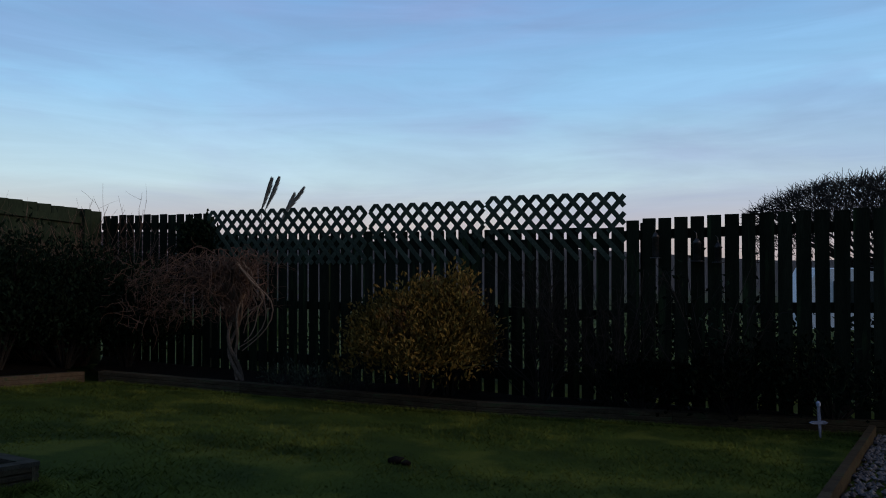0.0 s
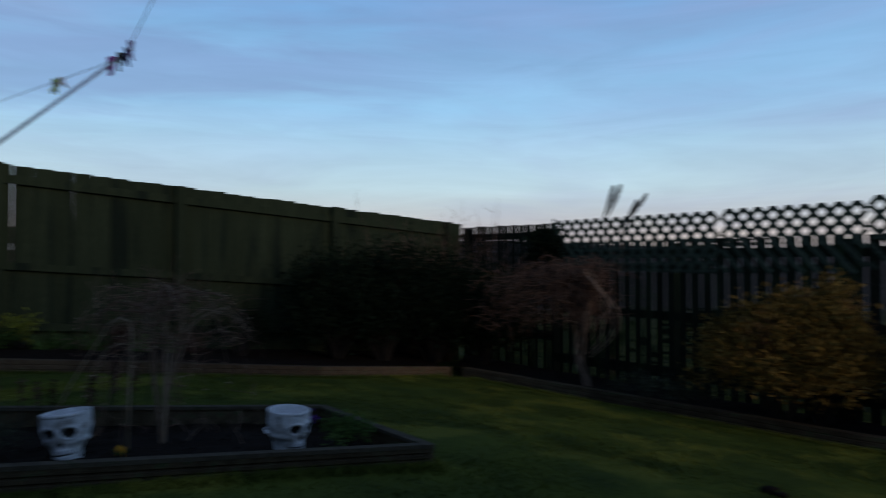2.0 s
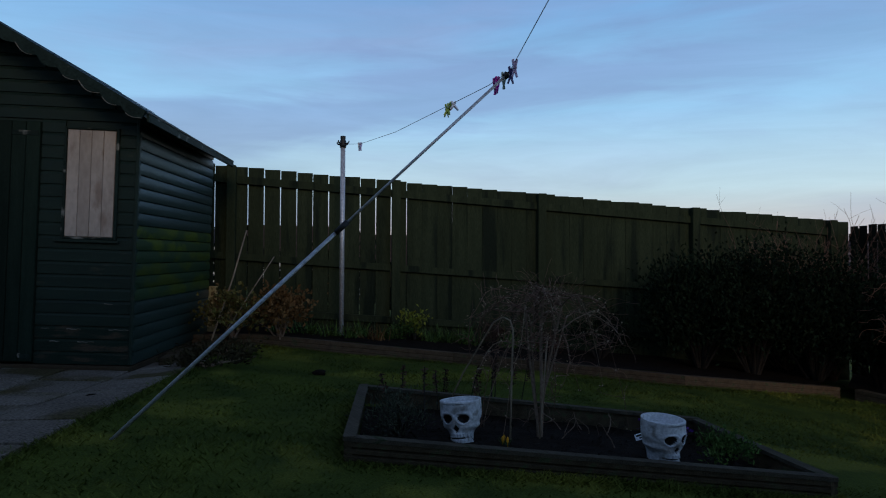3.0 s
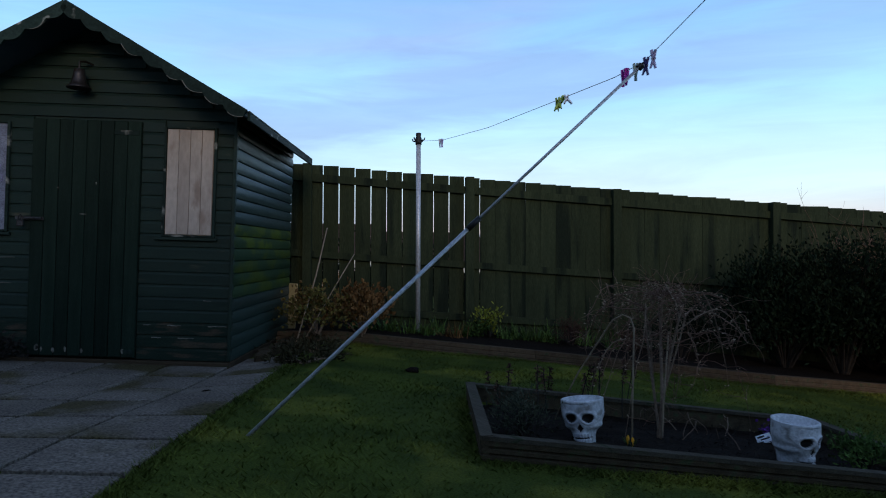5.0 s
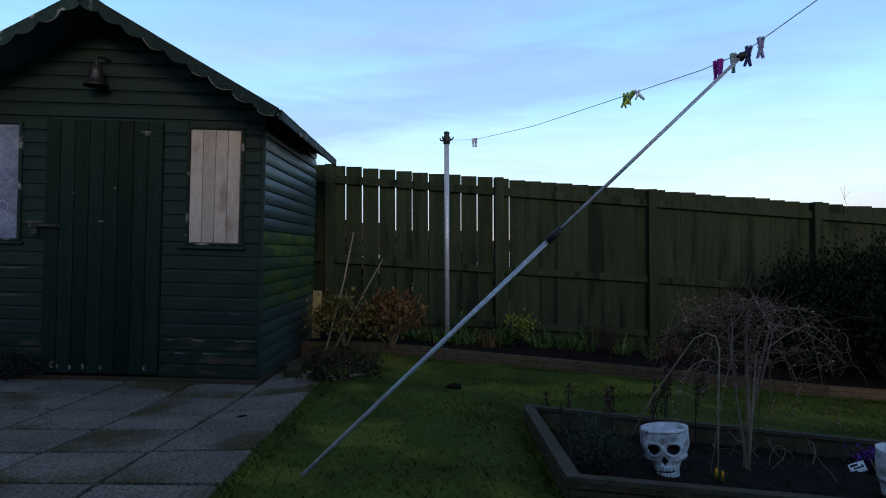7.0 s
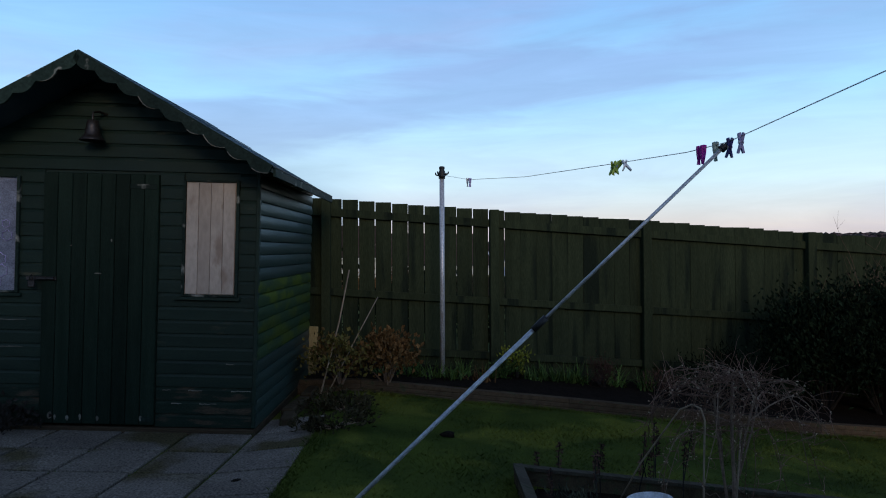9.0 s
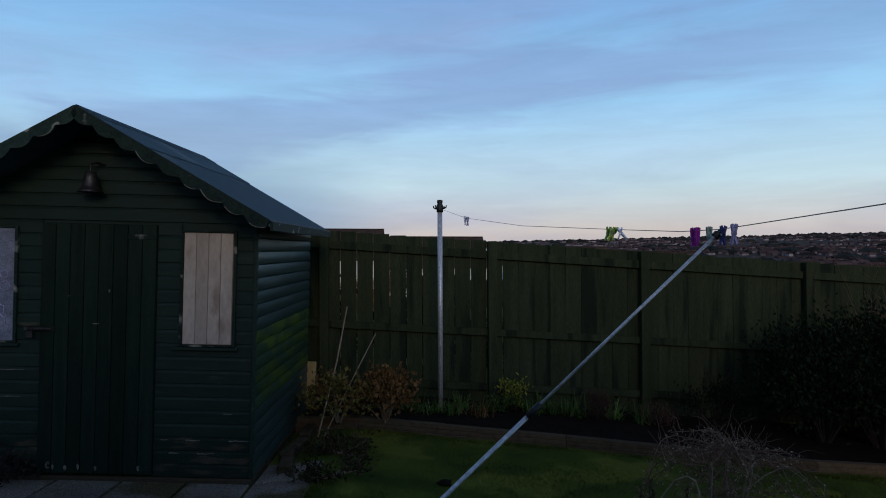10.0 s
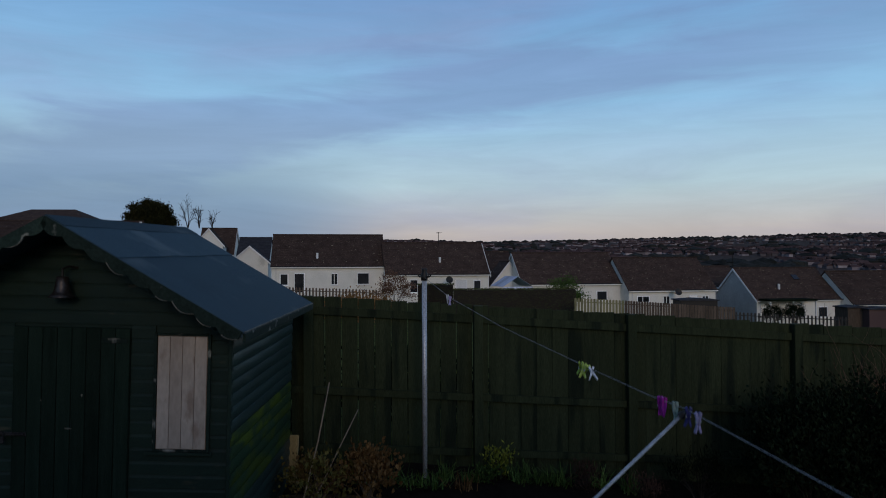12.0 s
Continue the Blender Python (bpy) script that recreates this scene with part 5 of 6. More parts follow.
def build_hedge(b, u0, u1, v, height, seed, label):
    """A clipped hedge b metres off: a dark woody core under a thick coat of leaves."""
    px = b / RANGE
    rng = random.Random(seed)
    p = R59 * (O_A + (u0 - MID) * px) + F59 * (O_B + b)
    L, D = (u1 - u0) * px, 1.0
    th = thing("hedge", pose(p.x, p.y, EYE_END + (LEVEL - v) * px - height, 0, 0, 59), label, "hedge")
    bm = bmesh.new()
    n = 24
    rows = []
    for i in range(n + 1):
        x = 0.06 + (L - 0.12) * i / n
        w = 0.05 * noise.noise(Vector((x, seed, 0)))
        rows.append([bm.verts.new(q) for q in ((x, 0.08 + w, 0), (x, 0.08 + w, height - 0.14), (x, 0.2, height - 0.08 + w), (x, D - 0.2, height - 0.08 + w), (x, D - 0.08, height - 0.14), (x, D - 0.08, 0))])
    for r0, r1 in zip(rows, rows[1:]):
        for k in range(6):
            bm.faces.new((r0[k], r0[(k + 1) % 6], r1[(k + 1) % 6], r1[k]))
    bm.faces.new(rows[0][::-1])
    bm.faces.new(rows[-1])
    bmesh.ops.recalc_face_normals(bm, faces=bm.faces[:])
    part("stem_mass", bm, M_TWIG_DARK, th)
    bm = bmesh.new()
    for _ in range(int(620 * L)):
        x = rng.uniform(0, L)
        if rng.random() < 0.6:
            q = Vector((x, 0.06 + rng.gauss(0, 0.05), rng.uniform(0.0, height)))
        else:
            q = Vector((x, rng.uniform(0, D), height - 0.05 + rng.gauss(0, 0.035)))
        leaf(bm, q, spray(rng, -0.3) + Vector((0, -0.5, 0.4)), rng.uniform(0.06, 0.12), rng.uniform(0.04, 0.06), rng)
    tagged(part("foliage", bm, M_HEDGE, th), kind="stuff")


build_hedge(57, 738, 803, 503, 2.6, 23, "dark brown-green clipped hedge end in a far garden")
build_hedge(57, 801, 1020, 512, 2.4, 25, "clipped green hedge in a far garden")
far_bush(39, 625, 518, 5.4, 2.4, M_BROWN_LEAF, "brown scrubby undergrowth behind the fence", 27, 4200, 0.14)
far_bush(66, 1366, 537, 1.9, 2.4, M_GREEN_DARK, "round dark conifer in a far garden", 28, 3200, 0.12)
far_bush(66, 1404, 537, 1.7, 2.4, M_GREEN_DARK, "round dark conifer in a far garden", 29, 3200, 0.12)


def build_greenhouse():
    px = 68 / RANGE
    p = R59 * (O_A + (890 - MID) * px) + F59 * (O_B + 68)
    z = EYE_END + (LEVEL - 535) * px
    g = thing("greenhouse", pose(p.x, p.y, z, 0, 0, 75), "small aluminium greenhouse with pale glass roof", "greenhouse")
    W, D, E, T = 3.2, 3.6, 1.5, 2.5
    for s in (1, -1):
        for k in range(4):
            bm = bmesh.new()
            y0, y1 = D * k / 4 + 0.02, D * (k + 1) / 4 - 0.02
            x1 = W / 2 + s * W / 2
            prism(bm, [(W / 2, T), (x1, E), (x1, E + 0.02), (W / 2, T + 0.02)], y0, y1)
            part("roof_pane", bm, M_PALE_BLUE, g)
    for k in range(3):
        box_part("wall_pane", (W * k / 3 + 0.03, W * (k + 1) / 3 - 0.03, 0, 0.01, 0, E), M_PALE_BLUE, g, 0)
    for x in (0, W):
        for y in (0, D):
            box_part("upright", (x - 0.03, x + 0.03, y - 0.03, y + 0.03, -0.5, E), M_GALV, g, 0)


build_greenhouse()


def build_far_sheds():
    for u, v, w, mat, b in ((1203, 532, 3.6, M_BLACK, 66), (1498, 546, 2.4, M_PICKET, 66), (1536, 549, 3.6, M_TOWN_ROOF, 65)):
        px = b / RANGE
        p = R59 * (O_A + (u - MID) * px) + F59 * (O_B + b)
        z = EYE_END + (LEVEL - v) * px
        s = thing("far_shed", pose(p.x, p.y, z, 0, 0, 59), "small dark timber shed in a far garden", "shed", "far garden sheds")
        box_part("wall", (0, w, 0, 2.2, -2.6, -0.12), mat, s, 0.01)
        bm = bmesh.new()
        prism(bm, [(-0.15, -0.12), (w + 0.15, -0.12), (w + 0.15, -0.02), (w / 2, 0.10), (-0.15, -0.02)], -0.15, 2.35)
        part("roof", bm, M_ROOF_DARK, s)


build_far_sheds()


# ---------- the far side of the valley ----------
def build_far_town():
    rng = random.Random(17)
    walls, roofs = bmesh.new(), bmesh.new()
    count = 0
    while count < 3000:
        b = rng.uniform(420, 2350)
        a = rng.uniform(-0.12, 0.75) * b
        p = R59 * a + F59 * b
        if noise.noise(Vector((p.x / 240, p.y / 150, 7))) < -0.02:
            continue
        count += 1
        z = ground_z(p.x, p.y) + 5 * noise.noise(Vector((p.x / 260, p.y / 260, 3))) * smooth(300, 1200, p.length)
        L, W, H = rng.uniform(5, 13), rng.uniform(5, 7), rng.uniform(2.2, 3.6)
        m = pose(p.x, p.y, z, 0, 0, 59 + rng.choice((0, 0, 20, -25, 90)) + rng.uniform(-8, 8))
        box(walls, 0, L, 0, W, -3, H, 0, m)
        rv = [roofs.verts.new(m @ Vector(q)) for q in ((-0.4, -0.4, H), (L + 0.4, -0.4, H), (L + 0.4, W + 0.4, H), (-0.4, W + 0.4, H), (-0.4, W / 2, H + 2.4), (L + 0.4, W / 2, H + 2.4))]
        for f in ((0, 1, 5, 4), (1, 2, 5), (2, 3, 4, 5), (3, 0, 4)):
            roofs.faces.new([rv[i] for i in f])
    town = tagged(new("far_town"), "distant town of pale houses on the far hillside", "town", kind="stuff")
    part("walls", walls, M_TOWN, town)
    part("roofs", roofs, M_TOWN_ROOF, town)


def build_far_woods():
    rng = random.Random(18)
    bm = bmesh.new()
    def tuft(a, b, w, h):
        p = R59 * a + F59 * b
        z = ground_z(p.x, p.y) + 5 * noise.noise(Vector((p.x / 260, p.y / 260, 3))) * smooth(300, 1200, p.length)
        n = 7
        top = bm.verts.new((p.x, p.y, z + h))
        ring = []
        for k in range(n):
            t = 2 * math.pi * k / n
            q = rng.uniform(0.7, 1.2)
            ring.append(bm.verts.new((p.x + w * q * math.cos(t), p.y + w * q * math.sin(t), z + h * rng.uniform(0.35, 0.75))))
        low = [bm.verts.new((v.co.x, v.co.y, z - 4)) for v in ring]
        for k in range(n):
            bm.faces.new((ring[k], ring[(k + 1) % n], top))
            bm.faces.new((low[k], low[(k + 1) % n], ring[(k + 1) % n], ring[k]))
    for _ in range(2600):                                   # tree belts and the crest
        b = rng.choice((rng.uniform(2250, 2480), rng.uniform(400, 2300), rng.uniform(300, 900)))
        a = rng.uniform(-0.15, 0.8) * b
        p = R59 * a + F59 * b
        if b < 2250 and noise.noise(Vector((p.x / 180, p.y / 120, 2))) < 0.12:
            continue
        tuft(a, b, rng.uniform(6, 16), rng.uniform(5, 10) if b < 2250 else rng.uniform(4, 13))
    woods = part("far_woods", bm, M_HILL_TREE)
    tagged(woods, "dark tree belts along the distant hill crest", "woods", kind="stuff")


build_far_town()
build_far_woods()

# ---------- bare shrubs and trees ----------
def build_bare_shrub(name, centre, size, stems, mat, label, category, seed, thick=0.006, forks=5, wobble=0.22, droop=0.0, buds=None):
    """Twigs that fan out from a foot and fork twice."""
    rng = random.Random(seed)
    th = thing(name, pose(*centre), label, category)
    sx, sy, sz = size
    bm = bmesh.new()
    tips = []
    for _ in range(stems):
        d = Vector((rng.uniform(-1, 1) * sx / sz, rng.uniform(-1, 1) * sy / sz, 1.0))
        L = sz * rng.uniform(0.65, 1.08)
        main = wander(rng, (rng.uniform(-0.06, 0.06), rng.uniform(-0.06, 0.06), -0.03), d, L, 7, wobble, droop)
        one = bmesh.new()
        tube(one, main, thick, thick * 0.35, sides=5, cap=False)
        part("stem", one, mat, th)
        for _ in range(forks):
            k = rng.randint(2, 6)
            dd = (main[k] - main[k - 1]).normalized() + spray(rng, -0.4) * 0.9
            tw = wander(rng, main[k], dd, L * rng.uniform(0.18, 0.42), 5, wobble * 1.3, droop)
            tube(bm, tw, thick * 0.5, thick * 0.22, sides=4, cap=False)
            tips.append(tw[-1])
            for _ in range(2):
                q = rng.randint(1, 4)
                t2 = wander(rng, tw[q], (tw[q] - tw[q - 1]).normalized() + spray(rng, -0.5), L * rng.uniform(0.07, 0.16), 3, wobble * 1.4, droop)
                tube(bm, t2, thick * 0.32, thick * 0.16, sides=3, cap=False)
                tips.append(t2[-1])
    tagged(part("twig_mass", bm, mat, th), kind="stuff")
    if buds:
        bm = bmesh.new()
        for p in tips:
            if rng.random() < buds[1]:
                leaf(bm, p, spray(rng, -0.5), buds[2], buds[2] * 0.55, rng)
        tagged(part("foliage", bm, buds[0], th), kind="stuff")
    return th


for u, tall, seed in ((332, 4.6, 211), (352, 3.4, 212), (375, 3.0, 213)):      # bare saplings beside the evergreen
    p = R59 * axd(u, 28) + F59 * (BB + 28)
    build_bare_shrub("bare_sapling", (p.x, p.y, hzd(402, 28)), (1.6, 1.2, tall), 7, M_TWIG_DARK, "thin bare sapling beside the far evergreen tree", "tree", seed, 0.05, 5, 0.15)


def on_bed(x, y, up=0.0):
    return (x, y, bed_z(x, y) + up + 0.025)


def on_ground(x, y, up=0.0):
    return (x, y, ground_z(x, y) + up)


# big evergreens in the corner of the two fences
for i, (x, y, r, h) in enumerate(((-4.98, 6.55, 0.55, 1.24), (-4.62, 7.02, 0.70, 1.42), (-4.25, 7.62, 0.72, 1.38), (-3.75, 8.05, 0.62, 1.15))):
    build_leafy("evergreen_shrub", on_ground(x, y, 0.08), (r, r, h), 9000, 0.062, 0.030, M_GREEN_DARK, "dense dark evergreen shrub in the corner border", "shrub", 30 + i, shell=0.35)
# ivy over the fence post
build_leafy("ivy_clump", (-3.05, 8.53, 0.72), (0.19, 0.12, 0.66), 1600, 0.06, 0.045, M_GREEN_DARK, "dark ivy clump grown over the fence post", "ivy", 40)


def build_twisted_shrub():
    """Contorted bare shrub: a leaning twisted foot and a tangled cap of curling stems."""
    rng = random.Random(77)
    foot = Vector((-2.13, 7.18, ground_z(-2.13, 7.18) + 0.08))
    th = thing("twisted_shrub", pose(*foot), "tangled bare contorted shrub with twisting brown stems", "shrub")
    heads = []
    for k in range(3):
        bm = bmesh.new()
        pts = []
        for i in range(15):
            t = i / 14
            lean = -0.13 * math.sin(min(1.0, t * 1.6) * math.pi * 0.5) + 0.24 * max(0.0, t - 0.35)
            pts.append((lean + 0.032 * math.sin(k * 2.1 + t * 8.0) + 0.03 * (k - 1) * t, 0.035 * math.cos(k * 2.1 + t * 7.0), 0.95 * t))
        tube(bm, pts, 0.026 - 0.004 * k, 0.012, sides=7)
        part("trunk", bm, M_TWIG, th)
        heads += [Vector(q) for q in pts[8:]]
    bm = bmesh.new()
    for _ in range(150):
        p = rng.choice(heads)
        u = rng.random()
        goal = Vector((0.26 - 1.35 * u, rng.uniform(-0.3, 0.4), rng.uniform(0.92 - 0.1 * u, 1.36)))
        pts, ph = [], rng.uniform(0, 6.28)
        for i in range(18):
            t = i / 17
            q = p.lerp(goal, t) + Vector((0, 0, 0.30 * math.sin(math.pi * t) - 0.20 * t * t))
            k = 0.055 * min(1.0, 3 * t)
            pts.append(q + Vector((k * math.sin(ph + t * 13), k * math.cos(ph * 2 + t * 11), k * math.sin(ph * 3 + t * 15))))
        tube(bm, pts, rng.uniform(0.004, 0.010), 0.002, sides=4, cap=False)
    for _ in range(760):
        u = rng.random()
        p = Vector((0.32 - 1.5 * u, rng.uniform(-0.4, 0.5), rng.uniform(0.72, 1.38) - 0.12 * u))
        tube(bm, wander(rng, p, spray(rng, -0.9), rng.uniform(0.10, 0.32), 6, 0.75, 0.06), 0.0030, 0.0014, sides=3, cap=False)
    tagged(part("branch_mass", bm, M_TWIG_RED, th), kind="stuff")
    # a few long arching shoots down the lawn side
    for k in range(5):
        bm = bmesh.new()
        pts = []
        for i in range(14):
            t = i / 13
            pts.append((0.02 + (0.16 + 0.045 * k) * math.sin(t * 3.0) + 0.03 * math.sin(t * 11 + 2 * k), -0.10 - 0.03 * k, 1.24 - (0.62 + 0.07 * k) * t + 0.04 * math.sin(t * 9 + k)))
        tube(bm, pts, 0.009, 0.005, sides=5)
        part("shoot", bm, M_TWIG, th)


build_twisted_shrub()
# golden shrub
build_leafy("golden_shrub", on_ground(-0.24, 6.60, 0.06), (0.68, 0.60, 1.12), 13000, 0.058, 0.026, M_GOLD, "rounded golden brown evergreen shrub spilling over the edging", "shrub", 51, shell=0.62, clump=0.075)
build_leafy("golden_shrub", on_ground(0.06, 6.68, 0.06), (0.40, 0.48, 1.28), 6000, 0.058, 0.026, M_GOLD, "rounded golden brown evergreen shrub spilling over the edging", "shrub", 52, shell=0.58, clump=0.075)
# bare shrub before the trellis and others along the pickets
build_bare_shrub("bare_shrub", on_ground(0.92, 6.42, 0.08), (0.85, 0.3, 1.55), 30, M_TWIG_DARK, "bare dark twiggy shrub against the picket fence", "shrub", 61, 0.005, 10, 0.28)
build_bare_shrub("bare_shrub", on_ground(1.55, 6.20, 0.08), (0.75, 0.25, 1.25), 22, M_TWIG_DARK, "dark bare twiggy shrub against the picket fence", "shrub", 62, 0.006, 7, 0.2)
build_bare_shrub("rose_bush", on_ground(2.35, 5.85, 0.06), (0.6, 0.2, 1.35), 7, M_TWIG_DARK, "straggly dark rose bush with a few leaves", "rose bush", 63, 0.007, 6, 0.2, buds=(M_GREEN_DARK, 0.8, 0.06))
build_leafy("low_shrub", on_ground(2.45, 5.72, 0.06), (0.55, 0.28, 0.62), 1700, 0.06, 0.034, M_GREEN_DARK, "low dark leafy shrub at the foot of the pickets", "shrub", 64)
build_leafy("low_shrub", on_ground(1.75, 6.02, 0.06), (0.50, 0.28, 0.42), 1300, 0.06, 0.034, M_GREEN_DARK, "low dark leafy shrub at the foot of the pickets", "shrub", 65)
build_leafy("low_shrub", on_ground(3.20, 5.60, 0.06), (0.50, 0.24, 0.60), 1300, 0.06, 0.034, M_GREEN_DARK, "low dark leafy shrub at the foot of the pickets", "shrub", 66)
for i, (x, y) in enumerate(((-1.62, 6.92), (-1.32, 6.84), (-0.95, 6.74))):
    build_leafy("lavender_tuft", on_ground(x, y, 0.07), (0.20, 0.16, 0.24), 500, 0.05, 0.010, M_GREY_LEAF, "grey lavender tuft along the timber edging", "lavender", 70 + i, twigs=14)
# twigs that show over the boards near the corner
build_bare_shrub("bare_shrub", (-4.55, 8.55, ground_z(-4.55, 8.55) + 0.05), (0.95, 0.7, 1.98), 34, M_TWIG_RED, "bare reddish twigs rising above the fence corner", "shrub", 67, 0.006, 7, 0.16)
build_bare_shrub("bare_shrub", (-5.15, 7.95, ground_z(-5.15, 7.95) + 0.05), (0.75, 0.4, 1.80), 16, M_TWIG_RED, "bare reddish twigs rising above the board fence", "shrub", 68, 0.005, 6, 0.16)


build_bare_shrub("bare_shrub", (-4.95, 8.25, ground_z(-4.95, 8.25) + 0.05), (1.25, 0.8, 1.80), 30, M_TWIG_RED, "bare reddish twigs tangled along the top of the fence", "shrub", 69, 0.005, 12, 0.30)


def build_round_tree():
    """Clipped bare tree past the pickets: a thick head of short twigs with a flat dome."""
    rng = random.Random(91)
    base = Vector((6.3, 9.0, ground_z(6.3, 9.0)))
    th = thing("clipped_tree", pose(*base), "clipped bare tree with a dense rounded head of twigs", "tree")
    bm = bmesh.new()
    tube(bm, wander(rng, (0, 0, -0.05), (0, 0, 1), 1.35, 5, 0.05), 0.09, 0.065, sides=9)
    part("trunk", bm, M_TWIG_DARK, th)
    limbs, twigs = bmesh.new(), bmesh.new()
    top, R = -base.z + 1.98, 2.05
    for _ in range(90):
        a, r = rng.uniform(0, 6.28), 1.9 * math.sqrt(rng.random())
        tip = Vector((r * math.cos(a), r * math.sin(a), top - 0.12 - 0.45 * (r / R) ** 3 - 0.5 * rng.random() ** 2))
        mid = Vector((tip.x * 0.45, tip.y * 0.45, 1.3 + (tip.z - 1.3) * 0.4))
        tube(limbs, [(0, 0, 1.15), (mid.x * 0.5, mid.y * 0.5, mid.z - 0.05), mid, tip], 0.030, 0.008, sides=5, cap=False)
    for _ in range(9500):
        a, r = rng.uniform(0, 6.28), R * math.sqrt(rng.random())
        skin = top - 0.45 * (r / R) ** 3 + 0.05 * noise.noise(Vector((math.cos(a) * r * 2, math.sin(a) * r * 2, 4)))
        p = Vector((r * math.cos(a), r * math.sin(a), skin - 0.08 - 0.70 * rng.random() ** 2.2))
        out = Vector((math.cos(a) * (r / R) ** 2 * 1.3, math.sin(a) * (r / R) ** 2 * 1.3, 0.8))
        tube(twigs, wander(rng, p, spray(rng, -0.5) * 0.8 + out, rng.uniform(0.09, 0.22), 4, 0.45), 0.0055, 0.0025, sides=3, cap=False)
    tagged(part("limb_mass", limbs, M_TWIG_DARK, th), kind="stuff")
    tagged(part("twig_mass", twigs, M_TWIG_DARK, th), kind="stuff")


build_round_tree()


def build_pampas():
    rng = random.Random(14)
    base = Vector((-2.62, 9.7, ground_z(-2.62, 9.7)))
    th = thing("pampas_grass", pose(*base), "pampas grass with feathery grey plumes behind the trellis", "pampas grass")
    for k, (dx, dz, lean) in enumerate(((0.15, 1.96, 0.13), (0.25, 1.97, 0.17), (0.47, 1.74, 0.20), (0.60, 1.83, 0.30))):
        top = Vector((dx, 0, dz - base.z))
        foot = Vector((dx * 0.3, 0, 0))
        bm = bmesh.new()
        pts = [foot, top - Vector((lean, 0, 0.42)), top - Vector((lean * 0.4, 0, 0.15)), top]
        tube(bm, pts, 0.006, 0.003, sides=5)
        part("stalk", bm, M_TWIG, th)
        bm = bmesh.new()
        d = (pts[3] - pts[1]).normalized()
        for _ in range(620):
            t = rng.random()
            p = top - d * 0.46 * t
            out = spray(rng, -0.4) * 0.26 + d * 1.0 + Vector((0.14, 0, -0.05))
            leaf(bm, p, out, 0.13 * math.sin(math.pi * (0.10 + 0.8 * t)) + 0.03, 0.007, rng)
        part("plume", bm, M_PLUME, th)
    bm = bmesh.new()
    for _ in range(140):
        d = Vector((rng.uniform(-0.5, 0.5), rng.uniform(-0.5, 0.5), 1))
        tube(bm, wander(rng, (0, 0, 0), d, rng.uniform(1.1, 1.6), 6, 0.05, 0.09), 0.006, 0.002, sides=3, cap=False)
    tagged(part("foliage", bm, M_GREEN, th), kind="stuff")


build_pampas()


# ---------- weeping tree and canes in the raised bed ----------
def build_weeping_tree():
    rng = random.Random(33)
    base = Vector((-3.09, 2.43, bed_z(-3.09, 2.43) + 0.02))
    th = thing("weeping_tree", pose(*base), "small bare weeping tree with thin drooping twigs", "tree")
    heads = []
    for k, (dx, dy, h, r) in enumerate(((0.0, 0.05, 0.78, 0.011), (-0.05, -0.06, 0.70, 0.008), (0.07, 0.10, 0.74, 0.008), (-0.09, 0.02, 0.62, 0.006), (0.03, 0.16, 0.66, 0.006))):
        pts = [Vector((dx * t ** 1.5 + 0.012 * math.sin(5 * t + k), dy * t ** 1.5 + 0.012 * math.cos(4 * t + 2 * k), -0.03 + (h + 0.03) * t)) for t in (0, 0.2, 0.4, 0.6, 0.8, 1.0)]
        bm = bmesh.new()
        tube(bm, pts, r, r * 0.7, sides=7)
        part("trunk" if k == 0 else "stem", bm, M_TWIG, th)
        heads += [pts[5], pts[5], pts[4]]
    fine, buds = bmesh.new(), bmesh.new()
    for k in range(48):
        top = rng.choice(heads)
        a = rng.uniform(0, 6.28)
        reach = rng.uniform(0.12, 0.48)
        rise, fall = rng.uniform(0.0, 0.12), (rng.uniform(0.04, 0.34) if k % 4 else rng.uniform(0.4, 0.75))
        bend = rng.uniform(-1.3, 1.3)
        pts = [top]
        kink = Vector((0, 0, 0))
        for i in range(1, 11):
            t = i / 10
            r = reach * (1 - (1 - t) ** 1.6)
            z = rise * math.sin(min(1.0, t * 2.0) * math.pi / 2) - fall * max(0.0, t - 0.35) ** 1.5 / 0.52
            kink = kink + Vector((rng.uniform(-1, 1), rng.uniform(-1, 1), rng.uniform(-1, 1))) * 0.010
            pts.append(top + Vector((r * math.cos(a + bend * t), r * math.sin(a + bend * t), z)) + kink)
        bm = bmesh.new()
        tube(bm, pts, rng.uniform(0.0022, 0.0048), 0.0013, sides=5, cap=False)
        part("branch", bm, M_TWIG_RED if k % 3 else M_TWIG, th)
        for _ in range(11):
            q = rng.randint(2, 10)
            tube(fine, wander(rng, pts[q], spray(rng, -0.7), rng.uniform(0.04, 0.20), 5, 0.4, 0.08), 0.0019, 0.0009, sides=3, cap=False)
        for q in pts[3:]:
            for _ in range(2):
                leaf(buds, q + spray(rng, 0.0) * 0.012, spray(rng, -0.8), 0.013, 0.008, rng)
    tagged(part("twig_mass", fine, M_TWIG_RED, th), kind="stuff")
    tagged(part("bud_mass", buds, M_CANE, th), kind="stuff")


build_weeping_tree()


def build_cane(pts, r, label):
    bm = bmesh.new()
    tube(bm, pts, r, r * 0.85, sides=7)
    ob = part("garden_cane", bm, M_CANE, None, "", True)
    tagged(ob, label, "cane")


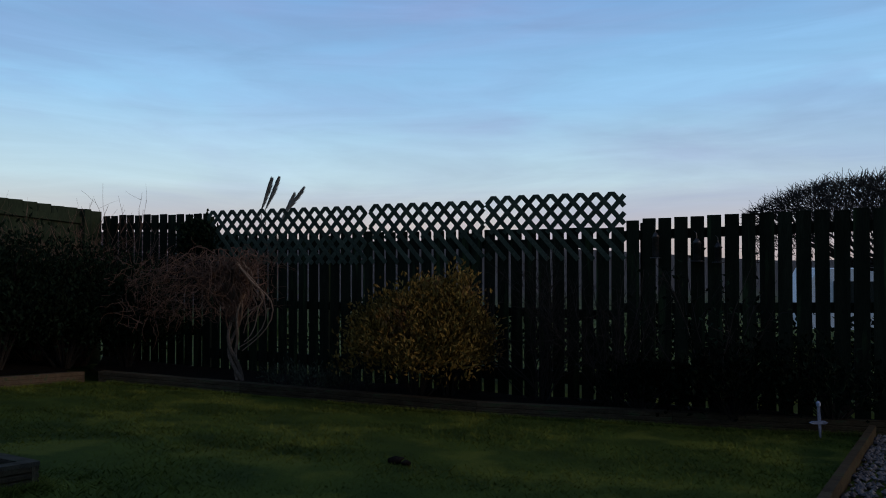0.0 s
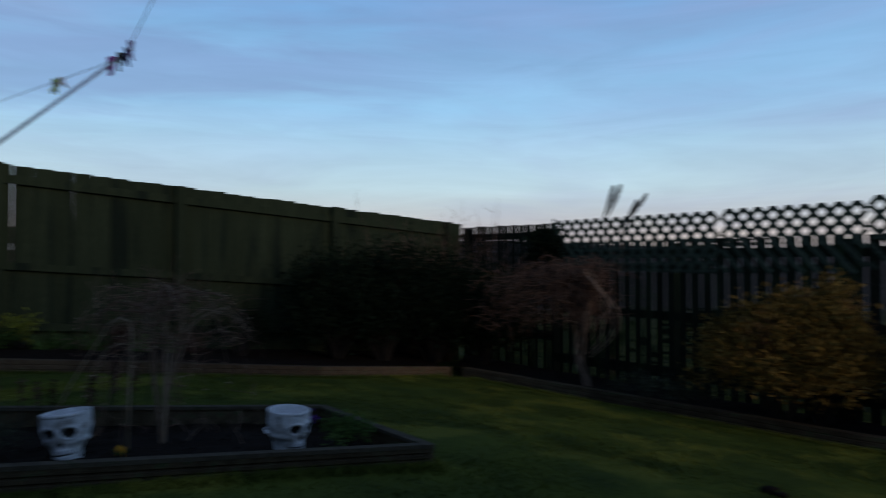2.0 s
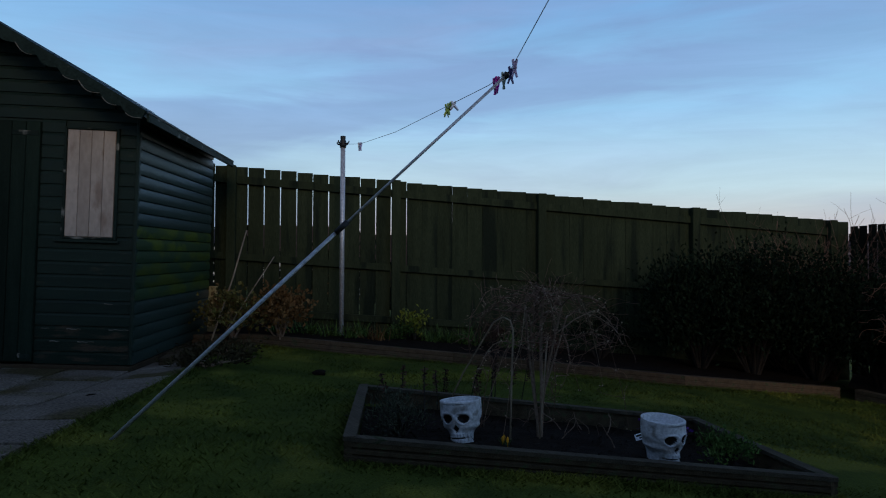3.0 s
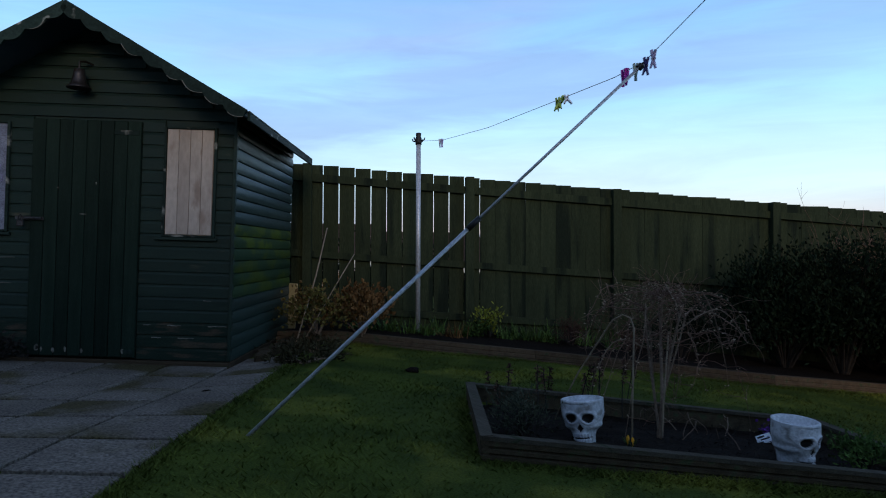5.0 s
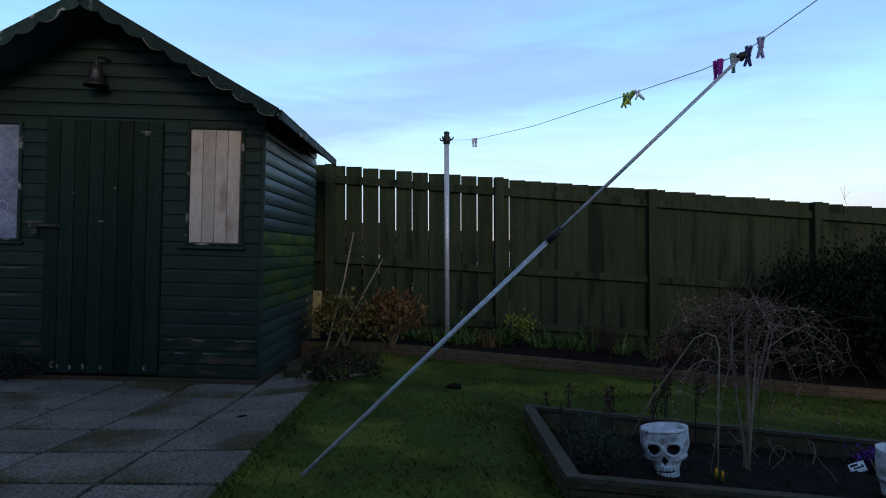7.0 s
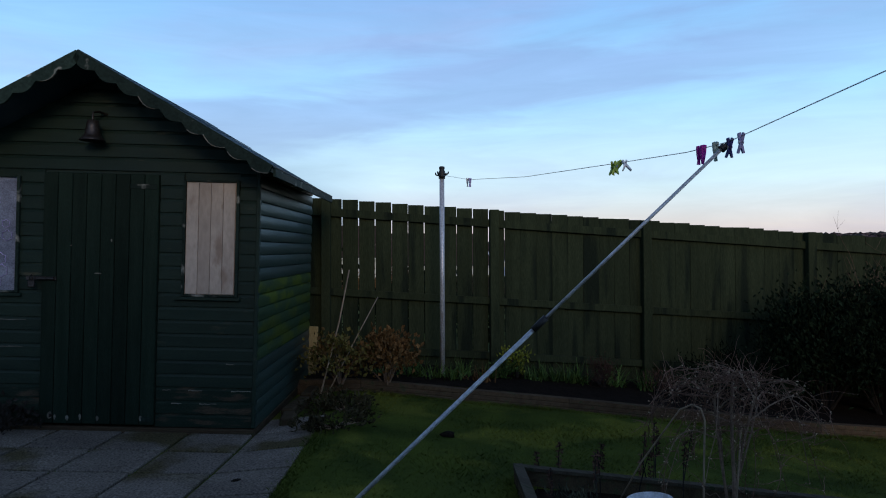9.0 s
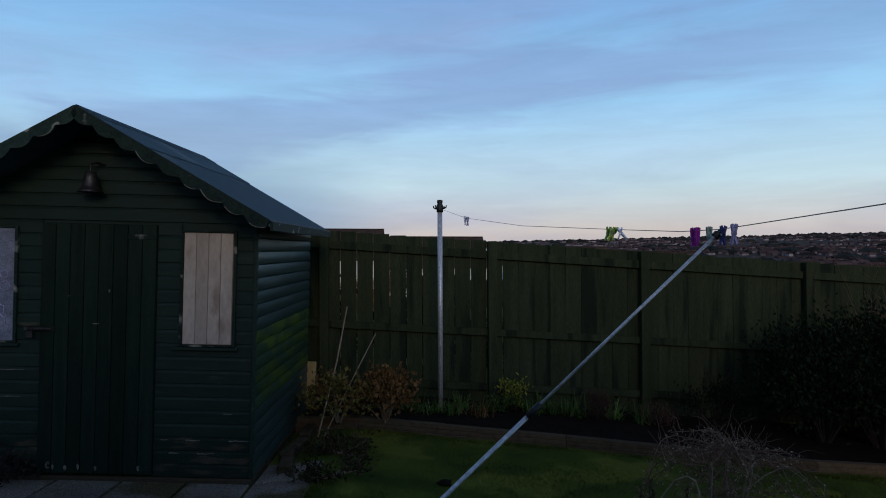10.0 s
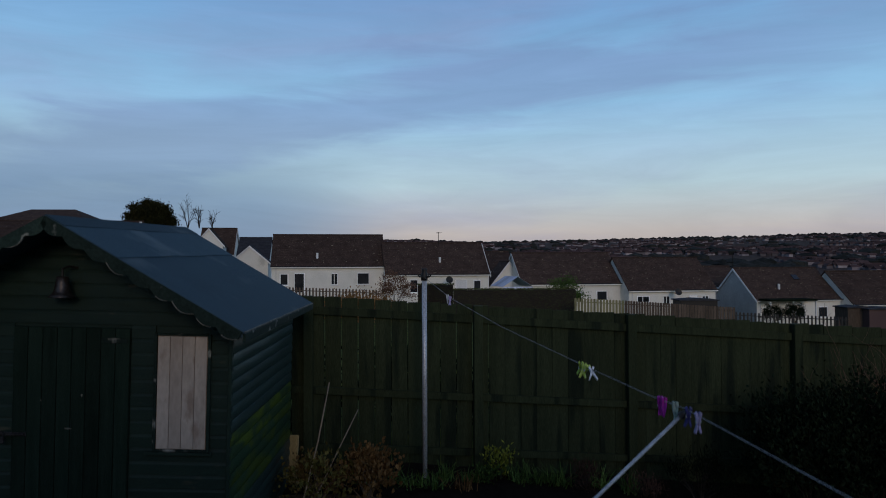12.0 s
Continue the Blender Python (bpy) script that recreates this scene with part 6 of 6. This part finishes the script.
zb = bed_z(-3.1, 2.3)
build_cane([(-3.10, 2.235, zb - 0.02), (-3.105, 2.25, zb + 0.36), (-3.10, 2.255, zb + 0.62), (-3.115, 2.245, zb + 0.675), (-3.15, 2.225, zb + 0.69), (-3.20, 2.20, zb + 0.66), (-3.40, 2.14, zb + 0.36), (-3.60, 2.08, zb - 0.02)], 0.005, "pale bent cane hoop pushed into the bed soil")
build_cane([(-3.055, 2.40, zb - 0.03), (-3.05, 2.425, zb + 0.28), (-3.045, 2.455, zb + 0.60)], 0.005, "straight bamboo cane staking the weeping tree")


def build_bed_plants():
    build_leafy("lavender", on_bed(-3.30, 1.68, 0.01), (0.19, 0.17, 0.20), 900, 0.035, 0.007, M_GREY_LEAF, "grey green lavender clump in the raised bed", "lavender", 81, twigs=30)
    build_leafy("cushion_plant", on_bed(-2.38, 3.10, 0.02), (0.13, 0.12, 0.12), 700, 0.030, 0.014, M_GREEN, "small green cushion plant in the raised bed", "plant", 82, twigs=10)
    rng = random.Random(83)
    for i in range(13):
        x, y = -3.90 + rng.uniform(-0.16, 0.42), 1.86 + i * 0.085 + rng.uniform(-0.05, 0.05)
        base = Vector((x, y, bed_z(x, y) + 0.02))
        th = thing("dead_stem", pose(*base), "dry dark flower stem with a seed head in the bed", "dead stem", "dead stems in the bed")
        bm = bmesh.new()
        h = rng.uniform(0.20, 0.40)
        pts = wander(rng, (0, 0, -0.02), (rng.uniform(-0.15, 0.15), rng.uniform(-0.15, 0.15), 1), h, 5, 0.08)
        tube(bm, pts, 0.004, 0.0025, sides=5)
        part("stalk", bm, M_TWIG_DARK, th)
        bm = bmesh.new()
        for _ in range(46):
            leaf(bm, pts[-1] - Vector((0, 0, rng.uniform(0, 0.15))), spray(rng, -0.2), 0.026, 0.012, rng)
        part("seed_head", bm, M_HEATHER, th)
    for dx, dy in ((0, 0), (0.022, 0.015), (-0.018, 0.024)):
        x, y = -3.02 + dx, 2.12 + dy
        c = thing("crocus", pose(x, y, bed_z(x, y) + 0.03), "orange crocus flower opening in the bed", "crocus", "crocuses in the bed")
        bm = bmesh.new()
        lathe(bm, [(0.0015, 0.0), (0.002, 0.02), (0.006, 0.028), (0.007, 0.038), (0.004, 0.05), (0.001, 0.053)], 8)
        part("bloom", bm, M_ORANGE, c, "", True)
        bm = bmesh.new()
        for k in range(5):
            leaf(bm, Vector((0, 0, 0)), Vector((math.cos(k * 1.3), math.sin(k * 1.3), 1.6)), 0.055, 0.005, rng)
        tagged(part("foliage", bm, M_GREEN, c), kind="stuff")
    x, y = -2.856, 3.205
    pl = thing("violet_primula", pose(x, y, bed_z(x, y) + 0.03), "violet flowering plant in the bed", "flower")
    bm = bmesh.new()
    for _ in range(220):
        p = Vector((rng.gauss(0, 0.06), rng.gauss(0, 0.05), rng.uniform(0.05, 0.10)))
        leaf(bm, p, spray(rng, 0.1), 0.022, 0.02, rng)
    tagged(part("bloom_mass", bm, M_VIOLET, pl), kind="stuff")
    bm = bmesh.new()
    for _ in range(160):
        p = Vector((rng.gauss(0, 0.06), rng.gauss(0, 0.05), rng.uniform(0.0, 0.06)))
        leaf(bm, p, spray(rng, 0.1), 0.04, 0.02, rng)
    tagged(part("foliage", bm, M_GREEN_DARK, pl), kind="stuff")
    x, y = -2.886, 3.06
    tag = thing("plant_label", pose(x, y, bed_z(x, y) + 0.03, -18, -16, 62), "white printed plant label leaning in the soil", "plant label")
    box_part("card", (-0.042, 0.042, -0.001, 0.001, 0.004, 0.056), M_WHITE, tag, 0)
    for z, w0, w1, hh in ((0.040, -0.034, 0.006, 0.010), (0.026, -0.020, 0.034, 0.008), (0.012, -0.034, -0.008, 0.008)):
        box_part("print_bar", (w0, w1, -0.0022, -0.0012, z, z + hh), M_BLACK, tag, 0)
    # creeping bare runners over the soil
    for k in range(9):
        bm = bmesh.new()
        x, y = rng.uniform(-3.3, -2.6), rng.uniform(2.2, 3.1)
        pts = []
        a = rng.uniform(0, 6.28)
        for i in range(10):
            t = i / 9
            pts.append((x + 0.22 * t * math.cos(a) + 0.04 * math.sin(5 * t + k), y + 0.22 * t * math.sin(a), bed_z(x, y) + 0.03 + 0.10 * math.sin(t * 3.14) * rng.uniform(0.8, 1.1)))
        tube(bm, pts, 0.003, 0.0015, sides=4)
        ob = part("bare_runner", bm, M_TWIG, None)
        tagged(ob, "thin bare runner arching over the bed soil", "twig", "runners over the bed")


build_bed_plants()


def build_bed_litter():
    """Dead stalks, scraps and crumbs lying on the bed soil."""
    rng = random.Random(203)
    bm = bmesh.new()
    for _ in range(420):
        u, v = rng.uniform(0.05, 0.95), rng.uniform(0.05, 0.95)
        x = (BED[0][0] * (1 - u) + BED[1][0] * u) * (1 - v) + (BED[3][0] * (1 - u) + BED[2][0] * u) * v
        y = (BED[0][1] * (1 - u) + BED[1][1] * u) * (1 - v) + (BED[3][1] * (1 - u) + BED[2][1] * u) * v
        p = Vector((x, y, bed_z(x, y) + 0.037))
        if rng.random() < 0.45:
            tube(bm, wander(rng, p, Vector((rng.uniform(-1, 1), rng.uniform(-1, 1), rng.uniform(0.0, 0.9))), rng.uniform(0.04, 0.16), 4, 0.3, 0.06), 0.0018, 0.001, sides=3, cap=False)
        else:
            leaf(bm, p, spray(rng, 0.0), rng.uniform(0.015, 0.035), rng.uniform(0.008, 0.02), rng)
    ob = part("bed_litter", bm, M_TWIG_DARK)
    tagged(ob, "dead stalks and leaf scraps on the bed soil", "litter", kind="stuff")


build_bed_litter()


# ---------- planting along the board fence ----------
def build_strappy(name, x, y, n, length, width, mat, label, category, seed, spread=0.5):
    rng = random.Random(seed)
    th = thing(name, pose(*on_ground(x, y, 0.09)), label, category)
    bm = bmesh.new()
    for _ in range(n):
        a = rng.uniform(0, 6.28)
        d = Vector((math.cos(a) * spread * rng.random(), math.sin(a) * spread * rng.random(), 1)).normalized()
        s = d.cross(Vector((0, 0, 1))).normalized() * width / 2
        o = Vector((rng.gauss(0, 0.05), rng.gauss(0, 0.07), 0))
        pts = wander(rng, o, d, length * rng.uniform(0.6, 1.1), 4, 0.05, 0.16)
        prev = None
        for i, p in enumerate(pts):
            w = s * (1 - i / 4.6)
            cur = (bm.verts.new(p + w), bm.verts.new(p - w))
            if prev:
                bm.faces.new((prev[0], prev[1], cur[1], cur[0]))
            prev = cur
    tagged(part("foliage", bm, mat, th), kind="stuff")


build_leafy("hydrangea", on_ground(-6.72, 1.86, 0.08), (0.25, 0.24, 0.46), 800, 0.05, 0.036, M_OLIVE, "hydrangea with browning leaves beside the shed", "hydrangea", 101, twig=M_TWIG)
build_leafy("hydrangea", on_ground(-6.62, 2.28, 0.08), (0.30, 0.28, 0.42), 1000, 0.05, 0.04, M_BROWN_LEAF, "hydrangea with faded brown flower heads beside the shed", "hydrangea", 102, twig=M_TWIG)
build_leafy("euphorbia", on_ground(-6.80, 3.92, 0.09), (0.13, 0.12, 0.30), 280, 0.05, 0.024, M_LIME, "lime yellow euphorbia in the border", "euphorbia", 103, twigs=14)
build_leafy("euphorbia", on_ground(-6.74, 3.74, 0.09), (0.13, 0.12, 0.15), 240, 0.05, 0.024, M_GREEN, "small green plant in the border", "plant", 104, twigs=10)
build_strappy("phormium", -6.62, 3.34, 46, 0.22, 0.012, M_BROWN_LEAF, "small bronze strappy plant in the border", "plant", 105, 1.1)
for i, (x, y) in enumerate(((-6.66, 4.05), (-6.56, 4.22), (-6.50, 4.36), (-6.42, 4.44), (-6.72, 3.05), (-6.80, 2.85), (-6.9, 2.7), (-6.28, 4.85), (-6.82, 3.6), (-6.95, 3.3), (-6.75, 4.15), (-6.05, 5.05), (-7.0, 2.45))):
    build_strappy("bulb_leaves", x, y, 44 + 9 * (i % 5), 0.17 + 0.035 * (i * 5 % 4), 0.016, M_GREEN, "clump of strappy green bulb leaves in the border", "bulb leaves", 110 + i, 1.3)
build_leafy("heather", on_ground(-6.24, 4.62, 0.08), (0.22, 0.20, 0.27), 900, 0.045, 0.007, M_HEATHER, "brown heather mound in the border", "heather", 120, twigs=26)
build_leafy("heather", on_ground(-5.90, 5.10, 0.08), (0.20, 0.18, 0.20), 700, 0.045, 0.007, M_HEATHER, "brown heather mound in the border", "heather", 121, twigs=26)
build_leafy("low_shrub", on_ground(-5.55, 5.55, 0.08), (0.32, 0.30, 0.50), 1200, 0.06, 0.012, M_GREEN_DARK, "dark needle-leaved low shrub in the border", "shrub", 122, twigs=26)
# litter and stems between the shed and the border
build_leafy("leaf_litter", (-5.50, 1.30, ground_z(-5.50, 1.30)), (0.22, 0.26, 0.05), 420, 0.05, 0.022, M_LITTER, "pile of dark dead leaves and stems by the shed corner", "leaf litter", 123, twigs=26, twig=M_TWIG)
build_leafy("leaf_litter", (-6.02, 1.62, ground_z(-6.02, 1.62)), (0.28, 0.26, 0.06), 620, 0.05, 0.022, M_LITTER, "pile of dark dead leaves and stems by the shed wall", "leaf litter", 124, twigs=26, twig=M_TWIG)
build_leafy("leaf_litter", (-6.52, -0.72, paving_z(-6.52, -0.72)), (0.22, 0.22, 0.12), 420, 0.05, 0.03, M_TWIG_DARK, "dark heap of dead leaves on the paving by the shed", "leaf litter", 125, twigs=12)
build_cane([(-6.45, 1.55, ground_z(-6.45, 1.55)), (-6.72, 1.85, 0.75), (-6.98, 2.06, 1.22)], 0.008, "bare cane leaning against the board fence")
build_cane([(-6.50, 1.62, ground_z(-6.5, 1.62)), (-6.70, 2.02, 0.62), (-6.85, 2.30, 0.96)], 0.006, "bare cane leaning against the board fence")


def build_offcut():
    ob = box_part("timber_offcut", (-0.045, 0.045, -0.012, 0.012, -0.05, 0.48), M_YELLOW_WOOD, None, 0.004)
    x, y = -7.42, 1.84
    ob.matrix_basis = pose(x, y, ground_z(x, y) + 0.10, 0, 3, 60)
    tagged(ob, "yellowish offcut of timber standing behind the shed", "timber offcut")
    for k, (u, v, w) in enumerate(((0.06, 0.55, 0.5), (0.09, 1.15, 0.55), (0.13, 0.2, 0.25))):
        p = SHED @ Vector((u + 0.05, v, 0))
        ob = box_part("stone_edging", (-0.05, 0.05, 0, w, -0.05, 0.05), M_BEDWOOD, None, 0.012)
        ob.matrix_basis = pose(p.x, p.y, ground_z(p.x, p.y) + 0.03, 0, 0, 59.8 + (k - 1) * 5)
        tagged(ob, "dark mossy edging block along the shed side", "edging block", "stones along the shed")


build_offcut()


# ---------- feeders, ornament, gravel ----------
def build_feeder(s, z, r, h):
    p = BACK @ Vector((s, -0.085, z))
    f = thing("bird_feeder", pose(*p), "dark hanging bird feeder on the picket fence", "bird feeder", "bird feeders on the fence")
    bm = bmesh.new()
    lathe(bm, [(r * 0.6, -h), (r, -h + 0.01), (r, -0.02), (r * 1.25, -0.015), (r * 0.4, 0.03)], 12)
    part("tube", bm, M_IRON, f, "", True)
    bm = bmesh.new()
    lathe(bm, [(r * 1.7, -h - 0.012), (r * 1.8, -h - 0.003), (r * 1.6, -h - 0.002)], 12)
    part("tray", bm, M_IRON, f, "", True)
    bm = bmesh.new()
    tube(bm, [(0, 0, 0.03), (0, 0.01, 0.08), (0, 0.066, 0.10)], 0.003, sides=5)
    part("hook", bm, M_IRON, f)


build_feeder(7.26, 1.06, 0.030, 0.20)
build_feeder(7.62, 1.00, 0.034, 0.17)
build_feeder(7.80, 0.96, 0.030, 0.14)


def build_stake():
    x, y = 2.93, 5.30
    s = thing("garden_stake", pose(x, y, ground_z(x, y), 0, -3, -6), "small pale blue cross-shaped stake in the lawn edge", "garden stake")
    bm = bmesh.new()
    prism(bm, [(-0.005, 0.0), (0.005, 0.0), (0.012, 0.12), (0.010, 0.24), (-0.010, 0.24), (-0.012, 0.12)], -0.006, 0.006)
    part("shaft", bm, M_STAKE, s)
    bm = bmesh.new()
    prism(bm, [(-0.075, 0.118), (-0.05, 0.108), (0.04, 0.105), (0.062, 0.118), (0.04, 0.130), (-0.05, 0.130)], -0.009, 0.009)
    part("crossbar", bm, M_STAKE, s)
    bm = bmesh.new()
    lathe(bm, [(0.006, 0.235), (0.017, 0.25), (0.018, 0.268), (0.008, 0.285)], 10)
    part("knob", bm, M_STAKE, s, "", True)


build_stake()


def build_gravel():
    rng = random.Random(55)
    verts, faces = [], []
    for _ in range(5200):
        t, w = rng.random(), rng.uniform(0.05, 1.5)
        x, y = 3.35 + (0.9 - 3.35) * t, 5.36 + (2.0 - 5.36) * t
        x, y = x + 0.81 * w, y - 0.59 * w
        z = ground_z(x, y) + 0.02
        r = rng.uniform(0.010, 0.022)
        a = rng.uniform(0, 6.28)
        k = len(verts)
        for q in range(4):
            verts.append((x + r * math.cos(a + q * 1.57) * rng.uniform(0.8, 1.3), y + r * math.sin(a + q * 1.57) * rng.uniform(0.7, 1.1), z + rng.uniform(0, 0.006)))
        verts += [(x, y, z + r * 0.9), (x, y, z - r)]
        for q in range(4):
            faces += [(k + q, k + (q + 1) % 4, k + 4), (k + (q + 1) % 4, k + q, k + 5)]
    me = bpy.data.meshes.new("gravel")
    me.from_pydata(verts, [], faces)
    me.materials.append(M_GRAVEL)
    tagged(new("gravel", me), "mauve grey gravel behind the timber edging", "gravel", kind="stuff")


build_gravel()


def build_grass():
    """Short blades over the lawn, thick near the walk."""
    rng = np.random.default_rng(7)
    n = 230000
    x, y = rng.uniform(-7.0, 4.2, n), rng.uniform(-1.2, 7.6, n)
    edge = (x + 3.32) * 0.4995 + (y + 0.07) * 0.8663
    keep = edge > 0.03
    keep &= ~((edge > -1) & (x < -5.2) & (y < 1.6))
    keep &= (x - -6.72) * (3.70 - 2.06) - (y - 2.06) * (-5.72 + 6.72) > 0.05
    keep &= (x - -5.72) * (7.22 - 3.70) - (y - 3.70) * (-3.80 + 5.72) > 0.05
    keep &= (y - 7.30) < -0.268 * (x + 3.70) - 0.03
    keep &= ~((x > 0.9) & ((x - 1.80) * 0.81 - (y - 3.25) * 0.59 > -0.05))
    bx, by = np.array([p[0] for p in BED]), np.array([p[1] for p in BED])
    inside = np.ones(n, bool)
    for i in range(4):
        j = (i + 1) % 4
        inside &= (bx[j] - bx[i]) * (y - by[i]) - (by[j] - by[i]) * (x - bx[i]) < 0.02
    keep &= ~inside
    x, y = x[keep], y[keep]
    n = len(x)
    # longer grass along timbers and paving
    lines = [(BED[i], BED[(i + 1) % 4], -0.05) for i in range(4)]
    lines += [((-6.62, 2.10), (-5.66, 3.68), 0.0), ((-5.66, 3.68), (-4.42, 5.58), 0.0), ((-4.42, 5.58), (-3.78, 7.05), 0.0), ((-3.5, 7.16), (0.30, 6.10), 0.0), ((0.30, 6.10), (3.4, 5.36), 0.0), ((-5.5, 1.22), (-2.2, -0.68), 0.03), ((-2.9, 1.16), (-1.8, 3.08), 0.0)]
    fx, fy = [], []
    for (xa, ya), (xb, yb), _ in lines:
        m = int(1900 * math.hypot(xb - xa, yb - ya) / 2)
        t = rng.uniform(0, 1, m)
        fx.append(xa + (xb - xa) * t + rng.normal(0, 0.030, m))
        fy.append(ya + (yb - ya) * t + rng.normal(0, 0.030, m))
    fringe = np.concatenate(fx)
    fx, fy = fringe, np.concatenate(fy)
    inside = np.ones(len(fx), bool)
    for i in range(4):
        j = (i + 1) % 4
        inside &= (bx[j] - bx[i]) * (fy - by[i]) - (by[j] - by[i]) * (fx - bx[i]) < -0.004
    on_slab = (fx + 3.32) * 0.4995 + (fy + 0.07) * 0.8663 < -0.02
    ok = ~inside & ~on_slab
    x, y = np.concatenate([x, fx[ok]]), np.concatenate([y, fy[ok]])
    long = np.concatenate([np.ones(n), np.full(ok.sum(), 1.45)])
    n = len(x)
    gx = np.where(x < 0, -0.049 * x, -0.02 * x)
    z = -0.057 + gx - 0.081 * y - 0.004 + 0.055 * np.exp(-((x + 2.95) ** 2 + (y - 2.3) ** 2) / 3.2)
    patch = np.sin(x * 2.1 + 1.3 * np.sin(y * 1.7)) * np.sin(y * 2.6 + np.sin(x * 1.9))
    h = rng.uniform(0.012, 0.028, n) * (1 + 0.4 * patch) * long
    a = rng.uniform(0, 6.283, n)
    w = rng.uniform(0.0026, 0.0056, n)
    lean = rng.uniform(0.7, 1.9, n) * h
    b = rng.uniform(0, 6.283, n)
    v = np.empty((n, 3, 3))
    v[:, 0] = np.stack([x - w * np.cos(a), y - w * np.sin(a), z], 1)
    v[:, 1] = np.stack([x + w * np.cos(a), y + w * np.sin(a), z], 1)
    v[:, 2] = np.stack([x + lean * np.cos(b), y + lean * np.sin(b), z + h], 1)
    me = bpy.data.meshes.new("grass")
    me.vertices.add(3 * n)
    me.vertices.foreach_set("co", v.ravel())
    me.loops.add(3 * n)
    me.loops.foreach_set("vertex_index", np.arange(3 * n, dtype=np.int32))
    me.polygons.add(n)
    me.polygons.foreach_set("loop_start", np.arange(0, 3 * n, 3, dtype=np.int32))
    me.update()
    me.validate()
    me.materials.append(M_BLADE)
    tagged(new("grass", me), "short mossy winter lawn grass", "grass", kind="stuff")


build_grass()


def build_clods():
    for x, y, s in ((-0.285, 4.07, 0.05), (-5.12, 2.03, 0.05), (-0.22, 4.02, 0.03), (-4.66, 0.42, 0.035)):
        bm = bmesh.new()
        bmesh.ops.create_icosphere(bm, subdivisions=2, radius=s)
        for v in bm.verts:
            v.co *= 1 + 0.5 * noise.noise(v.co * 40 + Vector((x, y, 0)))
            v.co.z *= 0.5
        ob = part("soil_clod", bm, M_SOIL, None, "", True)
        ob.matrix_basis = pose(x, y, ground_z(x, y) + 0.015)
        tagged(ob, "dark clod of earth lying on the lawn", "clod", "clods on the lawn")


build_clods()


# ---------- behind the pickets, and an unseen wall added behind the walk ---
for i, (x, y, w, h) in enumerate(((3.4, 8.6, 1.5, 0.95), (5.3, 7.6, 1.4, 0.95), (1.2, 9.6, 1.5, 0.9), (-1.0, 10.4, 1.5, 1.0), (-9.2, 4.2, 1.2, 1.0), (-9.9, 2.6, 1.2, 1.1), (-8.6, 5.6, 1.2, 0.9), (-10.4, 1.0, 1.2, 1.2))):
    build_leafy("scrub", on_ground(x, y), (w, 0.7, h), 1500, 0.11, 0.06, M_GREEN_DARK, "dark scrub growing outside the garden fence", "scrub", 140 + i, twigs=30)


def build_caravan():
    c = thing("caravan", pose(10.2, 19.5, ground_z(10.2, 19.5), 0, 0, -12), "pale caravan parked beyond the picket fence", "caravan")
    g = 0.55 - ground_z(10.2, 19.5)
    bm = bmesh.new()
    prism(bm, [(0.1, 0.45), (5.9, 0.45), (6.0, 1.0), (5.8, g), (0.5, g), (0.0, 1.2)], 0, 2.1)
    part("body", bm, M_WHITE, c)
    for x in (0.9, 2.6, 4.3):
        box_part("window", (x, x + 1.1, -0.02, -0.002, g - 0.95, g - 0.35), M_PANE, c, 0.004)
    bm = bmesh.new()
    lathe(bm, [(0.30, -0.1), (0.32, -0.05), (0.32, 0.05), (0.30, 0.1)], 20, pose(3, 0.15, 0.32, 90, 0, 0))
    part("wheel", bm, M_BLACK, c)


build_caravan()


def build_shade_wall():
    """Unseen wall added to block low light; holds the washing line's near end."""
    e = LINE[-1]
    bm = bmesh.new()
    box(bm, -9.0, 4.0, 0.0, 0.3, -1.2, 3.9, 0.0)
    ob = part("wall_home", bm, M_RENDER_GREY)
    ob.matrix_basis = pose(e.x + 0.01, e.y - 0.006, 0, 0, 0, 59.4 + 180) @ pose(0, 0, 0, 0, 0, 180) @ Matrix.Diagonal((1, -1, 1, 1))
    tagged(ob, "unseen plain grey wall added behind the garden to block low light", "wall", kind="structure")


build_shade_wall()
